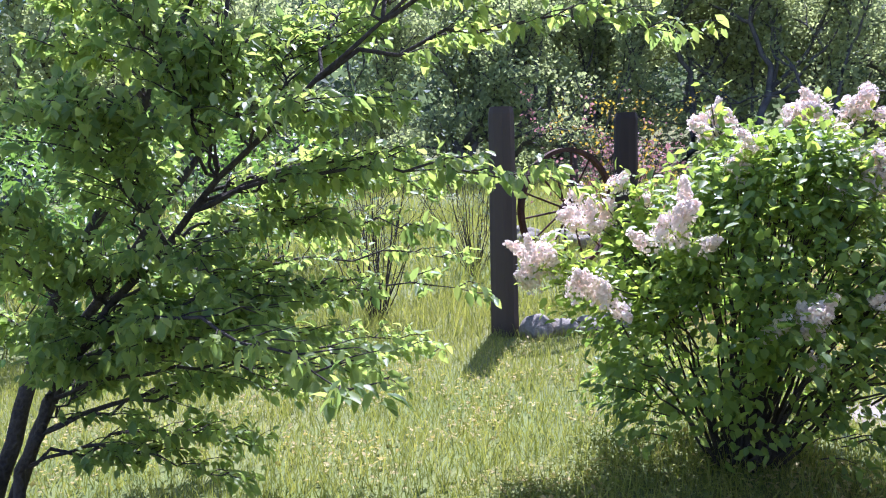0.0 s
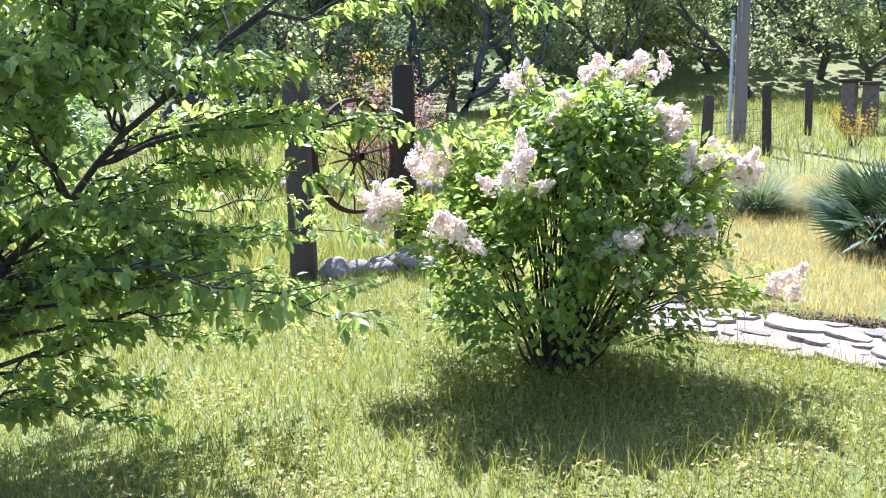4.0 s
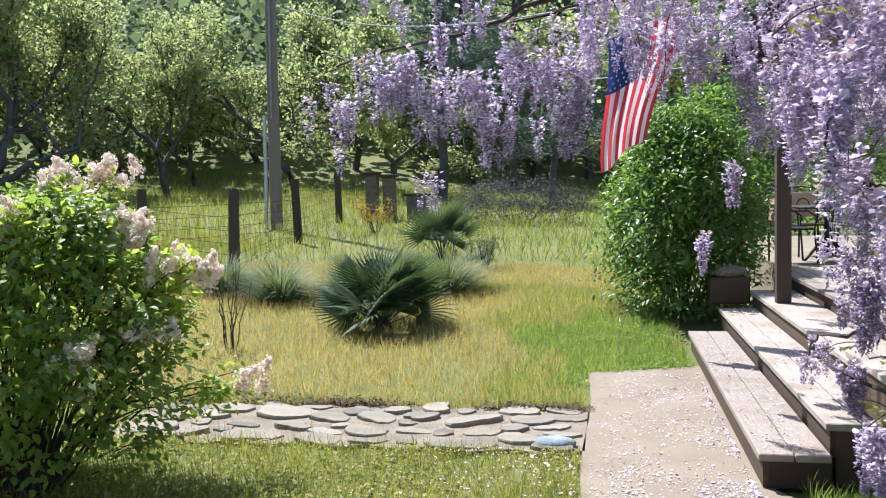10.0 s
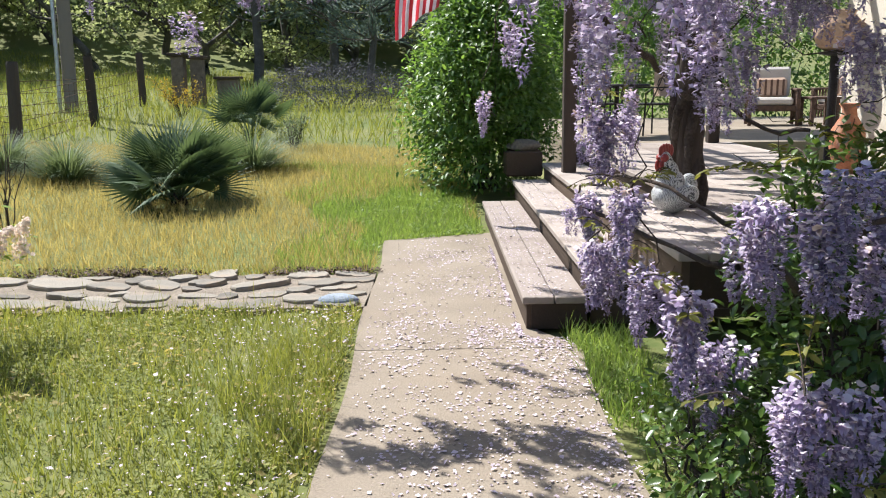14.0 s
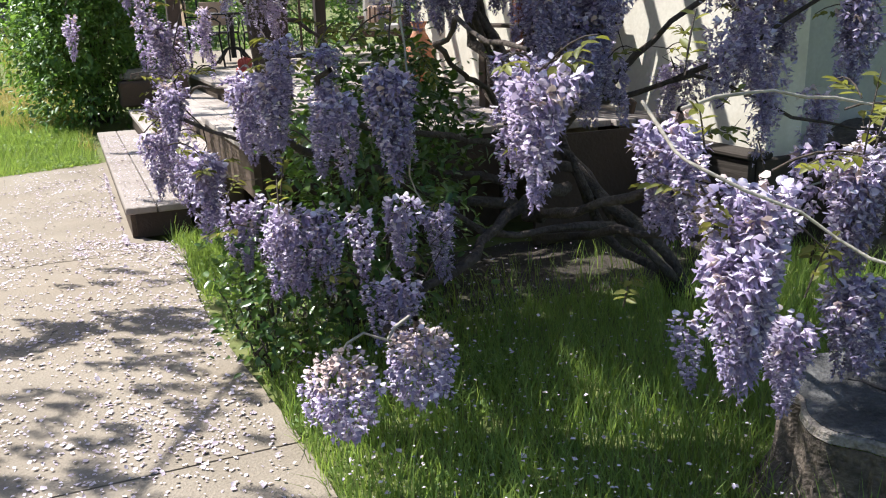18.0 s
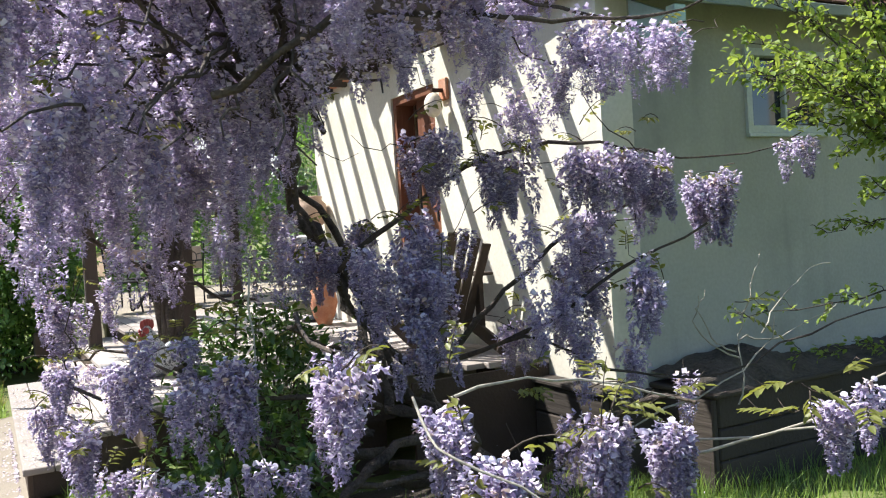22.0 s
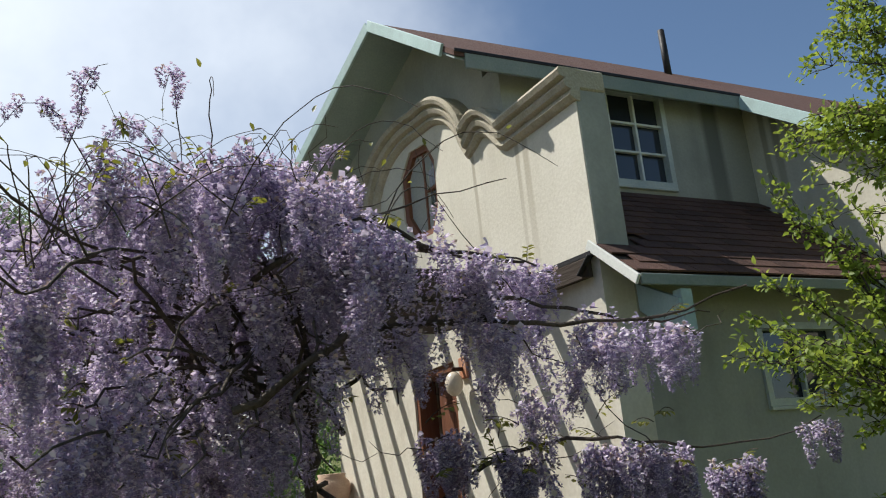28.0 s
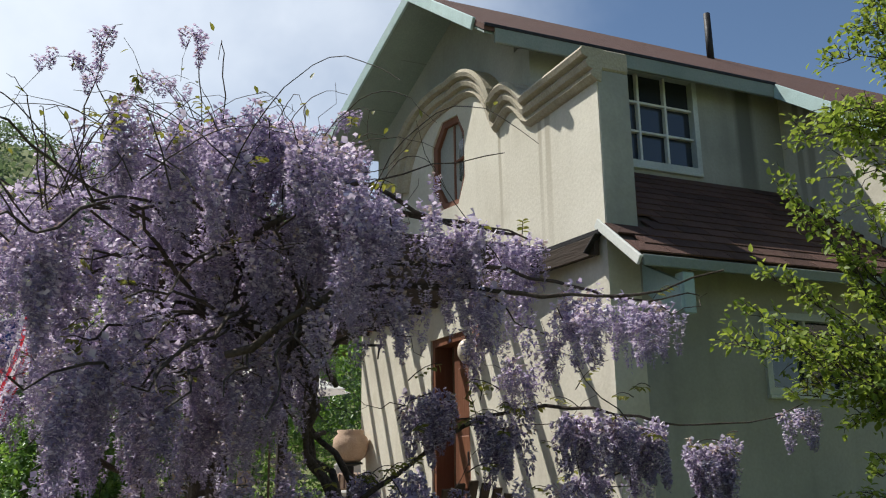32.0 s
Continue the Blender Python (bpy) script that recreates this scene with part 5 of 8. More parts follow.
# before the foot of the wall
for c, w, h, n in (((4.16, 1.25, 0.93), 0.10, 0.30, 4), ((4.46, 1.25, 0.85), 0.07, 0.30, 3), ((3.94, 1.25, 1.16), 0.12, 0.36, 5), ((4.77, 1.25, 0.72), 0.07, 0.24, 3), ((3.88, 1.25, 1.50), 0.10, 0.30, 4)):
    bunch(c, w, h, n)
# over the lawn, the steps and the deck
for c, w, h, n in (
        ((1.75, 5.66, 1.24), 0.10, 0.40, 3), ((1.88, 5.25, 1.74), 0.22, 0.30, 4), ((2.13, 3.6, 1.72), 0.22, 0.34, 9), ((2.85, 3.9, 1.38), 0.15, 0.28, 4), ((2.47, 4.2, 1.24), 0.14, 0.56, 6),
        ((2.29, 4.93, 0.57), 0.16, 0.26, 3), ((2.43, 5.11, 0.64), 0.16, 0.24, 3), ((-0.06, 3.70, 2.28), 0.22, 0.40, 7), ((0.05, 3.79, 2.32), 0.22, 0.36, 7), ((0.21, 3.65, 2.13), 0.22, 0.36, 7),
        ((0.37, 3.88, 2.23), 0.22, 0.36, 7), ((0.51, 3.72, 2.01), 0.22, 0.36, 7), ((0.76, 3.92, 2.31), 0.22, 0.36, 7), ((0.92, 3.65, 2.21), 0.22, 0.36, 7)):
    bunch(c, w, h, n)
# over the lawn, the steps and the deck
for c, w, h, n in (
        ((0.90, 3.67, 2.05), 0.22, 0.36, 7), ((1.26, 4.13, 2.46), 0.22, 0.36, 7), ((1.56, 4.13, 2.39), 0.22, 0.36, 7), ((1.80, 4.03, 2.26), 0.22, 0.36, 7), ((1.85, 4.05, 2.03), 0.22, 0.36, 7),
        ((2.09, 4.09, 2.26), 0.22, 0.36, 7), ((2.09, 4.11, 2.05), 0.22, 0.36, 7), ((2.39, 4.00, 2.41), 0.22, 0.36, 7), ((2.33, 3.7, 1.98), 0.14, 0.26, 5), ((2.55, 3.70, 1.64), 0.12, 0.26, 4),
        ((2.75, 3.5, 1.80), 0.13, 0.40, 5), ((-0.29, 3.80, 2.14), 0.10, 0.30, 4), ((0.14, 3.8, 1.75), 0.10, 0.20, 3)):
    bunch(c, w, h, n)
# under the canopy
for c, w, h, n in (
        ((2.85, 1.0, 2.9), 0.3, 0.34, 8), ((3.0, 1.0, 2.45), 0.3, 0.4, 8), ((2.03, 2.86, 1.72), 0.20, 0.34, 5), ((2.05, 2.43, 2.14), 0.22, 0.44, 5), ((1.94, 2.66, 1.56), 0.22, 0.44, 5),
        ((2.25, 2.17, 2.36), 0.22, 0.44, 5), ((2.33, 2.62, 1.75), 0.22, 0.44, 5), ((2.61, 2.16, 1.91), 0.22, 0.44, 5), ((2.88, 1.78, 1.95), 0.22, 0.44, 5), ((2.98, 1.86, 1.51), 0.22, 0.44, 5),
        ((3.00, 1.72, 2.14), 0.22, 0.44, 5), ((2.79, 2.13, 1.60), 0.22, 0.44, 5), ((2.60, 1.62, 2.23), 0.22, 0.44, 5), ((2.53, 2.59, 1.45), 0.22, 0.44, 5)):
    bunch(c, w, h, n)

# long bunches that hang from the canopy's front edge
for c, w, h, n in (
        ((2.05, 2.2, 1.96), 0.20, 0.60, 9), ((1.95, 2.2, 1.57), 0.20, 0.28, 5), ((2.51, 2.2, 1.79), 0.16, 0.45, 6), ((2.85, 2.1, 1.93), 0.20, 0.60, 10), ((3.07, 2.2, 1.57), 0.24, 0.46, 10),
        ((2.75, 2.2, 1.52), 0.12, 0.30, 4), ((2.95, 2.2, 1.44), 0.10, 0.25, 3), ((2.73, 2.0, 2.28), 0.20, 0.44, 5), ((2.65, 1.9, 2.60), 0.20, 0.50, 4), ((3.0, 2.0, 2.45), 0.18, 0.55, 4),
        ((2.30, 2.3, 1.54), 0.14, 0.44, 4), ((2.44, 2.2, 2.06), 0.14, 0.33, 4), ((3.09, 2.1, 2.08), 0.18, 0.40, 6)):
    bunch(c, w, h, n)


def along(P, n, spread_r, drop, L0, L1):
    for _ in range(n):
        p = P[rng.integers(0, len(P))] + np.clip(rng.normal(0, spread_r, 3), -1.3 * spread_r, 1.3 * spread_r)
        spots.append((p[0], p[1], p[2] - abs(rng.normal(0, drop)), rng.uniform(L0, L1)))


along(armC[3:], 44, 0.15, 0.16, 0.20, 0.36)
along(armShade[5:], 185, 0.36, 0.08, 0.12, 0.26)
along(armD[3:], 40, 0.18, 0.18, 0.20, 0.38)
along(armH[5:-3], 52, 0.05, 0.05, 0.18, 0.30)
along(armI[2:], 40, 0.06, 0.04, 0.18, 0.28)
along(armJ[2:], 12, 0.05, 0.04, 0.16, 0.26)
rest = spots[300:]
near_spots = spots[:300]
clumps = []
columns = []


def crest(x, y):
    """The height of the canopy's top."""
    return 1.93 + 0.39 * (y + 2.18) - 0.88 * max(2.15 - x, 0.0) - 0.6 * max(x - 3.2, 0.0) + 0.06 * math.sin(x * 7.1 + 1)


for k in range(150):  # hanging columns at the front of the canopy
    cy = 1.30 + 1.45 * rng.uniform(0, 1) ** 1.2
    cx = rng.uniform(1.55, 1.72 + 0.45 * (cy + 1.875))
    low = 1.80 + 0.10 * cy
    cz = low + (crest(cx, cy) - low) * (0.10, 0.25, 0.45, 0.62, 0.80, 0.97)[k % 6] + rng.normal(0, 0.05)
    drop = rng.uniform(0.18, 0.48)
    if cx > 2.26 + 0.375 * cy:
        cz = max(cz, 2.58 + 0.1 * cy + drop)
    if noise.noise((cx * 2.6, cy * 2.0, cz * 1.9)) < -0.08 and cz < crest(cx, cy) - 0.3:
        continue
    columns.append((cx, cy, cz, rng.uniform(0.02, 0.048), drop, int(rng.integers(5, 11))))
for k in range(30):  # along the crest
    cx, cy = rng.uniform(2.15, 3.15), rng.uniform(1.35, 2.2)
    columns.append((cx, cy, crest(cx, cy) - rng.uniform(0.0, 0.22), rng.uniform(0.04, 0.07), rng.uniform(0.15, 0.40), int(rng.integers(5, 9))))
for _ in range(10):  # hidden clumps added to shade the ground and clusters below
    cx, cy = rng.uniform(1.25, 2.3), rng.uniform(2.7, 3.7)
    clumps.append((cx, cy, rng.uniform(2.75, max(2.85, crest(cx, cy) - 0.15)), 0.09, int(rng.integers(5, 9))))
for _ in range(30):
    clumps.append((rng.uniform(2.1, 3.2), rng.uniform(2.7, 4.4), rng.uniform(1.95, 2.9), 0.07, int(rng.integers(4, 8))))
for _ in range(44):  # over the beams
    cx, cy = rng.uniform(1.6, 3.9), 2.8 + 6.0 * rng.uniform(0, 1) ** 1.5
    clumps.append((cx, cy, 3.45 + 0.15 * math.sin(cx * 2.9 + 1) - abs(rng.normal(0, 0.35)), 0.10, int(rng.integers(5, 9))))
for _ in range(5):
    clumps.append((rng.uniform(1.0, 2.0), rng.uniform(4.4, 6.0), rng.uniform(2.8, 3.3), 0.15, 8))
for cx, cy, cz, r, drop, n in columns:
    for _ in range(n):
        rest.append((cx + rng.normal(0, r), cy + rng.normal(0, r), cz - drop * rng.uniform(0, 1) ** 1.3, rng.uniform(0.16, 0.34)))
for cx, cy, cz, r, n in clumps:
    for _ in range(n):
        rest.append((cx + rng.normal(0, r), cy + rng.normal(0, r), max(cz + rng.normal(0, r * 0.9), 2.45 if cy > 3 and cx < 2.4 else 1.3), rng.uniform(0.20, 0.36)))
for k, (x, y, z, L) in enumerate(near_spots):
    ob = new("raceme", RAC[k % 6])
    s = L / SIZES[k % 6]
    ob.matrix_world = Matrix.LocRotScale((x, y, z), Euler((rng.normal(0, 0.12), rng.normal(0, 0.12), rng.uniform(0, 6.28))), (0.6 + 0.4 * s, 0.6 + 0.4 * s, s))
    near(wist, ob)
# two round clusters that lie low over the grass
for at_ball, r in (((2.25, 0.82, 0.33), 0.105), ((2.50, 0.83, 0.37), 0.10)):
    n = 540
    q = sphere_dirs(rng, n) * np.array((1.0, 1.0, 1.12))
    out = unit(q * np.array((1, 1, 0.3)))
    sz = 0.0225 * rng.uniform(0.7, 1.25, n)
    V, F = spread(PEA, (1 + 0.16 * np.sin(q[:, :1] * 6 + 1) * np.cos(q[:, 1:2] * 7)) * q * r * rng.uniform(0.62, 1.04, (n, 1)) * np.array((1, 1, 1.1)), unit(out * 0.8 + rng.normal(0, 0.3, (n, 3)) + np.array((0, 0, -0.95))), unit(0.3 * out + np.array((0, 0, 1.0)) + rng.normal(0, 0.3, (n, 3))), sz, sz, sz * 0.95)
    kd = np.tile(np.array((0, 0, 0, 0, 0, 1, 1, 1, 1)), (n, 1))
    kd[rng.uniform(0, 1, n) < 0.18] = 1
    kd[(q[:, 2] > 0.45) & (rng.uniform(0, 1, n) < 0.75)] = 2
    ob = new("raceme", petal_mesh("round_raceme", V, F, kd.ravel()))
    ob.location = at_ball
    ob["label"] = "round flower cluster with faded tan top"
    near(wist, ob)
# young leaves and thin shoots
P, D, N = [], [], []
shoots = []
allp = np.array([s[:3] for s in near_spots + rest])
for k in range(230):
    p = allp[rng.integers(0, 300 if k % 2 else len(allp))] + rng.normal(0, 0.06, 3) + np.array((0, 0, 0.04))
    d0 = unit(rng.normal(0, 1, 3) * np.array((1, 1, 0.5)) + np.array([0, 0, 0.3]))
    ln = rng.uniform(0.08, 0.20)
    shoots.append((bend(p, p + d0 * ln, 5, -0.02), np.linspace(0.003, 0.0015, 5)))
    for q in range(9):
        s = 0.25 + 0.75 * q / 9
        P.append(p + d0 * ln * s)
        D.append(unit(np.cross(d0, (0, 0, 1.0)) * (1 if q % 2 else -1) + d0 * 0.5 + rng.normal(0, 0.25, 3) + np.array((0, 0, -0.3))))
        N.append((0, 0, 1.0) + rng.normal(0, 0.3, 3))
for k in range(84):  # whips that stand above the canopy
    x, y = rng.uniform(1.7, 3.2), rng.uniform(1.0, 2.6)
    z = crest(x, y) - 0.05
    out = rng.uniform(0, 6.283)
    tall = k % 14 == 0
    ln, hi = rng.uniform(0.15, 0.60), rng.uniform(0.02, 0.20) + (0.26 if tall else 0)
    s = np.linspace(0, 1.3 if k % 3 else 1.8, 12)[:, None]
    arc = np.array((x, y, z - 0.30)) + s * ln * np.array((math.cos(out), math.sin(out), 0)) + np.array((0, 0, 1.0)) * (hi + 0.22) * (1.9 * s - 0.95 * s * s) + rng.normal(0, 0.005, (12, 3))
    shoots.append((arc, np.linspace(0.0038, 0.0012, 12)))
    for q in range(1):
        P.append(arc[rng.integers(5, 12)] + rng.normal(0, 0.03, 3))
        D.append(rng.normal(0, 1, 3))
        N.append((0, 0, 1.0) + rng.normal(0, 0.4, 3))
    if tall:
        for q in range(5):
            e = arc[4 + q]
            rest.append((e[0] + rng.normal(0, 0.02), e[1], e[2] + 0.04, rng.uniform(0.08, 0.15)))
for k in range(150):
    p = allp[rng.integers(0, len(allp))]
    shoots.append((bend(p, p + rng.normal(0, 0.25, 3), 7, 0.06, 0.02, rng), np.linspace(0.0035, 0.0012, 7)))
for tip in ((3.65, -0.3, 1.09), (3.73, -0.3, 1.11), (3.9, -0.35, 1.05), (3.55, 0.9, 1.02), (3.65, 0.9, 1.01), (3.31, 0.0, 1.09), (3.53, 0.0, 1.04), (2.84, 0.0, 0.99), (2.09, 2.6, 0.8), (2.23, 2.6, 0.76), (2.5, 2.6, 1.16), (2.67, 2.2, 1.3), (2.54, 2.2, 1.23), (2.8, 2.2, 1.25), (3.07, 2.2, 1.18), (4.9, 1.0, 1.15)):
    for q in range(2):  # compound leaves at the ends of the limbs
        d0 = unit(rng.normal(0, 1, 3) * np.array((1, 1, 0.3)) + np.array((0, 0, 0.15)))
        p = np.array(tip) + rng.normal(0, 0.03, 3)
        ln = rng.uniform(0.10, 0.17)
        shoots.append((bend(p, p + d0 * ln, 5, 0.02), np.linspace(0.0025, 0.0012, 5)))
        for e in range(11):
            f = 0.25 + 0.75 * (e // 2) / 5
            P.append(p + d0 * ln * f - np.array((0, 0, 0.04 * f * f)))
            D.append(unit(np.cross(d0, (0, 0, 1.0)) * (0.0 if e == 10 else 1 if e % 2 else -1) + d0 * 0.6 + rng.normal(0, 0.12, 3) + np.array((0, 0, -0.35))))
            N.append((0, 0, 1.0) + rng.normal(0, 0.25, 3))
vf, kinds = [], []
for k, (x, y, z, L) in enumerate(rest):
    V, F, kd = RAC_LO[k % 4]
    c, s = math.cos(k * 1.3), math.sin(k * 1.3)
    R = np.array([(c, -s, 0), (s, c, 0), (0, 0, 1.0)])
    f = L / SIZES_LO[k % 4]
    vf.append((V @ R.T * np.array((0.5 + 0.5 * f, 0.5 + 0.5 * f, f)) + np.array((x, y, z)), F))
    kinds.append(kd)
far_rac = new("flower_mass", petal_mesh("flower_mass", *merge(*vf), np.concatenate(kinds)))
far_rac["label"] = "dense lavender flower mass of the canopy"
far_rac["kind"] = "stuff"
near(wist, far_rac)
ob = place("foliage", np_mesh("foliage", *spread(LEAF, np.array(P), np.array(D), np.array(N), 0.041, 0.023, 0.04)), M["young_leaf"], None, "yellow-green young leaves")
ob["kind"] = "stuff"
near(wist, ob)
ob = tube_part("shoot_growth", shoots, M["vine_bark"], None, "thin bare shoots", 4)
ob["kind"] = "stuff"
near(wist, ob)

# ---- shrubs and trees near the camera ----


def shrub(name, at, size, stems, leaves, leaf_mat, leaf_len, leaf_wid, label, category, seed, foot=0.55, waist=0.42, puff=0.085, stem_mat=None, droop=0.3, stem_r=0.010, thin_low=0.0, lean=(0.0, 0.0), peak=2.0, uneven=1.0):
    """A shrub: stems that fan out from the root to every part of an uneven dome, each with twigs and small puffs of leaves."""
    g = np.random.default_rng(seed)
    t = thing(name, at, label, category)
    a, b, h = size
    def reach(v, s):
        """Width of the dome at the height s, towards the angle v."""
        w = foot + (1 - foot) * min(s / waist, 1.0) if s < waist else math.sqrt(max(1 - ((s - waist) / (1.02 - waist)) ** peak, 0.0))
        q = np.array((math.cos(v), math.sin(v), s * 1.6))
        return w * (0.86 + uneven * (0.20 * noise.noise(Vector(q * 1.7) + Vector((seed, 0, 0))) + 0.12 * noise.noise(Vector(q * 4.0) + Vector((0, seed, 0)))))

    ends, twigs = [], []
    for k in range(stems):
        v, s = g.uniform(0, 6.283), 0.12 + 0.88 * g.uniform(0, 1) ** 0.85
        r = reach(v, s) * math.sqrt(g.uniform(0.15, 1))
        e = np.array((a * r * math.cos(v) + lean[0] * s * s, b * r * math.sin(v) + lean[1] * s * s, h * s))
        s0 = np.array((0.16 * a * math.cos(v) * r, 0.16 * b * math.sin(v) * r, -0.04))
        P = bend(s0, e, 9, -0.06 * h * (1 - s), 0.014, g)
        tube_part("stem", [(P, np.linspace(stem_r, stem_r * 0.3, 9))], stem_mat or M["bark"], t, "", 5)
    n_puff = leaves // 16
    PP, DD = [], []
    for k in range(n_puff):
        v, s = g.uniform(0, 6.283), 0.02 + 0.98 * g.uniform(0, 1) ** 0.8
        R = reach(v, s)
        q = g.uniform(0.25, 1.0) ** 0.5
        r = R * q
        if g.uniform(0, 1) < thin_low * max(0.0, 1 - s / 0.5) * (1.0 if q < 0.85 else 0.35):
            continue
        e = np.array((a * r * math.cos(v) + lean[0] * s * s, b * r * math.sin(v) + lean[1] * s * s, h * s + 0.05))
        PP.append(e)
        way = unit(np.array((math.cos(v), math.sin(v), 0.7 * s)))
        DD.append(way)
        if k % 3 == 0:
            twigs.append((bend(e * np.array((0.72, 0.72, 0.82)), e, 4, -0.02, 0.01, g), np.linspace(0.004, 0.0018, 4)))
    PP, DD = np.array(PP), np.array(DD)
    P = PP.repeat(16, 0) + g.normal(0, puff, (len(PP) * 16, 3)) * np.array((1, 1, 0.8))
    P[:, 2] = np.maximum(P[:, 2], 0.03)
    m = len(P)
    D = unit(DD.repeat(16, 0) * 0.8 + g.normal(0, 0.6, (m, 3)) + np.array((0, 0, -droop)))
    N = unit(np.array((0, 0, 1.0)) + DD.repeat(16, 0) * 0.5 + g.normal(0, 0.4, (m, 3)))
    L = leaf_len * g.uniform(0.5, 1.2, m)
    ob = tube_part("twig_growth", twigs, stem_mat or M["bark"], t, "thin leafy twigs", 4)
    ob["kind"] = "stuff"
    ob = place("foliage", np_mesh("foliage", *spread(LEAF, P, D, N, L, L * leaf_wid, L)), leaf_mat, t)
    ob["kind"] = "stuff"
    return t


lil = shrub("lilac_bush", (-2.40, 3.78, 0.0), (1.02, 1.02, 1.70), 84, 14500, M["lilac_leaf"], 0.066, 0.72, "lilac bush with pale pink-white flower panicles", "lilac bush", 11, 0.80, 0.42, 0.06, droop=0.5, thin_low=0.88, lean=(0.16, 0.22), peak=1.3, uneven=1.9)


def panicle(g, L, W, n):
    s = g.uniform(0, 1, n)
    a = g.uniform(0, 6.283, n)
    r = W * 0.5 * (1 - 0.7 * s) * g.uniform(0.5, 1.0, n) * (1 + 0.25 * np.sin(a * 3 + s * 9))
    out = np.stack([np.cos(a), np.sin(a), np.full(n, 0.25)], 1)
    P = out * r[:, None]
    P[:, 2] = s * L + g.normal(0, 0.01, n)
    return spread(CROSS, P, unit(np.cross(out, g.normal(0, 1, (n, 3)))), unit(out + g.normal(0, 0.5, (n, 3))), 0.017)


g = np.random.default_rng(5)
PAN = []
for L, W in ((0.13, 0.125), (0.11, 0.14), (0.16, 0.12)):
    me = np_mesh("panicle", *panicle(g, L, W, 230))
    me.materials.append(M["lilac_flower"])
    PAN.append(me)
LIL = [(-2.79, 4.02, 1.80, 5), (-2.32, 4.70, 1.93, 6), (-2.39, 4.30, 1.88, 6), (-1.89, 4.15, 1.60, 7), (-1.95, 4.10, 1.45, 4), (-1.61, 4.15, 1.31, 5), (-1.38, 4.19, 1.28, 5), (-2.82, 3.15, 1.37, 6),
       (-2.26, 3.10, 1.32, 5), (-3.15, 3.06, 1.18, 5), (-3.08, 3.02, 1.06, 3), (-2.45, 2.88, 1.06, 5), (-1.57, 3.84, 1.02, 3), (-1.79, 3.42, 0.94, 4), (-1.89, 3.38, 0.78, 2), (-2.78, 3.34, 1.56, 2), (-1.19, 4.35, 0.60, 3), (-2.2, 3.6, 1.62, 3)]
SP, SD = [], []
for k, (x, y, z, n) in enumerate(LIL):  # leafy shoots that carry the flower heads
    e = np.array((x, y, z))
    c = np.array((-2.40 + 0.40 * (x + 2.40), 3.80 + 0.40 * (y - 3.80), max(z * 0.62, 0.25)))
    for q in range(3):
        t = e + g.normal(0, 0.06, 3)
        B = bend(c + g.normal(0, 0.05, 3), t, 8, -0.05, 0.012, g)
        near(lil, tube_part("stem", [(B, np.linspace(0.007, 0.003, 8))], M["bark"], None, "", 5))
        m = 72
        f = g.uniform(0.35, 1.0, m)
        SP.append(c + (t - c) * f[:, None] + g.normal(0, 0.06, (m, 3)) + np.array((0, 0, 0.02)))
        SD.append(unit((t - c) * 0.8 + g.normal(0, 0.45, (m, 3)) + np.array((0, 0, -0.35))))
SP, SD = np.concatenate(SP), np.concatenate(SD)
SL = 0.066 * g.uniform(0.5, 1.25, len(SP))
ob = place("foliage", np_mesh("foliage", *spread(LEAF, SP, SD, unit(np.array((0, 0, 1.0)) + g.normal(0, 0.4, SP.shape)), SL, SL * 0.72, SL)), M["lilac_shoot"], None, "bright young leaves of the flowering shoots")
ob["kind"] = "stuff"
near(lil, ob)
for k, (x, y, z, n) in enumerate(LIL):
    away = unit(np.array((x + 2.30, y - 3.90, 0.6 * (z - 0.9))))
    for q in range(int(n * 1.4)):
        ob = new("panicle", PAN[(k + q) % 3])
        p = np.array((x, y, z)) + 0.05 * away + g.normal(0, 0.065, 3) * np.array((1, 1, 0.7))
        ob.matrix_world = Matrix.LocRotScale(p - np.array((0, 0, 0.06)), Euler((g.normal(0.4, 0.7), g.normal(0, 0.7), g.uniform(-0.8, 0.8) + 0.7)), (0.98, 0.98, 0.98))
        near(lil, ob)

shrub("mock_orange_bush", (2.0, 10.7, 0.1), (1.03, 1.3, 2.48), 34, 25000, M["bush_leaf"], 0.088, 0.56, "tall dense green leafy bush beside the steps", "bush", 21, 0.94, 0.45, 0.12, droop=0.5, peak=1.6, uneven=1.8)
shrub("dark_shrub", (3.05, 2.60, 0.0), (0.52, 0.58, 1.2), 18, 3300, M["rose_leaf"], 0.062, 0.6, "dark glossy shrub under the wisteria", "shrub", 22, 0.8, 0.5, 0.07)
shrub("dark_shrub", (2.68, 1.95, 0.0), (0.42, 0.46, 0.98), 14, 1800, M["rose_leaf"], 0.055, 0.6, "dark glossy foliage below the wisteria", "shrub", 23, 0.8, 0.5, 0.06)
shrub("dark_shrub", (2.28, 1.9, 0.0), (0.2, 0.55, 0.5), 10, 900, M["rose_leaf"], 0.05, 0.6, "low dark leaves beside the path", "shrub", 24, 0.8, 0.5, 0.06)


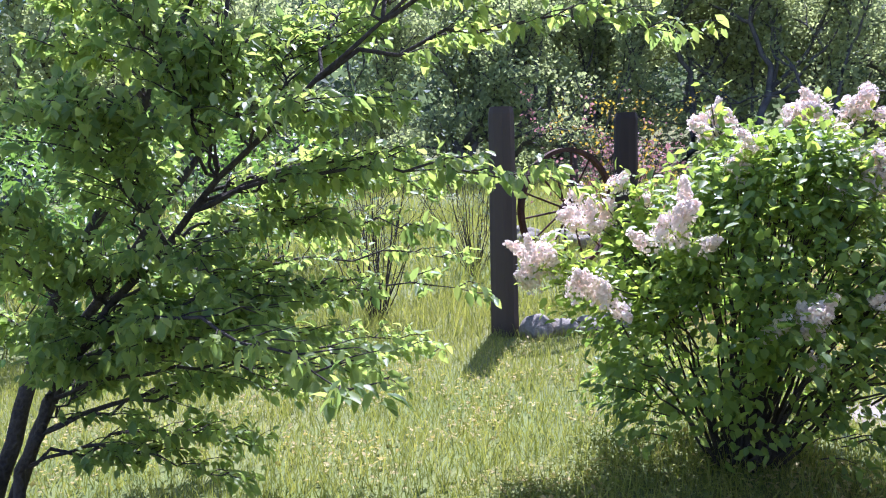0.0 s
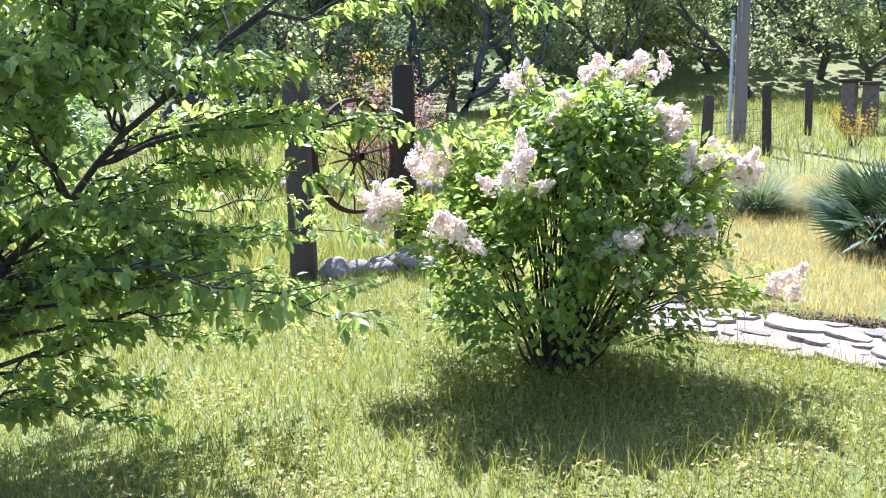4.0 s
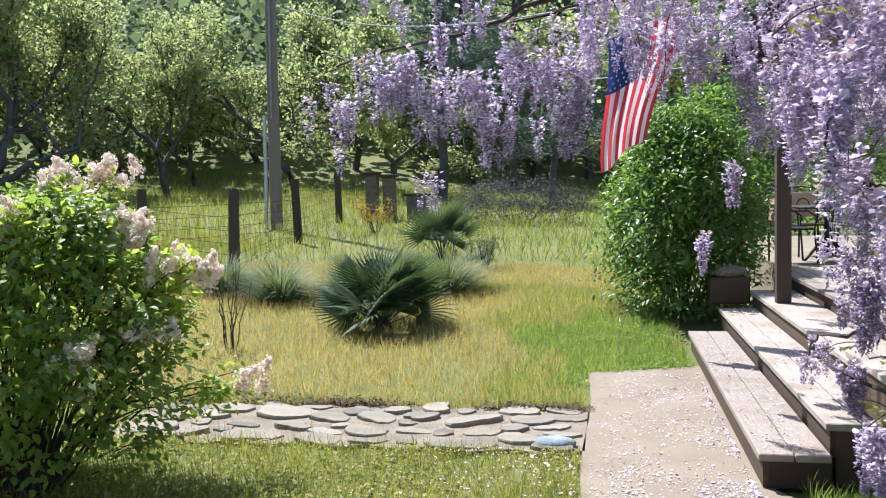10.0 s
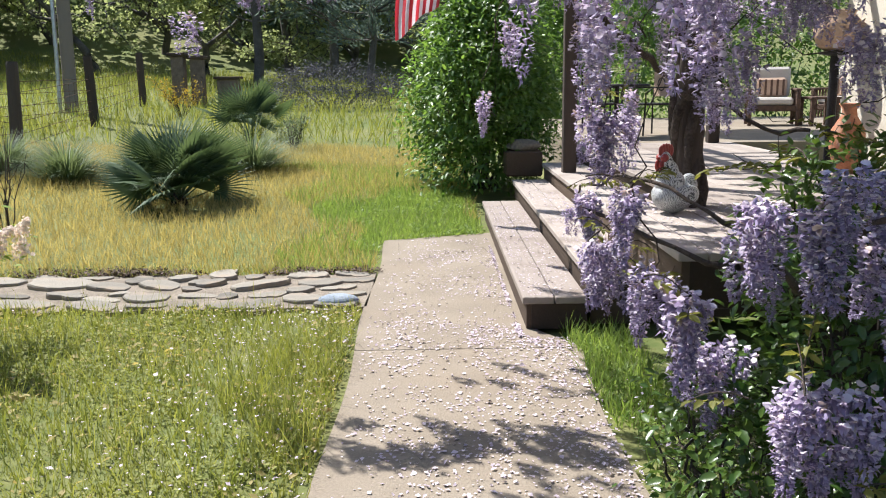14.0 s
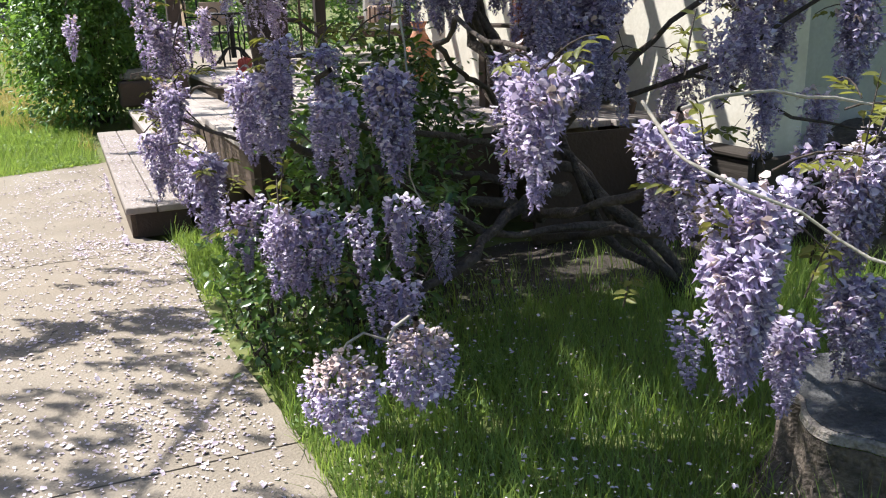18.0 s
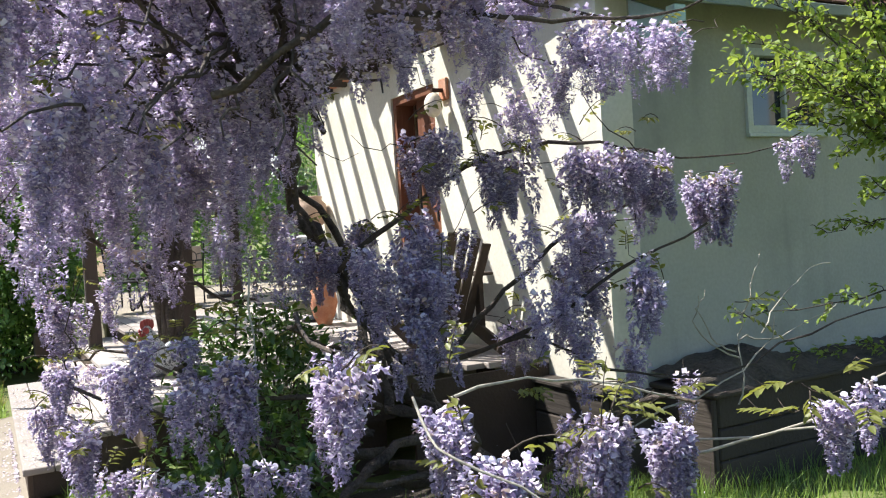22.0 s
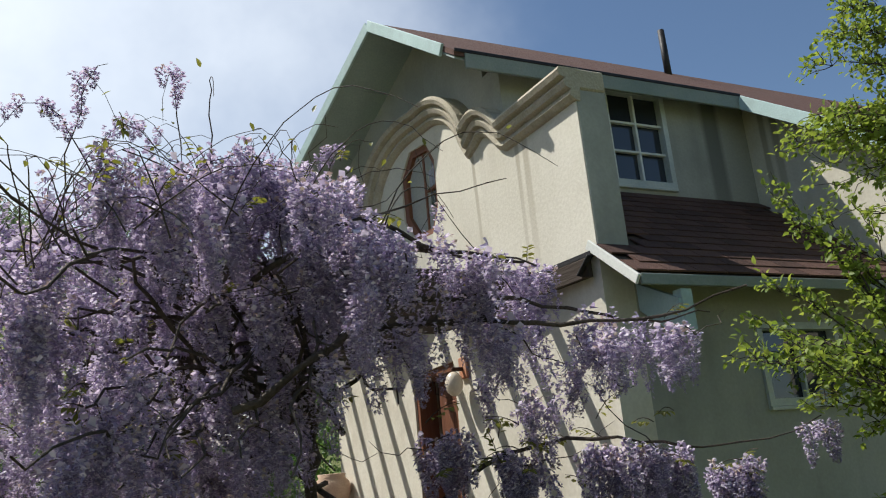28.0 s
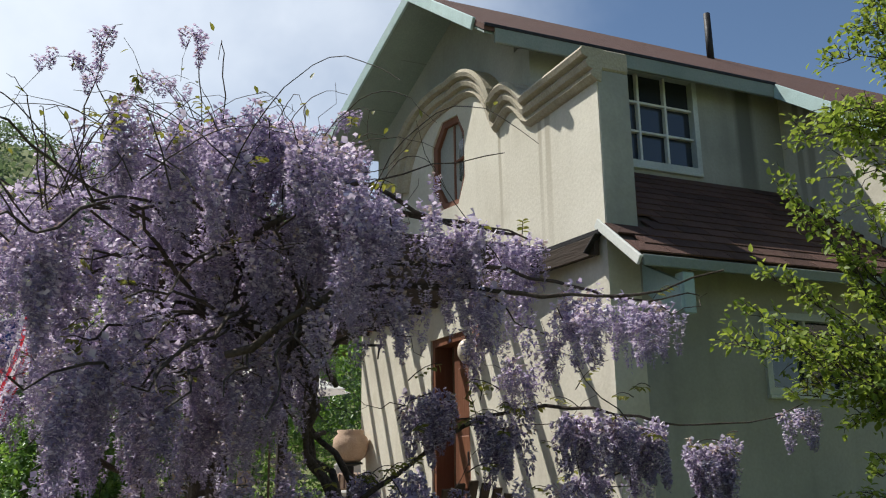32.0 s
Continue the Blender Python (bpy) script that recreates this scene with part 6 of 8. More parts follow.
def spray_tree(name, at, label, seed, stems, tips, leaf_mat, leaf_len, leaf_wid, gap=0.055, limb_r=0.009, flat=0.12, twig=(0.14, 0.36), start_low=0.45, hang=0.25):
    """A tree with stems of its own; limbs run to the tips named, in flat sprays of twigs and leaves."""
    g = np.random.default_rng(seed)
    t = thing(name, at, label, "tree")
    o = np.asarray(at, float)
    nodes = []
    for pts, r0, r1 in stems:
        P = np.concatenate([bend(a, b, 7, 0, 0.012, g)[:-1] for a, b in zip(pts, pts[1:])] + [np.array([pts[-1]])]) - o
        tube_part("stem", [(P, np.linspace(r0, r1, len(P)))], M["bark"], t, "", 8)
        nodes.extend(P)
    nodes = np.array(nodes)
    LP, LD = [], []
    twigs = []
    for tip in tips:
        e = np.asarray(tip, float) - o
        ok = nodes[:, 2] < max(e[2] - 0.05, start_low)
        cand = nodes[ok] if ok.any() else nodes
        s0 = cand[np.argmin(np.linalg.norm((cand - e) * np.array((1, 1, 0.6)), axis=1))]
        P = bend(s0, e, 14, -0.06 - 0.04 * np.linalg.norm(e - s0), 0.018, g)
        tube_part("limb", [(P, np.linspace(limb_r * (0.7 + 0.4 * np.linalg.norm(e - s0)), 0.002, 14))], M["bark"], t, "", 6)
        way = unit(e - s0)
        side = unit(np.cross(way, (0, 0, 1.0)))
        for k in range(3, 14):
            for sg in (-1, 1):
                if g.uniform(0, 1) < 0.18:
                    continue
                ln = g.uniform(*twig) * (1.2 - 0.045 * k)
                d = unit(way * 0.7 + side * sg * g.uniform(0.4, 1.1) + np.array((0, 0, g.normal(0.0, flat))))
                twigs.append((bend(P[k], P[k] + d * ln, 5, -0.012, 0.006, g), np.linspace(0.0035, 0.0012, 5)))
                m = int(ln / gap * 2.6) + 3
                f = g.uniform(0.1, 1.05, (m, 1))
                LP.append(P[k] + d * ln * f + g.normal(0, 0.016, (m, 3)))
                LD.append(unit(d * 0.7 + g.normal(0, 0.65, (m, 3)) + np.array((0, 0, -hang))))
    tw = tube_part("twig_growth", twigs, M["bark"], t, "thin dark twigs", 4)
    tw["kind"] = "stuff"
    LP, LD = np.concatenate(LP), np.concatenate(LD)
    m = len(LP)
    N = unit(np.array((0, 0, 1.0)) + g.normal(0, 0.45, (m, 3)))
    L = leaf_len * g.uniform(0.5, 1.25, m)
    ob = place("foliage", np_mesh("foliage", *spread(LEAF, LP, LD, N, L, L * leaf_wid, L)), leaf_mat, t)
    ob["kind"] = "stuff"
    return t


g = np.random.default_rng(77)
TIPS = [(-1.48, 1.00, 1.00), (-1.75, 2.55, 2.12), (-3.55, 2.77, 1.09), (-3.2, 1.3, 0.34), (-1.66, 1.95, 1.54), (-1.5, 2.2, 2.25), (-2.0, 1.2, 0.95), (-1.9, 2.5, 2.55), (-3.0, 1.1, 0.30), (-2.9, 1.6, 0.62), (-2.6, 1.7, 0.72)]
for k in range(64):
    v, q = g.uniform(0, 6.283), math.sqrt(g.uniform(0.08, 1))
    z = 0.70 + 0.23 * (k % 11) + g.normal(0, 0.05)
    w = 1.0 - 0.32 * abs(z - 1.5)
    p = np.array((-3.25 + 1.40 * q * w * math.cos(v), 1.35 + 1.30 * q * w * math.sin(v), z))
    if p[0] - 0.5 * p[1] < -2.05:
        TIPS.append(tuple(p))
for _ in range(8):
    a, d = radians(g.uniform(152, 180)), g.uniform(2.9, 4.3)
    TIPS.append((0.6 + d * math.cos(a), d * math.sin(a), g.uniform(0.6, 1.9)))
spray_tree("plum_tree", (-3.55, 0.18, 0.0), "plum tree with bright young leaves and dark stems", 31,
           [([(-3.55, 0.16, -0.05), (-3.6, 0.48, 0.9), (-3.4, 0.9, 1.8), (-3.1, 1.3, 2.8)], 0.042, 0.014), ([(-3.42, 0.20, -0.05), (-3.3, 0.52, 0.8), (-2.85, 1.1, 1.6), (-2.2, 1.7, 2.3)], 0.028, 0.007),
            ([(-3.65, 0.25, -0.05), (-3.9, 0.7, 0.9), (-4.0, 1.4, 1.8), (-4.1, 1.6, 2.7)], 0.036, 0.012)], TIPS, M["plum_leaf"], 0.062, 0.60, 0.038, hang=0.7)
g = np.random.default_rng(78)
TIPS2 = [tuple(np.array((6.05, 1.2, 2.3)) + np.array((0.75, 0.55, 1.7)) * (g.uniform(-1, 1, 3))) for _ in range(18)]
TIPS2 += [(5.38, 1.28, 2.49), (5.56, 1.28, 2.31), (5.23, 1.31, 2.33), (5.65, 1.12, 2.60), (5.90, 1.19, 2.38), (5.62, 1.25, 2.06), (5.93, 1.04, 2.83), (5.50, 1.25, 2.71), (6.04, 0.96, 3.48), (5.75, 1.09, 3.55), (5.91, 0.97, 3.98), (6.08, 0.82, 4.13), (5.67, 1.18, 3.23), (5.80, 1.06, 1.88), (5.72, 0.84, 1.63), (5.83, 1.07, 3.05)]
TIPS2 += [(6.17, 0.97, 4.23), (6.36, 0.97, 4.03), (6.1, 0.97, 3.7), (6.18, 0.97, 3.36), (5.86, 0.97, 3.23), (6.06, 0.97, 3.01), (6.33, 0.97, 4.42), (5.62, 0.97, 3.47), (6.38, 0.97, 3.66), (5.0, 0.97, 2.27), (5.34, 0.97, 2.37)]
# Crown out of view, extended to keep sky light off the side wall.
TIPS2 += [tuple(np.array((7.6, 0.1, 3.2)) + np.array((1.5, 0.9, 1.7)) * (g.uniform(-1, 1, 3))) for _ in range(52)]
spray_tree("maple_tree", (7.4, 0.35, 0.0), "young tree with fresh yellow-green spring leaves", 33, [([(7.4, 0.35, -0.05), (7.2, 0.4, 1.0), (6.9, 0.5, 2.2), (6.6, 0.7, 3.6), (6.4, 0.8, 4.8)], 0.06, 0.02), ([(7.2, 0.4, 0.9), (6.6, 0.6, 1.3), (6.1, 0.7, 1.8)], 0.03, 0.012)], TIPS2, M["maple_leaf"], 0.044, 0.7, 0.050, 0.007, 0.35, (0.10, 0.28))

# ---- grass ----


def grass(name, n, region, keep, h0, h1, w, mat, label, seed, lean=0.5):
    g = np.random.default_rng(seed)
    x0, y0, x1, y1 = region
    x, y = g.uniform(x0, x1, n), g.uniform(y0, y1, n)
    clump = np.array([noise.noise((a * 1.3, b * 1.3, seed)) for a, b in zip(x[::8], y[::8])]).repeat(8)[:n]
    k = keep(x, y) & (g.uniform(-0.5, 0.6, n) < clump + 0.35)
    x, y, clump = x[k], y[k], clump[k]
    m = len(x)
    P = np.stack([x, y, ground_z(x, y) - 0.01], 1)
    D = unit(np.stack([g.normal(0, lean * 0.6, m), g.normal(0, lean * 0.6, m), np.ones(m)], 1))
    N = unit(np.stack([g.normal(0, 1, m), g.normal(0, 1, m), np.full(m, 0.05)], 1))
    L = g.uniform(h0, h1, m) * (1 + 0.5 * clump)
    return tagged(place(name, np_mesh(name, *spread(BLADE, P, D, N, L, w, L)), mat), label, "grass", kind="stuff")


def off_path(x, y):
    return ~((x > 0.87) & (x < 2.2) & (y < 7.38 + 0.36 * (x - 0.9) / 1.1)) & ~((x > -2.6) & (x < 0.9) & (y > 4.95) & (y < 6.0)) & ~((x > 1.85) & (y > 4.2)) & ~((x > 2.5) & (y > 3.2)) & ~((x > 5.1) & (y > 2.2))


grass("lawn_grass", 120000, (-8, -1.6, 0.92, 6.2), off_path, 0.05, 0.14, 0.006, M["lawn_blade"], "short yellow-green lawn grass", 41)
grass("verge_grass", 5200, (0.30, -0.6, 0.88, 4.9), lambda x, y: off_path(x, y) & (x > 0.62 - 0.3 * np.sin(y * 2.3) + 0.1 * np.sin(y * 9)), 0.08, 0.24, 0.005, M["lawn_blade"], "taller grass tufts along the path edge", 50)
grass("seed_grass", 2600, (-3.6, 0.2, 0.4, 4.9), off_path, 0.16, 0.34, 0.004, M["lawn_blade"], "thin tall seed stalks in the lawn", 51, 0.3)
grass("stump_grass", 2600, (3.0, -0.75, 4.3, -0.1), lambda x, y: ((x - 3.72) ** 2 + (y + 0.02) ** 2 > 0.235), 0.14, 0.36, 0.007, M["green_blade"], "long grass round the stump", 52)
grass("outer_grass", 34000, (-12, -9, 13, -1.2), lambda x, y: off_path(x, y) & (y < -1.2 - 0.5 * np.sin(x * 1.7) - 0.4 * np.sin(x * 4.1)), 0.05, 0.15, 0.014, M["lawn_blade"], "short grass round the path end", 53)
grass("lush_grass", 34000, (2.2, -1.7, 5.4, 2.05), off_path, 0.07, 0.22, 0.0038, M["green_blade"], "dense lush grass below the wisteria", 54, 0.32)
grass("meadow_grass", 100000, (-6.5, 6.0, 1.9, 15), lambda x, y: off_path(x, y) & ((x - 1.1 + 0.35 * np.sin(y * 3)) ** 2 + (0.5 * (y - 8.6)) ** 2 > 0.75 + 0.25 * np.sin(x * 9)), 0.05, 0.17, 0.0055, M["gold_blade"], "dry golden meadow grass", 42)
grass("shade_grass", 60000, (2.15, -3.5, 8.5, 2.9), lambda x, y: off_path(x, y) & (np.sin(x * 37.0 + y * 91.0) > (y - 2.0) * 1.3), 0.07, 0.21, 0.005, M["green_blade"], "lush green grass in the shade", 43, 0.35)
grass("edge_grass", 36000, (-2.2, 6.0, 1.95, 12.5), lambda x, y: off_path(x, y) & (x + 0.22 * (y - 6) + 0.5 * np.sin(y * 2.1) + 0.4 * np.sin(x * 3) > 0.50), 0.05, 0.15, 0.006, M["green_blade"], "green grass beside the path", 44)
grass("path_end_grass", 14000, (0.0, 6.9, 1.95, 10.4), lambda x, y: off_path(x, y) & ((x - 1.1 + 0.35 * np.sin(y * 3)) ** 2 + (0.5 * (y - 8.6)) ** 2 < 0.9 + 0.3 * np.sin(x * 9)), 0.05, 0.13, 0.006, M["green_blade"], "short green grass at the end of the path", 47)
grass("step_weeds", 2200, (2.14, 2.9, 2.55, 4.4), lambda x, y: (x < 2.5) & ~((x > 1.88) & (y > 4.33)), 0.05, 0.16, 0.007, M["green_blade"], "weedy green grass beside the steps", 48)
grass("field_grass", 26000, (-34, -4, -8, 20), off_path, 0.15, 0.5, 0.02, M["lawn_blade"], "tall grass of the field", 49)
grass("rough_grass", 40000, (-18, 1, -6, 18), off_path, 0.12, 0.4, 0.010, M["lawn_blade"], "rough tall grass beyond the gate", 45)
grass("bank_grass", 50000, (-24, 15, 12, 46), lambda x, y: off_path(x, y), 0.18, 0.45, 0.02, M["lawn_blade"], "tall green grass on the bank", 46)



def weeds(name, n, region, keep, size, mat, label, seed):
    """Small broad leaves close to the ground, in patches."""
    g = np.random.default_rng(seed)
    x, y = g.uniform(region[0], region[2], n), g.uniform(region[1], region[3], n)
    patch = np.array([noise.noise((a * 1.7, b * 1.7, seed)) for a, b in zip(x, y)])
    k = keep(x, y) & (g.uniform(-0.25, 0.45, n) < patch)
    x, y = x[k], y[k]
    m = len(x)
    a = g.uniform(0, 6.283, m)
    D = np.stack([np.cos(a), np.sin(a), g.uniform(-0.1, 0.7, m)], 1)
    N = unit(np.array((0, 0, 1.0)) + g.normal(0, 0.35, (m, 3)))
    P = np.stack([x, y, ground_z(x, y) + g.uniform(0.01, 0.06, m)], 1)
    L = size * g.uniform(0.5, 1.3, m)
    return tagged(place(name, np_mesh(name, *spread(CARD, P, D, N, L, L * 0.6, L)), mat), label, "weeds", kind="stuff")


# dark sheet over the ground, in place of the deep shade by the deck
bed = bmesh.new()
bmesh.ops.create_grid(bed, x_segments=60, y_segments=22, size=0.5, matrix=Matrix.LocRotScale((4.0, 2.65, 0), None, (3.2, 1.2, 1)))
for v in bed.verts:
    edge = min(v.co.x - 2.4, 5.6 - v.co.x, v.co.y - 2.05, 3.25 - v.co.y)
    v.co.z = float(ground_z(v.co.x, v.co.y)) - 0.02 + min(edge * 0.25, 0.035) + 0.012 * noise.noise((v.co.x * 9, v.co.y * 9, 1.0)) + 0.015 * noise.noise((v.co.x * 2.5, v.co.y * 2.5, 4.0))
tagged(part("earth_bed", bed, M["earth"], smooth=True), "dark sheet standing in for shade at the foot of the deck", "soil", kind="structure")
weeds("lawn_weeds", 60000, (-3.2, -0.5, 0.9, 4.95), off_path, 0.028, M["lawn_blade"], "low broad-leaved weeds among the lawn grass", 61)
weeds("dry_thatch", 15000, (-5.5, -0.5, 0.9, 4.95), off_path, 0.040, M["gold_blade"], "dry straw-coloured thatch in the lawn", 62)
weeds("meadow_weeds", 14000, (-0.2, 6.7, 1.95, 10.4), lambda x, y: off_path(x, y) & ((x - 1.1) ** 2 + (0.5 * (y - 8.6)) ** 2 < 0.8), 0.040, M["green_blade"], "broad green weeds at the end of the path", 65)
weeds("verge_weeds", 16000, (2.12, -1.0, 3.2, 4.3), off_path, 0.030, M["green_blade"], "low green weeds along the path edge", 63)
weeds("stone_edge_litter", 9000, (-2.7, 5.96, 0.95, 6.2), lambda x, y: y < 6.15, 0.030, M["wicker"], "dry brown leaf litter along the stones", 64)

# ---- stepping stones and gate ----
stones = thing("stone_path", (-0.8, 5.5, 0), "path of flat river stones set in grey gravel", "path", kind="structure")
bm = bmesh.new()
top = []
for k in range(25):
    s = k / 24
    top.append((-2.7 + 3.6 * s, 4.93 + 0.05 * math.sin(k * 1.9)))
for k in range(25):
    s = k / 24
    top.append((0.9 - 3.6 * s, 6.0 + 0.05 * math.sin(k * 2.3)))
f = bm.faces.new([bm.verts.new((x, y, 0.0)) for x, y in top])
ex = bmesh.ops.extrude_face_region(bm, geom=[f])
bmesh.ops.translate(bm, vec=(0, 0, -0.1), verts=[v for v in ex["geom"] if isinstance(v, bmesh.types.BMVert)])
bmesh.ops.recalc_face_normals(bm, faces=bm.faces[:])
near(stones, part("gravel_bed", bm, M["gravel"]))


def flat_stone(g, r, h):
    n = 15
    aa = np.arange(n) * 6.283 / n
    rr = r * (1 + g.uniform(0.10, 0.28) * np.sin(2 * aa + g.uniform(0, 6)) + g.uniform(0.06, 0.17) * np.sin(3 * aa + g.uniform(0, 6)) + g.normal(0, 0.055, n))
    bm = bmesh.new()
    rings = [[bm.verts.new((rr[k] * f * math.cos(6.283 * k / n), rr[k] * f * 0.7 * math.sin(6.283 * k / n), z)) for k in range(n)] for f, z in ((0.97, -0.02), (1.0, h * 0.55), (0.965, h * 0.95), (0.90, h))]
    for a, b in zip(rings, rings[1:]):
        for k in range(n):
            bm.faces.new((a[k], a[(k + 1) % n], b[(k + 1) % n], b[k]))
    bm.faces.new(rings[-1])
    me = bpy.data.meshes.new("stone")
    bm.to_mesh(me)
    bm.free()
    me.materials.append(M["stone"])
    return me


g = np.random.default_rng(3)
STONE = [flat_stone(g, r, g.uniform(0.014, 0.034)) for r in (0.09, 0.11, 0.12, 0.14, 0.15, 0.17, 0.19, 0.21, 0.23)]
SIZE = (0.09, 0.11, 0.12, 0.14, 0.15, 0.17, 0.19, 0.21, 0.23)
laid = []
for _ in range(2500):
    q = int(g.integers(0, 9))
    x, y = g.uniform(-2.6, 0.8), g.uniform(5.0, 5.95)
    if all(((x - a) / (r + SIZE[q])) ** 2 + ((y - b) / ((r + SIZE[q]) * 0.72)) ** 2 > 1.05 for a, b, r in laid) and len(laid) < 46:
        laid.append((x, y, SIZE[q]))
        me = STONE[q]
        ob = new("stone", me)
        ob.matrix_world = Matrix.LocRotScale((x, y, 0.0), Euler((g.normal(0, 0.05), g.normal(0, 0.05), g.normal(0, 0.25) + (3.14 if len(laid) % 2 else 0))), None)
        near(stones, ob)
bs = part("stone", (lambda bm: (bmesh.ops.create_icosphere(bm, subdivisions=2, radius=1.0, matrix=Matrix.Translation((0.70, 5.06, 0.02)) @ Matrix.Diagonal((0.15, 0.10, 0.05, 1))), bm)[1])(bmesh.new()), M["blue_stone"], None, "blue-grey stone", True)
near(stones, bs)


def boulder(name, at, r, label, seed, mat="rock"):
    bm = bmesh.new()
    bmesh.ops.create_icosphere(bm, subdivisions=3, radius=1.0)
    for v in bm.verts:
        v.co *= 1 + 0.22 * noise.noise(v.co * 1.1 + Vector((seed, 0, 0))) + 0.06 * noise.noise(v.co * 3 + Vector((seed, 5, 0)))
        v.co = Vector((v.co.x * r[0], v.co.y * r[1], v.co.z * r[2]))
    ob = part(name, bm, M[mat], smooth=True)
    ob.location = at
    return tagged(ob, label, "rock")


boulder("boulder", (-5.70, 4.95, 0.13), (0.17, 0.15, 0.15), "rounded grey boulder at the foot of the gate post", 3)
for k in range(14):
    x, y = -5.9 + g.uniform(-0.1, 0.7), 5.3 + k * 0.14 + g.normal(0, 0.1)
    boulder("boulder", (x, y, float(ground_z(x, y)) + 0.05), (g.uniform(0.1, 0.2), g.uniform(0.1, 0.2), g.uniform(0.06, 0.1)), "flat grey stone at the gate", 10 + k)
for k in range(16):
    x, y = -11.5 + k * 0.33 + g.normal(0, 0.1), 8.9 + 0.1 * k + g.normal(0, 0.1)
    boulder("boulder", (x, y, float(ground_z(x, y)) + 0.12), (g.uniform(0.14, 0.26), g.uniform(0.14, 0.24), g.uniform(0.10, 0.20)), "grey fieldstone of a low wall", 40 + k)


def old_post(name, x, y, h, r, label, seed, lean=(0, 0), group=""):
    g2 = np.random.default_rng(seed)
    z = float(ground_z(x, y))
    bm = bmesh.new()
    n = 10
    rings = []
    for s in (-0.1, 0.0, 0.25, 0.5, 0.75, 0.97, 1.0):
        rr = r * (1.06 - 0.1 * s) * (0.9 if s == 1.0 else 1)
        rings.append([bm.verts.new((lean[0] * s + rr * (1 + 0.1 * math.sin(k * 2.1 + seed)) * math.cos(6.283 * k / n), lean[1] * s + rr * math.sin(6.283 * k / n), s * h)) for k in range(n)])
    for a, b in zip(rings, rings[1:]):
        for k in range(n):
            bm.faces.new((a[k], a[(k + 1) % n], b[(k + 1) % n], b[k]))
    bm.faces.new(rings[-1])
    ob = part(name, bm, M["post_wood"])
    ob.location = (x, y, z)
    return tagged(ob, label, "post", group)


old_post("gate_post", -5.97, 4.78, 2.16, 0.13, "thick dark wooden gate post", 1, (-0.03, 0.02), "gate posts")
old_post("gate_post", -6.08, 6.45, 2.1, 0.13, "thick dark wooden gate post with a wheel against it", 2, (0.03, 0.0), "gate posts")
for k, (x, y, h) in enumerate(((-8.0, 14.9, 1.4), (-5.4, 13.4, 1.52), (-5.97, 18.2, 1.5), (-6.85, 24.1, 1.5), (-11, 13.5, 1.4), (-14, 12.5, 1.5))):
    old_post("fence_post", x, y, h, 0.095, "dark weathered fence post", 5 + k, (0.05 * math.sin(k * 2), 0.04 * math.cos(k)), "fence posts")
# wagon wheel
wheel = thing("wagon_wheel", (-6.0, 5.60, 1.24), "rusty iron wagon wheel hung between gate posts", "wheel")
bm = bmesh.new()
R, n = 0.61, 48
for k in range(n):
    a = 6.283 * k / n
    for rr, xx in ((R, -0.03), (R, 0.03), (R - 0.04, 0.035), (R - 0.04, -0.035)):
        bm.verts.new((xx, rr * math.cos(a), rr * math.sin(a)))
bm.verts.ensure_lookup_table()
for k in range(n):
    for q in range(4):
        bm.faces.new([bm.verts[i] for i in (k * 4 + q, k * 4 + (q + 1) % 4, ((k + 1) % n) * 4 + (q + 1) % 4, ((k + 1) % n) * 4 + q)])
part("rim", bm, M["rust"], wheel)
tube_part("hub", [(np.array([(-0.09, 0, 0), (-0.05, 0, 0), (0.05, 0, 0), (0.09, 0, 0)]), np.array([0.04, 0.06, 0.06, 0.04]))], M["rust"], wheel, "", 12)
for k in range(14):
    a = 6.283 * (k + 0.3) / 14
    tube_part("spoke", [(np.array([(0.04 if k % 2 else -0.04, 0, 0), (0, (R - 0.02) * math.cos(a), (R - 0.02) * math.sin(a))]), np.array([0.012, 0.010]))], M["rust"], wheel, "", 5)

# ---- distance ----


def oak_mesh(seed, h, wide, leaves):
    g2 = np.random.default_rng(seed)
    lines, tips = [], []
    grow(g2, (0, 0, -0.3), (g2.normal(0, 0.12), g2.normal(0, 0.12), 1), h * 0.36, h * 0.021, 4, 0.45, 0.80, 3, 0.78, 0.10, lines, tips)
    V, F = tubes(lines, 4)
    tw = [p for p, d, dep in tips if dep <= 2]
    cl = np.array([tw[k] for k in g2.integers(0, len(tw), leaves // 14)])
    P = cl.repeat(14, 0) + g2.normal(0, h * 0.030, (len(cl) * 14, 3)) * np.array((1, 1, 0.7))
    m = len(P)
    D = sphere_dirs(g2, m)
    N = unit(np.array((0, 0, 1.0)) + g2.normal(0, 0.6, (m, 3)))
    L = h * 0.0185 * g2.uniform(0.5, 1.2, m)
    LV, LF = spread(CARD, P, D, N, L, L * 0.8, L)
    return np_mesh("oak_trunk", V, F), np_mesh("oak_leaves", LV, LF)


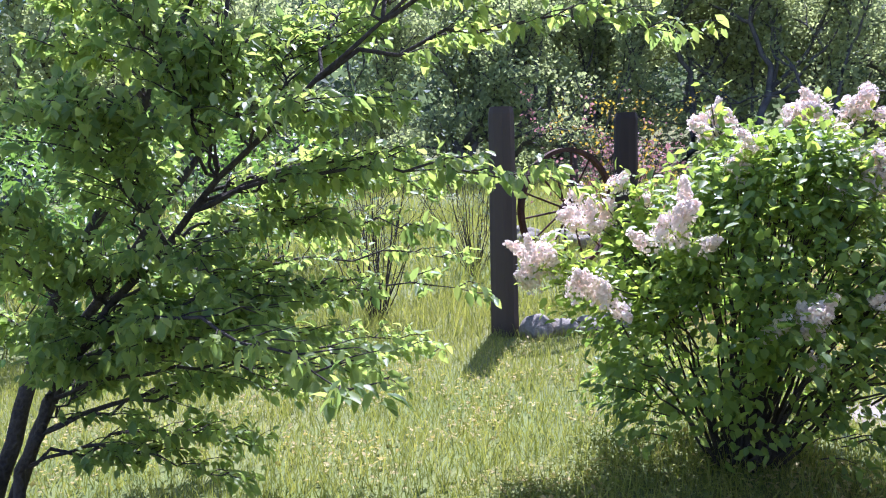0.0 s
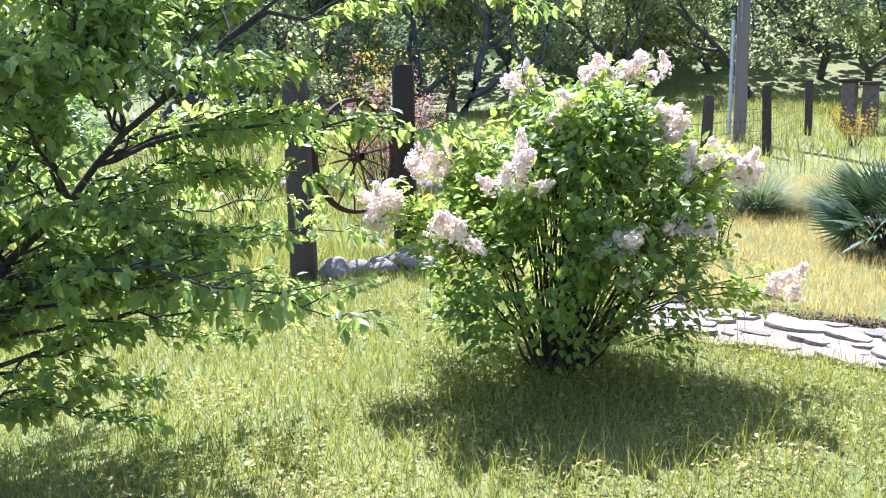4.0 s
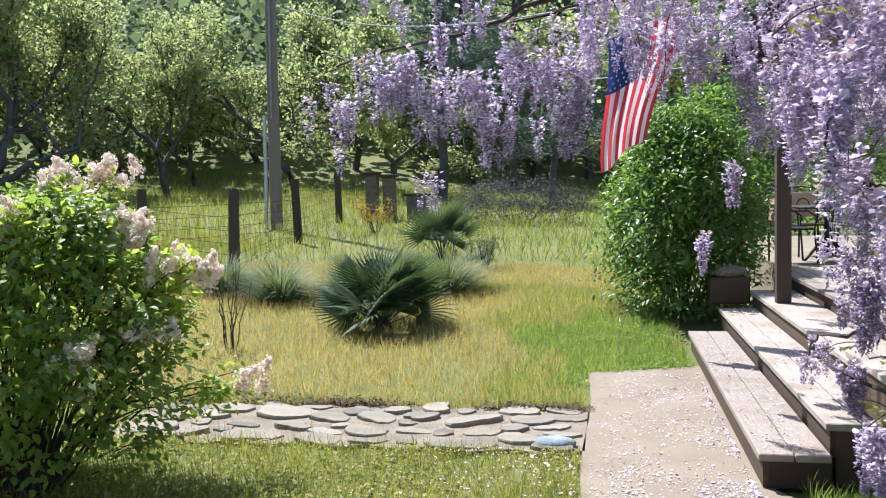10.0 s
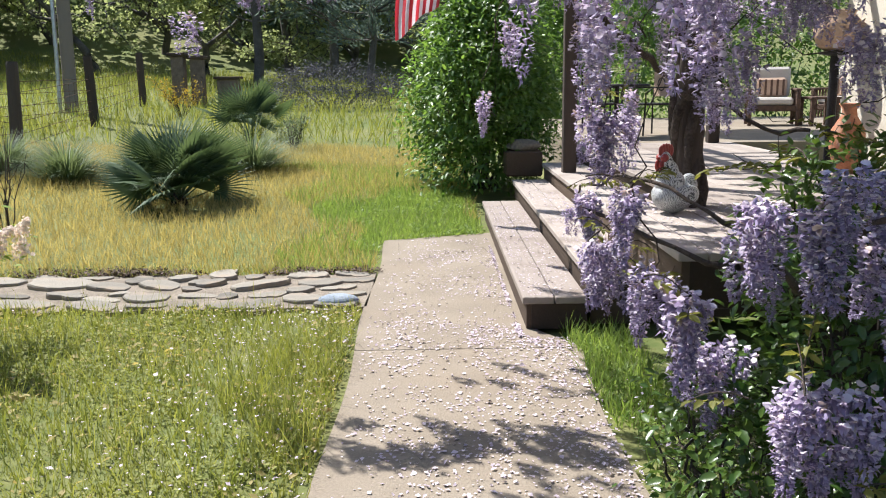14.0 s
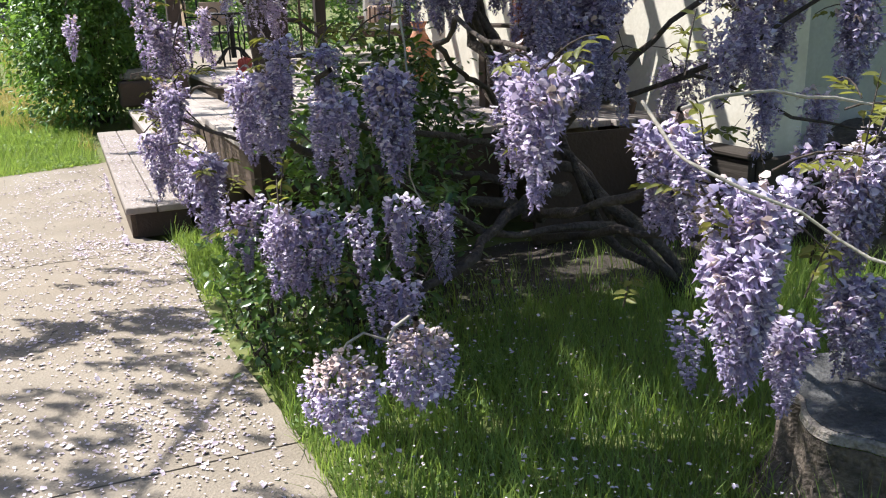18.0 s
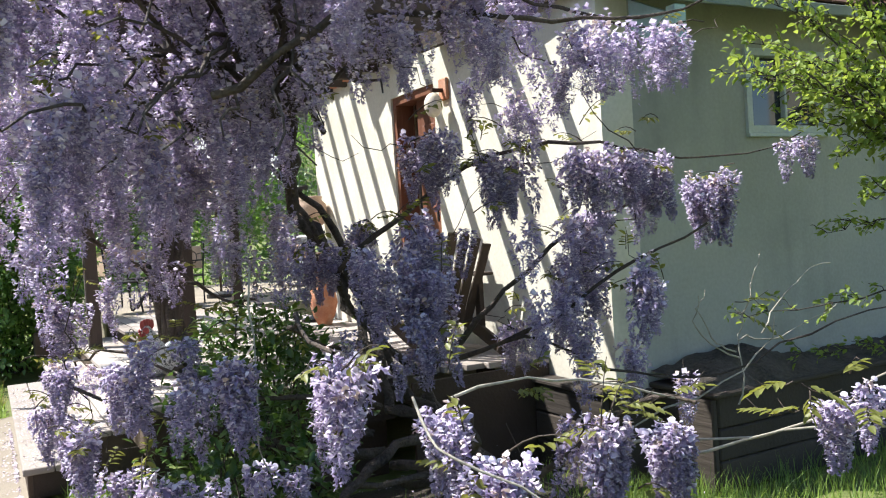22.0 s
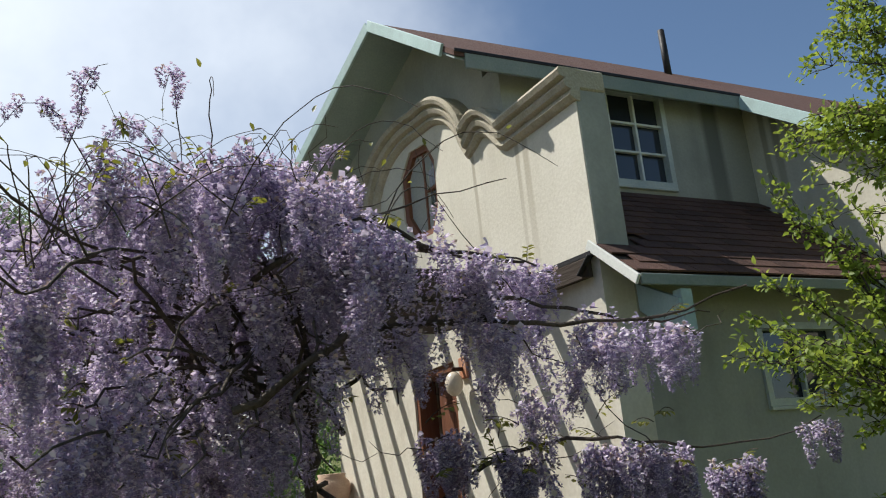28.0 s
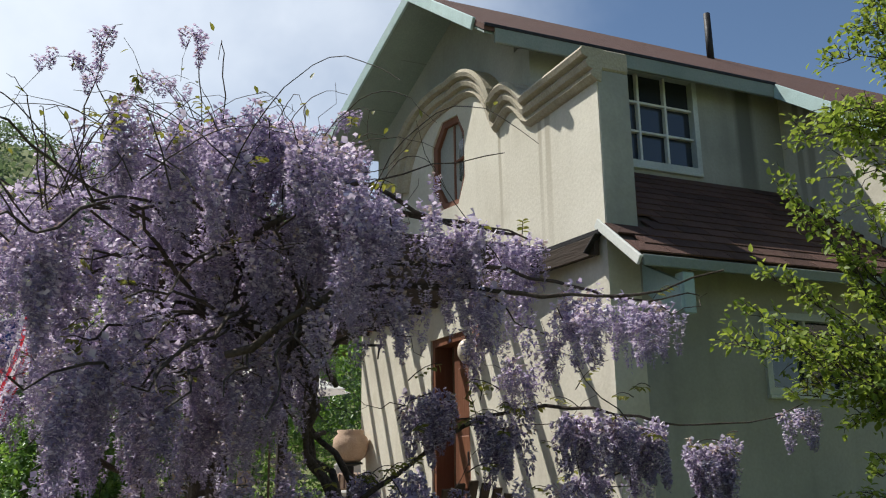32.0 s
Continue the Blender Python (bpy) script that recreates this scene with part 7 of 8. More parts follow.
OAKS = []
for k in range(4):
    tm, lm = oak_mesh(60 + k, 8.0, 4, 11500)
    o = thing("oak_tree", (0, 0, 0), "spreading oak with dark limbs and light green crown", "tree", "oaks on the slope")
    place("trunk", tm, M["far_bark"], o, smooth=True)
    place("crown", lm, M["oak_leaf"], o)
    OAKS.append(o)
g = np.random.default_rng(9)
made = [False] * 4
for k in range(36):
    az = radians(88 + 104 * ((k * 0.618) % 1.0) + g.normal(0, 1))
    d = 28 + 34 * ((k * 0.37) % 1.0)
    x, y = 1 + d * math.cos(az), d * math.sin(az)
    s = g.uniform(0.95, 1.45)
    m = Matrix.LocRotScale((x, y, float(ground_z(x, y))), Euler((0, 0, g.uniform(0, 6))), (s, s, s))
    q = k % 4
    if not made[q]:
        OAKS[q].matrix_world = m
        OAKS[q].scale = (s, s, s)
        made[q] = True
    else:
        c = copy_thing(OAKS[q], Matrix.LocRotScale((x, y, float(ground_z(x, y))), Euler((0, 0, g.uniform(0, 6))), None))
        c.scale = (s, s, s)


def pine(at, h, seed):
    g2 = np.random.default_rng(seed)
    t = thing("pine_tree", at, "grey-green foothill pine with a dark trunk", "tree", "pines")
    tr = bend((0, 0, -0.3), (g2.normal(0, 0.3), g2.normal(0, 0.3), h), 10, 0, 0.05, g2)
    lines = [(tr, np.linspace(h * 0.018, h * 0.003, 10))]
    P, D = [], []
    for k in range(60):
        s = g2.uniform(0.22, 0.98)
        a = g2.uniform(0, 6.283)
        p0 = tr[int(s * 9)]
        e = p0 + np.array((math.cos(a), math.sin(a), g2.uniform(0.1, 0.5))) * h * 0.24 * (1.1 - s) * g2.uniform(0.6, 1.2)
        lines.append((bend(p0, e, 4, 0.1), np.linspace(h * 0.004, h * 0.0015, 4)))
        c = p0 + (e - p0) * g2.uniform(0.35, 1.05, (60, 1)) + g2.normal(0, h * 0.02, (60, 3))
        P.append(c)
        D.append(unit((e - p0)[None] + g2.normal(0, 0.8, (60, 3)) + np.array((0, 0, 0.4))))
    P, D = np.concatenate(P), np.concatenate(D)
    tube_part("trunk", lines, M["far_bark"], t, "", 5)
    place("crown", np_mesh("pine_crown", *spread(CARD, P, D, g2.normal(0, 1, P.shape), h * 0.035, h * 0.006, h * 0.03)), M["pine_leaf"], t)


for k, (az, d, h) in enumerate(((101, 36, 13), (96, 42, 14), (93.5, 34, 10), (99, 48, 15), (88, 40, 13), (85, 46, 13), (91, 52, 15), (80, 38, 11))):
    x, y = 1 + d * math.cos(radians(az)), d * math.sin(radians(az))
    pine((x, y, float(ground_z(x, y))), h, 80 + k)
# wooded hillside
g = np.random.default_rng(10)
P, S = [], []
for k in range(1500):
    az, d = radians(g.uniform(70, 200)), 52 + 230 * g.uniform(0, 1) ** 1.3
    x, y = d * math.cos(az), d * math.sin(az)
    z = float(ground_z(x, y))
    h = g.uniform(5, 10)
    c = sphere_dirs(g, 115) * np.array((h * 0.42, h * 0.42, h * 0.5)) * g.uniform(0.6, 1.0, (115, 1)) + np.array((x, y, z + h * 0.55))
    P.append(c)
    S.append(np.full(115, h * 0.105))
P, S = np.concatenate(P), np.concatenate(S) * g.uniform(0.6, 1.2, len(P) * 115)
tagged(place("hillside_woods", np_mesh("hillside_woods", *spread(CARD, P, sphere_dirs(g, len(P)), unit(np.array((0, 0, 1.0)) + g.normal(0, 0.6, P.shape)), S, S * 0.8, S)), M["hill_leaf"]), "far wooded hillside", "woods", kind="stuff")
# ---- things on the deck and beyond ----


def lathe(prof, n=20):
    """A turned body from (radius, height) pairs."""
    bm = bmesh.new()
    rings = [[bm.verts.new((r * math.cos(6.28319 * k / n), r * math.sin(6.28319 * k / n), z)) for k in range(n)] for r, z in prof]
    for a, b in zip(rings, rings[1:]):
        for k in range(n):
            bm.faces.new((a[k], a[(k + 1) % n], b[(k + 1) % n], b[k]))
    bm.faces.new(rings[0][::-1])
    return bm


def ball(bm, at, r, m=None):
    bmesh.ops.create_uvsphere(bm, u_segments=18, v_segments=12, radius=1.0, matrix=Matrix.Translation(at) @ (m or Matrix()) @ Matrix.Diagonal((*r, 1)))


# rooster figure, one body
bm = bmesh.new()
ball(bm, (0, 0.02, 0.12), (0.125, 0.175, 0.12))
ball(bm, (0, -0.02, 0.21), (0.098, 0.115, 0.10))
ball(bm, (0, -0.05, 0.28), (0.074, 0.086, 0.10))
ball(bm, (0, -0.075, 0.345), (0.052, 0.06, 0.075))
ball(bm, (0, -0.09, 0.395), (0.040, 0.05, 0.042))
ball(bm, (0, 0.17, 0.17), (0.05, 0.09, 0.10), Matrix.Rotation(-0.6, 4, "X"))
ball(bm, (0.10, 0.04, 0.13), (0.04, 0.13, 0.075))
ball(bm, (-0.10, 0.04, 0.13), (0.04, 0.13, 0.075))
nb = len(bm.faces)
for k in range(5):  # comb, wattles and face
    ball(bm, (0, -0.125 + 0.026 * k, 0.44 + 0.012 * math.sin(k * 0.8)), (0.014, 0.022, 0.040))
ball(bm, (0.018, -0.135, 0.34), (0.016, 0.022, 0.045))
ball(bm, (-0.018, -0.135, 0.34), (0.016, 0.022, 0.045))
ball(bm, (0.022, -0.11, 0.392), (0.024, 0.032, 0.030))
ball(bm, (-0.022, -0.11, 0.392), (0.024, 0.032, 0.030))
ball(bm, (0, -0.152, 0.392), (0.010, 0.022, 0.010))
ro = part("rooster_statue", bm, M["rooster_paint"], smooth=True)
ro.data.materials.append(M["rooster_red"])
for face in ro.data.polygons[nb:]:
    face.material_index = 1
ro.matrix_world = Matrix.LocRotScale((2.80, 4.47, 0.692), Euler((0, 0, radians(-55))), (0.86, 0.86, 0.86))
tagged(ro, "black and white speckled rooster statue with red comb", "statue")

# stump
g = np.random.default_rng(15)
st = thing("tree_stump", (3.72, -0.02, 0), "wide weathered tree stump with petals on top", "stump")
n = 132


def stump_edge(k):
    """The outline of the stump: lobes, flutes and small chips."""
    v = 6.283185 * (k % n) / n
    return 0.42 * (1 + 0.10 * math.sin(v * 3 + 1) + 0.05 * math.sin(v * 7) + 0.012 * math.sin(v * 13 + 2) + 0.03 * noise.noise((math.cos(v) * 4, math.sin(v) * 4, 2.0)))


def stump_ring(bm, f, z, rough=0.0):
    ring = []
    for k in range(n):
        v = 6.283185 * k / n
        r = stump_edge(k) * f + rough * noise.noise((k * 0.9, z * 3.0, 5.0)) - rough * (1.4 if noise.noise((k * 0.37, 0.5, 9.0)) > 0.28 else 0)
        up = 0.03 * math.cos(v) * min(1.0, max(z, 0) / 0.2)
        ring.append(bm.verts.new((r * 1.05 * math.cos(v), r * math.sin(v), z + up + 0.25 * rough * noise.noise((k * 0.5, 3.0, z)))))
    return ring


def stump_skin(bm, rings):
    for a, b in zip(rings, rings[1:]):
        for k in range(n):
            bm.faces.new((a[k], a[(k + 1) % n], b[(k + 1) % n], b[k]))


bm = bmesh.new()
stump_skin(bm, [stump_ring(bm, f, z, r) for f, z, r in ((1.18, -0.06, 0.02), (1.08, 0.03, 0.022), (1.02, 0.10, 0.022), (1.0, 0.18, 0.02), (0.995, 0.26, 0.018), (1.0, 0.325, 0.014))])
part("bark", bm, M["stump_side"], st, "fissured grey bark")
bm = bmesh.new()
stump_skin(bm, [stump_ring(bm, f, z, r) for f, z, r in ((1.0, 0.328, 0.012), (0.993, 0.350, 0.006), (0.965, 0.357, 0.003))])
part("rim", bm, M["stump_rim"], st, "pale worn rim of bare wood")
bm = bmesh.new()
rings = [stump_ring(bm, f, 0.3575 + 0.010 * (1 - f), 0.002) for f in (0.963, 0.85, 0.7, 0.55, 0.4, 0.25, 0.12)]
stump_skin(bm, rings)
bm.faces.new(rings[-1])
for v in bm.verts:
    v.co.z += 0.006 * noise.noise((v.co.x * 5, v.co.y * 5, 1.0)) * min(1.0, (0.42 - math.hypot(v.co.x, v.co.y)) * 8 if math.hypot(v.co.x, v.co.y) < 0.42 else 0)
part("top", bm, M["stump_top"], st, "dark weathered cut top")
for a, out in ((0.4, 0.37), (2.3, 0.30), (4.4, 0.40), (5.3, 0.38), (3.5, 0.26)):
    q = [np.array((r * math.cos(a + 0.12 * math.sin(r * 31 + a)), r * math.sin(a + 0.12 * math.sin(r * 31 + a)), 0.366 + 0.03 * math.cos(a) * 1.0)) for r in np.linspace(0.03, out, 9)]
    tube_part("crack", [(np.array(q), np.linspace(0.003, 0.007, 9))], M["iron"], st, "", 4)


# petals
def petals(name, n, pos, label, seed, size=0.017):
    g = np.random.default_rng(seed)
    P = pos(g, n)
    m = len(P)
    a = g.uniform(0, 6.283, m)
    D = np.stack([np.cos(a), np.sin(a), g.normal(0, 0.25, m)], 1)
    N = unit(np.array((0, 0, 1.0)) + g.normal(0, 0.25, (m, 3)))
    L = size * np.clip(g.lognormal(-0.15, 0.38, m), 0.4, 2.0)
    return tagged(place(name, np_mesh(name, *spread(CARD, P, D, N, L, L * g.uniform(0.45, 0.95, m), L)), M["petal"]), label, "petals", kind="stuff")


def on_path(g, n):
    x = 0.95 + 1.2 * g.uniform(0, 1, n) ** 0.8
    y = np.where(g.uniform(0, 1, n) < 0.75, g.uniform(-2.0, 4.6, n), g.uniform(4.0, 7.4, n))
    x = np.where(y > 4.2, np.minimum(x, 1.87), x)
    dens = np.array([noise.noise((a * 1.6, b * 1.6, 3.0)) for a, b in zip(x, y)])
    fine = np.array([noise.noise((a * 6.5, b * 6.5, 8.0)) for a, b in zip(x, y)])
    k = g.uniform(-0.55, 0.6, n) < dens + 0.7 * fine + 0.25 * (x - 1.2)
    return np.stack([x, y, np.full(n, 0.005)], 1)[k]


petals("fallen_petals", 21000, on_path, "pale lavender petals scattered on the path", 51)
petals("step_petals", 1100, lambda g, n: np.stack([g.uniform(1.91, 2.26, n), g.uniform(4.4, 8.2, n), np.full(n, 0.209)], 1), "pale petals on the lowest step", 52, 0.015)
petals("step_petals", 900, lambda g, n: np.stack([g.uniform(2.3, 2.63, n), g.uniform(4.5, 8.5, n), np.full(n, 0.369)], 1), "pale petals on the middle step", 53, 0.015)
petals("deck_petals", 1800, lambda g, n: np.stack([g.uniform(2.55, 4.9, n), g.uniform(3.3, 4.9, n), np.full(n, 0.694)], 1), "pale petals on the deck boards", 54, 0.015)
petals("stump_petals", 150, lambda g, n: np.stack([3.78 + 0.14 * np.sin(np.arange(n) * 2.4) * g.uniform(0, 1.5, n), -0.05 + 0.14 * np.cos(np.arange(n) * 2.4) * g.uniform(0, 1.5, n), 0.378 + 0.03 * np.sin(np.arange(n) * 2.4) * 0.6], 1), "white petals on the stump", 55)
petals("lawn_petals", 2600, lambda g, n: np.stack([2.22 + np.abs(g.normal(0, 0.95, n)), g.uniform(-1.2, 3.1, n), g.uniform(0.02, 0.17, n)], 1), "pale petals caught in the shaded grass", 56, 0.014)
petals("verge_petals", 1500, lambda g, n: np.stack([0.88 - np.abs(g.normal(0, 0.6, n)), g.uniform(0.2, 4.9, n), g.uniform(0.0, 0.06, n)], 1), "pale petals in the lawn edge", 57)


# fan palms
def frond_mesh(g, R, n):
    a = np.linspace(-1.75, 1.75, n)
    D = np.stack([np.cos(a), np.sin(a), np.zeros(n)], 1)
    P = D * 0.05
    V, F = spread((BLADE[0] * np.array((1, 1, -0.55)), BLADE[1]), P, D, np.array([(0, 0, 1.0)] * n) + np.stack([-np.sin(a), np.cos(a), np.zeros(n)], 1) * 0.5, R * (1 - 0.12 * np.abs(a)), 0.030, R)
    return np_mesh("frond", V, F)


def fan_palm(at, R, h, count, seed, label):
    g = np.random.default_rng(seed)
    t = thing("fan_palm", at, label, "palm")
    meshes = [frond_mesh(g, R, 26) for _ in range(3)]
    for me in meshes:
        me.materials.append(M["palm_leaf"])
    tube_part("trunk", [(np.array([(0, 0, -0.05), (0.02, 0, 0.15), (0, 0.02, 0.3)]), np.array([0.13, 0.12, 0.08]))], M["bark"], t, "", 8)
    for k in range(count):
        az, el = 2.39996 * k, radians(84 - 68 * g.uniform(0, 1) ** 1.1)
        d = Vector((math.cos(az) * math.cos(el), math.sin(az) * math.cos(el), math.sin(el)))
        s0 = Vector((0, 0, 0.2))
        ln = h * g.uniform(0.5, 0.8)
        e = s0 + d * ln
        tube_part("stalk", [(bend(s0, e, 4, 0.02), np.linspace(0.011, 0.006, 4))], M["palm_leaf"], t, "", 5)
        ob = new("frond", meshes[k % 3])
        tilt = d + Vector((0, 0, -0.1))
        ob.matrix_local = Matrix.Translation(e) @ tilt.to_track_quat("X", "Z").to_matrix().to_4x4() @ Matrix.Rotation(g.normal(0, 0.5), 4, "X")
        ob.parent = t
    return t


fan_palm((-1.66, 9.40, float(ground_z(-1.66, 9.4)) - 0.16), 0.50, 0.80, 46, 61, "dark green fan palm in dry grass")
fan_palm((-2.2, 16.2, float(ground_z(-2.2, 16.2)) - 0.16), 0.6, 0.9, 20, 62, "smaller fan palm further up the meadow")


def tuft(name, at, r, h, n, mat, label, seed, category="grass"):
    g = np.random.default_rng(seed)
    a = g.uniform(0, 6.283, n)
    lean = g.uniform(0.1, 1.3, n)
    D = np.stack([np.cos(a) * lean, np.sin(a) * lean, np.ones(n)], 1)
    P = np.stack([np.cos(a) * r * 0.25 * lean, np.sin(a) * r * 0.25 * lean, np.zeros(n)], 1)
    N = -np.stack([np.cos(a), np.sin(a), np.full(n, -0.2)], 1)
    L = h * g.uniform(0.6, 1.2, n)
    T = BLADE[0] * np.array((1, 1, -1.3))
    ob = place(name, np_mesh(name, *spread((T, BLADE[1]), P, D, N, L, 0.014, L)), mat)
    ob.location = at
    return tagged(ob, label, category)


for k, (x, y, r, h) in enumerate(((-3.6, 11.0, 0.6, 0.75), (-4.7, 11.6, 0.6, 0.7), (-1.3, 12.0, 0.6, 0.8), (-2.7, 11.6, 0.5, 0.7))):
    tuft("grass_clump", (x, y, float(ground_z(x, y)) - 0.02), r, h, 900, M["grey_grass"], "arching grey-green ornamental grass clump", 70 + k)


def bare_shrub(name, at, h, n, label, seed, mat="bark", leaves=0, leaf_mat=None, wide=0.6, leaf=0.04):
    g = np.random.default_rng(seed)
    t = thing(name, at, label, "shrub")
    lines, P, D = [], [], []
    for _ in range(n):
        a, r = g.uniform(0, 6.283), g.uniform(0.1, 1)
        e = np.array((math.cos(a) * r * wide, math.sin(a) * r * wide, h * g.uniform(0.6, 1.0)))
        q = bend((math.cos(a) * 0.05, math.sin(a) * 0.05, -0.03), e, 7, -0.05, 0.015, g)
        lines.append((q, np.linspace(0.008, 0.002, 7)))
        for _ in range(3):
            k = g.integers(2, 6)
            f = q[k] + (unit(e) * 0.6 + g.normal(0, 0.4, 3)) * h * 0.25
            lines.append((bend(q[k], f, 4, 0, 0.01, g), np.linspace(0.004, 0.0015, 4)))
            if leaves:
                m = leaves
                P.append(q[k] + (f - q[k]) * g.uniform(0.2, 1.1, (m, 1)) + g.normal(0, leaf, (m, 3)))
                D.append(g.normal(0, 1, (m, 3)))
    ob = tube_part("twig_growth", lines, M[mat], t, "", 4)
    ob["kind"] = "stuff"
    if leaves:
        P, D = np.concatenate(P), np.concatenate(D)
        L = leaf * g.uniform(0.6, 1.3, len(P))
        place("leaves", np_mesh("leaves", *spread(CARD, P, D, unit(np.array((0, 0, 1.0)) + g.normal(0, 0.5, P.shape)), L, L * 0.7, L)), leaf_mat, t)
    return t


def on(x, y):
    return (x, y, float(ground_z(x, y)))


bare_shrub("dead_shrub", on(-3.0, 8.0), 1.15, 9, "leafless thin shrub at the meadow edge", 91, "bark", 0, None, 0.35)
bare_shrub("grey_shrub", on(-7.3, 4.1), 1.9, 30, "grey bare-stemmed shrub with sparse leaves", 92, "bark", 5, M["grey_grass"], 1.0, 0.035)
bare_shrub("grey_shrub", on(-9.2, 6.6), 2.1, 26, "grey bare-stemmed shrub beyond the fence", 93, "bark", 7, M["grey_grass"], 1.3, 0.045)
for k, (x, y) in enumerate(((-9.5, 2.6), (-11.5, 4.6), (-12.5, 1.0), (-8.6, 0.6))):
    shrub("field_bush", on(x, y), (1.5, 1.4, 2.2), 10, 1700, M["bush_leaf"], 0.14, 0.5, "dark green bush at the field edge", "bush", 110 + k, 0.85, 0.45, 0.16)
bare_shrub("smoke_bush", on(-8.0, 8.2), 2.3, 34, "wine-red leafed shrub behind the gate", 94, "bark", 15, M["red_leaf"], 1.5, 0.055)
bare_shrub("golden_shrub", on(-8.6, 8.9), 2.9, 22, "shrub with golden new leaves behind the gate", 95, "bark", 16, M["gold_leaf"], 1.6, 0.055)
bare_shrub("nandina", on(-5.0, 21.5), 1.0, 22, "low shrub with orange-tinged leaves by the pillars", 96, "bark", 14, M["gold_leaf"], 0.9, 0.05)
bare_shrub("sage_bush", on(-1.1, 14.6), 0.7, 18, "small grey-green sage bush", 97, "bark", 16, M["grey_grass"], 0.4, 0.035)
shrub("lavender_mound", (-1.5, 24.5, 0.72), (2.6, 1.3, 1.15), 12, 5000, shade("dusky mound leaf", (0.05, 0.055, 0.06), (0.13, 0.13, 0.14), 0.7, 2, 20, 0.0, "island", light_through=0.2), 0.10, 0.4, "dusky grey-purple mounded bush", "bush", 98, 0.85, 0.45, 0.16)
for k, (x, y, a, h) in enumerate(((5.8, 19.0, 2.0, 4.2), (9.0, 18.6, 2.2, 4.6), (3.6, 19.5, 1.7, 3.4), (12.0, 16.0, 2.0, 4.2), (7.4, 20.5, 2.2, 5.0))):
    shrub("garden_bush", (x, y, 0.4), (a, a * 0.7, h), 10, 5200, M["bush_leaf"], 0.14, 0.6, "bright green bush behind the terrace", "bush", 100 + k, 0.85, 0.45, 0.16)

# utility pole with its pipe, and cables
pole = thing("utility_pole", on(-7.85, 21.6), "tall grey wooden utility pole with a metal conduit", "pole")
tube_part("shaft", [(np.array([(0, 0, -0.2), (0.02, 0, 3), (0.05, 0.02, 6), (0.07, 0.03, 9.5)]), np.array([0.17, 0.16, 0.15, 0.13]))], M["pole_wood"], pole, "", 12)
tube_part("conduit", [(np.array([(-0.26, -0.10, -0.05), (-0.22, -0.10, 1.5), (-0.20, -0.10, 3.1)]), np.array([0.05, 0.05, 0.05]))], M["steel"], pole, "galvanised conduit pipe", 10)
tube_part("conduit", [(np.array([(0.05, -0.21, 3.0), (0.12, -0.17, 9)]), np.array([0.025, 0.025]))], M["cable"], pole, "", 6)
z0 = float(ground_z(-7.85, 21.6))
for k, (a, b, sg) in enumerate((((-7.8, 21.6, z0 + 8.6), (-40, 40, 24), 1.2), ((-7.8, 21.6, z0 + 6.2), (2.0, 9.9, 4.1), 0.6), ((-7.8, 21.6, z0 + 5.6), (3.0, 10.2, 3.3), 0.9))):
    tagged(tube_part("overhead_cable", [(bend(a, b, 24, sg), np.full(24, 0.012))], M["cable"], None, "", 5), "thin grey overhead cable", "cable")

# pillars
for k, (x, y, h) in enumerate(((-6.1, 25.2, 1.40), (-5.60, 25.4, 1.32))):
    t = thing("gate_pillar", on(x, y), "squat brown masonry pillar with a flat cap", "pillar", "gate pillars")
    part("shaft", boxed(-0.18, -0.18, -0.1, 0.18, 0.18, h, 0.02), M["pillar"], t)
    part("cap", boxed(-0.25, -0.25, h, 0.25, 0.25, h + 0.10, 0.015), M["dark_wood"], t)
t = thing("low_wall_block", on(-4.75, 25.6), "low brown masonry block beside the pillars", "wall")
part("block", boxed(-0.3, -0.25, -0.1, 0.3, 0.25, 0.75, 0.02), M["pillar"], t)
part("cap", boxed(-0.38, -0.3, 0.75, 0.38, 0.3, 0.83, 0.01), M["dark_wood"], t)

# fence wires
FP = [(-14, 12.5), (-11, 13.5), (-8.0, 14.9), (-5.97, 18.2), (-6.85, 24.1)]
for (xa, ya), (xb, yb) in list(zip(FP, FP[1:])) + [((-5.4, 13.4), (-8.0, 14.9)), ((-5.4, 13.4), (-5.97, 18.2))]:
    w = thing("wire_fence", on(xa, ya), "rusty wire mesh strung between fence posts", "fence", "fence spans")
    z0, z1 = float(ground_z(xa, ya)), float(ground_z(xb, yb))
    for h in (0.15, 0.35, 0.55, 0.78, 1.02):
        tube_part("wire", [(bend((0, 0, h), (xb - xa, yb - ya, z1 - z0 + h), 6, 0.02), np.full(6, 0.005))], M["rust"], w, "", 4)
    L = math.hypot(xb - xa, yb - ya)
    for k in range(1, int(L / 0.35)):
        s = k * 0.35 / L
        tube_part("stay", [(np.array([((xb - xa) * s, (yb - ya) * s, (z1 - z0) * s + 0.1), ((xb - xa) * s, (yb - ya) * s, (z1 - z0) * s + 1.0)]), np.full(2, 0.003))], M["rust"], w, "", 3)

# flag hanging from its pole
fl = thing("flag", (1.48, 7.75, 3.1), "red, white and blue striped flag hanging limp from a pole", "flag")
A, B = np.array((-0.38, 0.05, 0.06)), np.array((0.30, 0.0, 0.26))


def flag_pt(u, v):
    p = A + (B - A) * v
    fold = 0.05 * math.sin(v * 9 + u * 2.5) + 0.03 * math.sin(v * 17)
    return p + np.array((-0.26 * u * (0.3 + v) + 0.02 * math.sin(u * 6), fold * (0.4 + u), -1.28 * u * (1 - 0.10 * v) - 0.03 * math.sin(v * 8) * u))


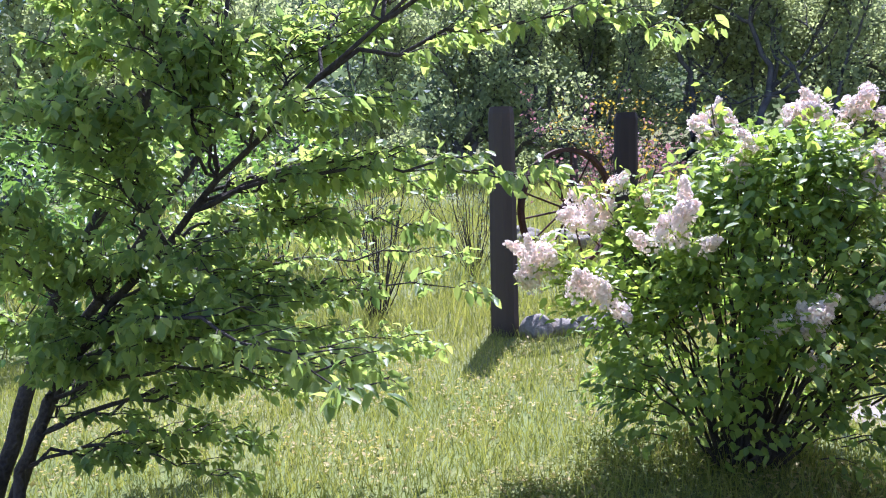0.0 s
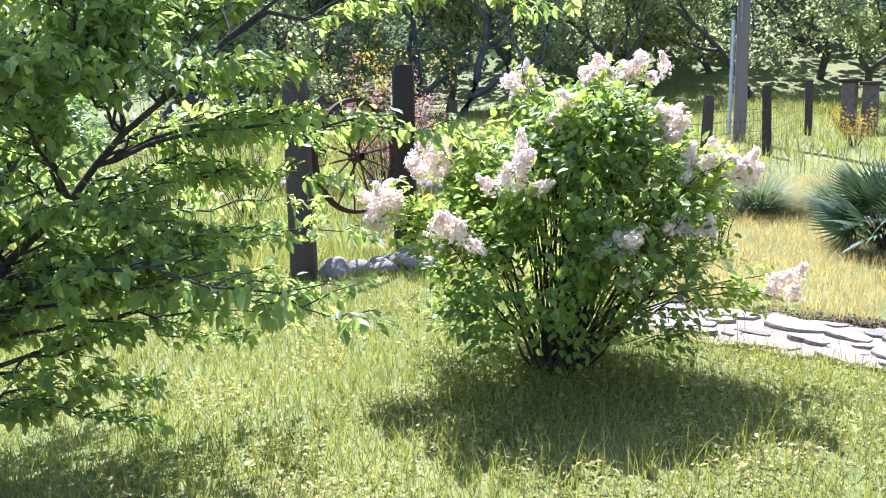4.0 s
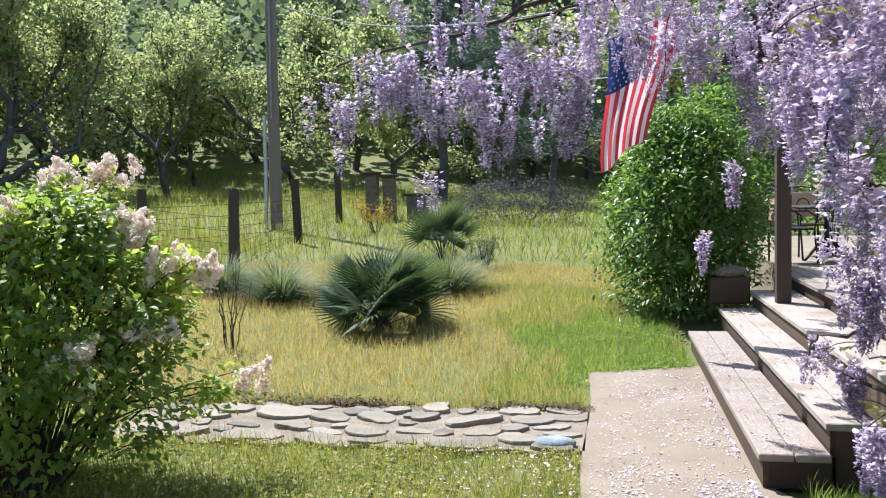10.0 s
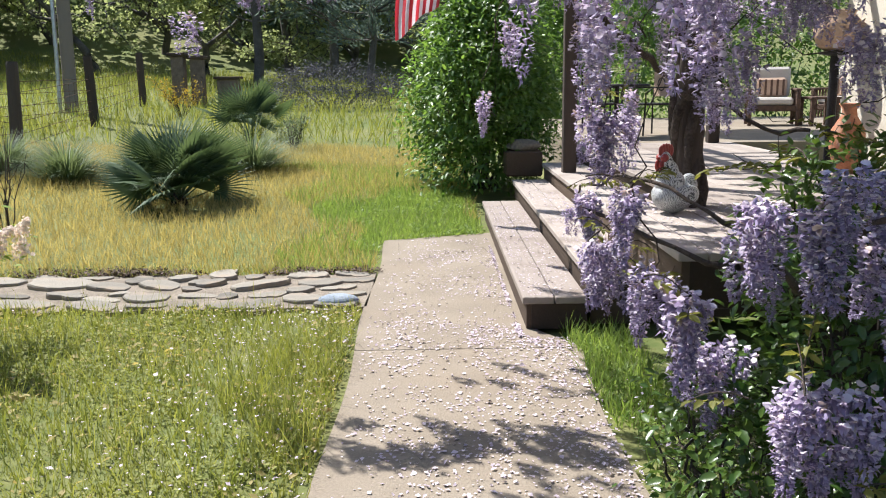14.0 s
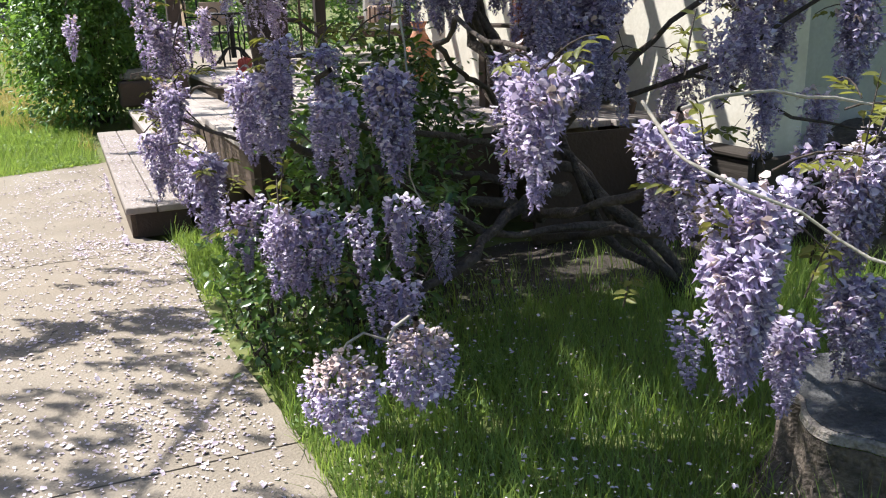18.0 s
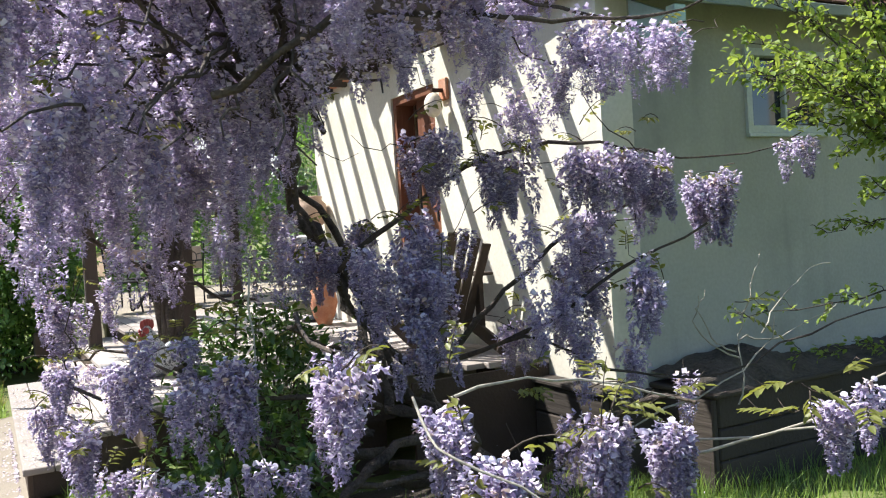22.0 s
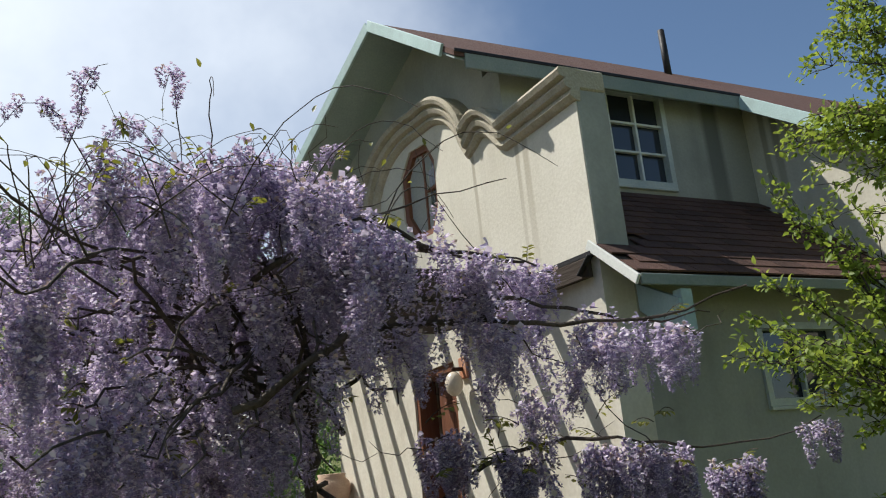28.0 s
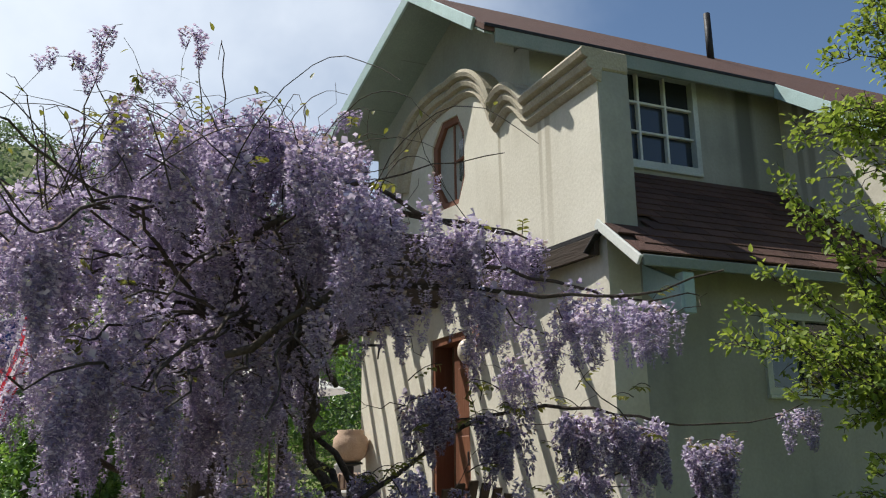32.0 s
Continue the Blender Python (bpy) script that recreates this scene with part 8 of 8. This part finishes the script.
def flag_piece(name, u0, u1, v0, v1, mat):
    nu, nv = max(3, int((u1 - u0) * 20)), max(2, int((v1 - v0) * 40))
    V = [flag_pt(u0 + (u1 - u0) * i / nu, v0 + (v1 - v0) * j / nv) for i in range(nu + 1) for j in range(nv + 1)]
    F = [(i * (nv + 1) + j, i * (nv + 1) + j + 1, (i + 1) * (nv + 1) + j + 1, (i + 1) * (nv + 1) + j) for i in range(nu) for j in range(nv)]
    return place(name, np_mesh(name, V, F), M[mat], fl, "", True)


for k in range(13):
    flag_piece("stripe", 0.42 if k < 7 else 0.0, 1.0, k / 13, (k + 1) / 13, "flag_red" if k % 2 == 0 else "flag_white")
flag_piece("canton", 0.0, 0.42, 0.0, 7 / 13, "flag_blue")
for i in range(9):
    for j in range(6 if i % 2 == 0 else 5):
        u, v = 0.42 * (i + 0.6) / 9.3, (7 / 13) * (j + (0.55 if i % 2 == 0 else 1.0)) / 6.2
        c = flag_pt(u, v) + np.array((0, -0.004, 0))
        pts = [c + np.array((math.sin(6.283 * q / 10) * (0.017 if q % 2 == 0 else 0.007), 0, math.cos(6.283 * q / 10) * (0.017 if q % 2 == 0 else 0.007))) for q in range(10)]
        place("star", np_mesh("star", [c] + pts, [(0, 1 + q, 1 + (q + 1) % 10) for q in range(10)]), M["flag_white"], fl)
tube_part("flag_pole", [(np.array([(-0.45, 0.06, 0.04), (0.35, 0.0, 0.275), (1.45, 0.60, 0.55)]), np.array([0.012, 0.013, 0.014]))], M["white_paint"], fl, "thin white flag pole", 8)

# adirondack chair
ch = thing("garden_chair", (4.70, 3.80, 0.69), "dark weathered slatted wooden garden chair", "chair")
for k in range(7):
    x = -0.24 + 0.08 * k
    h = 0.92 - 0.02 * abs(k - 3) ** 1.5
    bm = boxed(-0.036, -0.01, 0, 0.036, 0.01, h - 0.18, 0.003)
    bm.transform(Matrix.Translation((x, -0.10, 0.22)) @ Matrix.Rotation(radians(24), 4, "X") @ Matrix.Rotation(radians(1.8 * (k - 3)), 4, "Y"))
    part("back_slat", bm, M["dark_wood"], ch)
for k in range(6):
    part("seat_slat", boxed(-0.27, -0.08 + 0.09 * k, 0.25 + 0.025 * k, 0.27, -0.0 + 0.09 * k, 0.27 + 0.025 * k, 0.003), M["dark_wood"], ch)
for sx in (-1, 1):
    part("arm", boxed(sx * 0.34 - 0.07, -0.25, 0.56, sx * 0.34 + 0.07, 0.5, 0.585, 0.006), M["dark_wood"], ch)
    part("leg", boxed(sx * 0.30 - 0.02, 0.38, 0, sx * 0.30 + 0.02, 0.48, 0.56, 0.004), M["dark_wood"], ch)
    part("leg", beam_between((sx * 0.29, 0.40, 0.36), (sx * 0.29, -0.55, 0.03), 0.03, 0.10), M["dark_wood"], ch)
    part("leg", boxed(sx * 0.30 - 0.02, -0.24, 0.12, sx * 0.30 + 0.02, -0.17, 0.56, 0.004), M["dark_wood"], ch)

# urn, pale pot and stand
u = tagged(part("urn", lathe([(0.10, 0), (0.17, 0.15), (0.22, 0.35), (0.20, 0.55), (0.10, 0.72), (0.085, 0.80), (0.13, 0.88), (0.115, 0.88), (0.07, 0.8)]), M["terracotta"], smooth=True), "tall terracotta urn beside the wall", "urn")
u.location = (4.85, 6.55, 0.69)
u.scale = (0.66, 0.66, 0.66)
u = tagged(part("urn_stand", lathe([(0.16, 0), (0.16, 0.03), (0.04, 0.06), (0.04, 0.98), (0.14, 1.0), (0.14, 1.02)], 12), M["iron"], smooth=False), "dark iron plant stand", "stand")
u.location = (4.95, 7.1, 0.69)
u = tagged(part("clay_pot", lathe([(0.10, 0), (0.19, 0.06), (0.235, 0.18), (0.22, 0.29), (0.165, 0.34), (0.18, 0.38), (0.165, 0.385), (0.14, 0.34)]), M["pale_pot"], smooth=True), "pale round clay pot on a stand", "pot")
u.location = (4.95, 7.1, 1.71)
u.scale = (0.86, 0.86, 0.92)
for k in range(11):
    y = 6.25 + k * 0.105
    t = tagged(part("roof_tile", (lambda bm: (bmesh.ops.create_cone(bm, cap_ends=True, segments=12, radius1=0.06, radius2=0.05, depth=0.34, matrix=Matrix.Rotation(radians(90), 4, "Y")), bm)[1])(bmesh.new()), M["terracotta"], smooth=True), "curved terracotta coping tile on the wall top", "tile", "coping tiles")
    t.location = (5.26, y, 3.225)

# iron cafe set
tb = thing("cafe_table", (3.95, 11.5, 0.69), "black iron pedestal garden table", "table")
part("tabletop", lathe([(0.02, 0.70), (0.45, 0.70), (0.46, 0.72), (0.45, 0.735), (0.0, 0.735)], 28), M["iron"], tb)
tube_part("pedestal", [(np.array([(0, 0, 0.1), (0, 0, 0.7)]), np.array([0.04, 0.03]))], M["iron"], tb, "", 10)
for k in range(4):
    a = 1.5708 * k + 0.5
    tube_part("foot", [(np.array([(0, 0, 0.25), (0.14 * math.cos(a), 0.14 * math.sin(a), 0.22), (0.30 * math.cos(a), 0.30 * math.sin(a), 0.06), (0.36 * math.cos(a), 0.36 * math.sin(a), 0.015)]), np.array([0.02, 0.02, 0.018, 0.02]))], M["iron"], tb, "", 7)


def iron_chair(at, rz):
    c = thing("iron_chair", (0, 0, 0), "black iron garden chair with a tan slung back", "chair", "iron chairs")
    part("seat", boxed(-0.22, -0.22, 0.43, 0.22, 0.22, 0.46, 0.01), M["iron"], c)
    part("back_panel", boxed(-0.20, 0.215, 0.55, 0.20, 0.235, 0.90, 0.006), M["pale_pot"], c, "tan woven back panel")
    for sx in (-1, 1):
        tube_part("back_post", [(np.array([(sx * 0.22, 0.22, 0.0), (sx * 0.22, 0.22, 0.45), (sx * 0.22, 0.27, 0.95)]), np.full(3, 0.014))], M["iron"], c, "", 6)
        tube_part("leg", [(np.array([(sx * 0.22, -0.2, 0.44), (sx * 0.24, -0.24, 0.0)]), np.full(2, 0.014))], M["iron"], c, "", 6)
        tube_part("armrest", [(np.array([(sx * 0.24, 0.24, 0.68), (sx * 0.26, -0.1, 0.68), (sx * 0.25, -0.22, 0.60), (sx * 0.23, -0.2, 0.45)]), np.full(4, 0.012))], M["iron"], c, "", 6)
    tube_part("top_rail", [(np.array([(-0.22, 0.27, 0.95), (0, 0.275, 0.99), (0.22, 0.27, 0.95)]), np.full(3, 0.013))], M["iron"], c, "", 6)
    tube_part("scroll", [(np.array([(0.09 * math.cos(a), 0.21, 0.725 + 0.09 * math.sin(a)) for a in np.linspace(0, 6.283, 13)]), np.full(13, 0.008))], M["iron"], c, "", 5)
    c.matrix_world = Matrix.LocRotScale(at, Euler((0, 0, radians(rz))), None)
    return c


ic = iron_chair((3.45, 11.2, 0.69), 100)
copy_thing(ic, pose(4.5, 11.9, 0.69, 0, 0, -70))
copy_thing(ic, pose(3.9, 12.3, 0.69, 0, 0, 10))


def wicker_chair(at, rz):
    c = thing("wicker_armchair", (0, 0, 0), "brown wicker armchair with pale cushion and striped pillow", "armchair", "wicker armchairs")
    part("seat_cushion", boxed(-0.31, -0.32, 0.34, 0.31, 0.28, 0.47, 0.035), M["cushion"], c, "pale grey seat cushion")
    part("back_cushion", boxed(-0.31, 0.20, 0.46, 0.31, 0.33, 0.98, 0.04), M["cushion"], c, "pale grey back cushion")
    p = part("pillow", boxed(-0.24, 0.08, 0.47, 0.24, 0.20, 0.80, 0.04), M["pale_pot"], c, "striped pillow")
    for k in range(5):
        part("pillow_stripe", boxed(-0.20 + 0.095 * k - 0.018, 0.070, 0.50, -0.20 + 0.095 * k + 0.018, 0.079, 0.77, 0.003), M["stripe"], p)
    part("seat_frame", boxed(-0.36, -0.34, 0.24, 0.36, 0.34, 0.335, 0.01), M["wicker"], c)
    for sx in (-1, 1):
        part("arm", boxed(sx * 0.38 - 0.05, -0.36, 0.58, sx * 0.38 + 0.05, 0.34, 0.62, 0.012), M["wicker"], c)
        for k in range(9):
            part("arm_slat", boxed(sx * 0.38 - 0.012, -0.33 + 0.08 * k, 0.1, sx * 0.38 + 0.012, -0.30 + 0.08 * k, 0.58), M["wicker"], c)
        for sy in (-0.33, 0.31):
            part("leg", boxed(sx * 0.38 - 0.03, sy - 0.03, 0, sx * 0.38 + 0.03, sy + 0.03, 0.60, 0.006), M["wicker"], c)
    c.matrix_world = Matrix.LocRotScale(at, Euler((0, 0, radians(rz))), None)
    return c


wc = wicker_chair((7.2, 14.2, 0.69), -15)
copy_thing(wc, pose(8.5, 14.3, 0.69, 0, 0, -60))
sd = thing("side_table", (7.85, 13.8, 0.69), "small dark wooden side table", "table")
part("tabletop", boxed(-0.25, -0.25, 0.44, 0.25, 0.25, 0.48, 0.006), M["wicker"], sd)
for sx in (-1, 1):
    for sy in (-1, 1):
        part("leg", boxed(sx * 0.21 - 0.025, sy * 0.21 - 0.025, 0, sx * 0.21 + 0.025, sy * 0.21 + 0.025, 0.44, 0.004), M["wicker"], sd)

# parasol
um = thing("parasol", (5.3, 12.8, 0.69), "cream canvas parasol over the terrace", "parasol")
tube_part("pole", [(np.array([(0, 0, 0), (0, 0, 2.75)]), np.full(2, 0.022))], M["dark_wood"], um, "", 8)
part("base", lathe([(0.25, 0), (0.25, 0.06), (0.05, 0.1)], 16), M["iron"], um)
for k in range(8):
    a, b = 0.7854 * k, 0.7854 * (k + 1)
    R = 1.45
    bm = bmesh.new()
    v = [bm.verts.new(p) for p in ((0, 0, 2.78), (R * math.cos(a), R * math.sin(a), 2.22), (R * 0.96 * math.cos((a + b) / 2) * math.cos(0.39), R * 0.96 * math.sin((a + b) / 2) * math.cos(0.39), 2.20), (R * math.cos(b), R * math.sin(b), 2.22))]
    bm.faces.new((v[0], v[1], v[2]))
    bm.faces.new((v[0], v[2], v[3]))
    part("canopy_panel", bm, M["canvas"], um)
    tube_part("rib", [(np.array([(0, 0, 2.74), (R * math.cos(a), R * math.sin(a), 2.205)]), np.full(2, 0.008))], M["dark_wood"], um, "", 5)
u = tagged(part("timber_block", boxed(-0.22, -0.2, 0.0, 0.22, 0.2, 0.30, 0.02), M["dark_wood"]), "dark timber block beside the steps", "block")
u.location = (2.45, 9.75, 0.36)
boulder("boulder", (2.45, 9.75, 0.72), (0.2, 0.17, 0.08), "flat brown stone on the timber block", 77)

# shingles of the side roof
sh = boxed(-0.12, -0.085, 0.0, 0.12, 0.085, 0.012)
sme = bpy.data.meshes.new("shingle")
sh.to_mesh(sme)
sh.free()
sme.materials.append(M["shingle"])
pitch = math.atan(0.78)
for r in range(13):
    y = 1.90 + 0.105 * r
    for k in range(18):
        x = 5.25 + 0.248 * k + (0.12 if r % 2 else 0)
        if (y > 2.15 and x < 5.55) or x > 9.5 or (x > 7.75 and y > 1.9):
            continue
        ob = new("shingle", sme)
        ob.matrix_world = Matrix.LocRotScale((x, y + 0.05, shed_z(y + 0.05) - 0.018), Euler((pitch - 0.06, 0, 0)), None)
        ob.parent = house
        ob.matrix_parent_inverse = Matrix.Translation((-FX, -WY, 0))
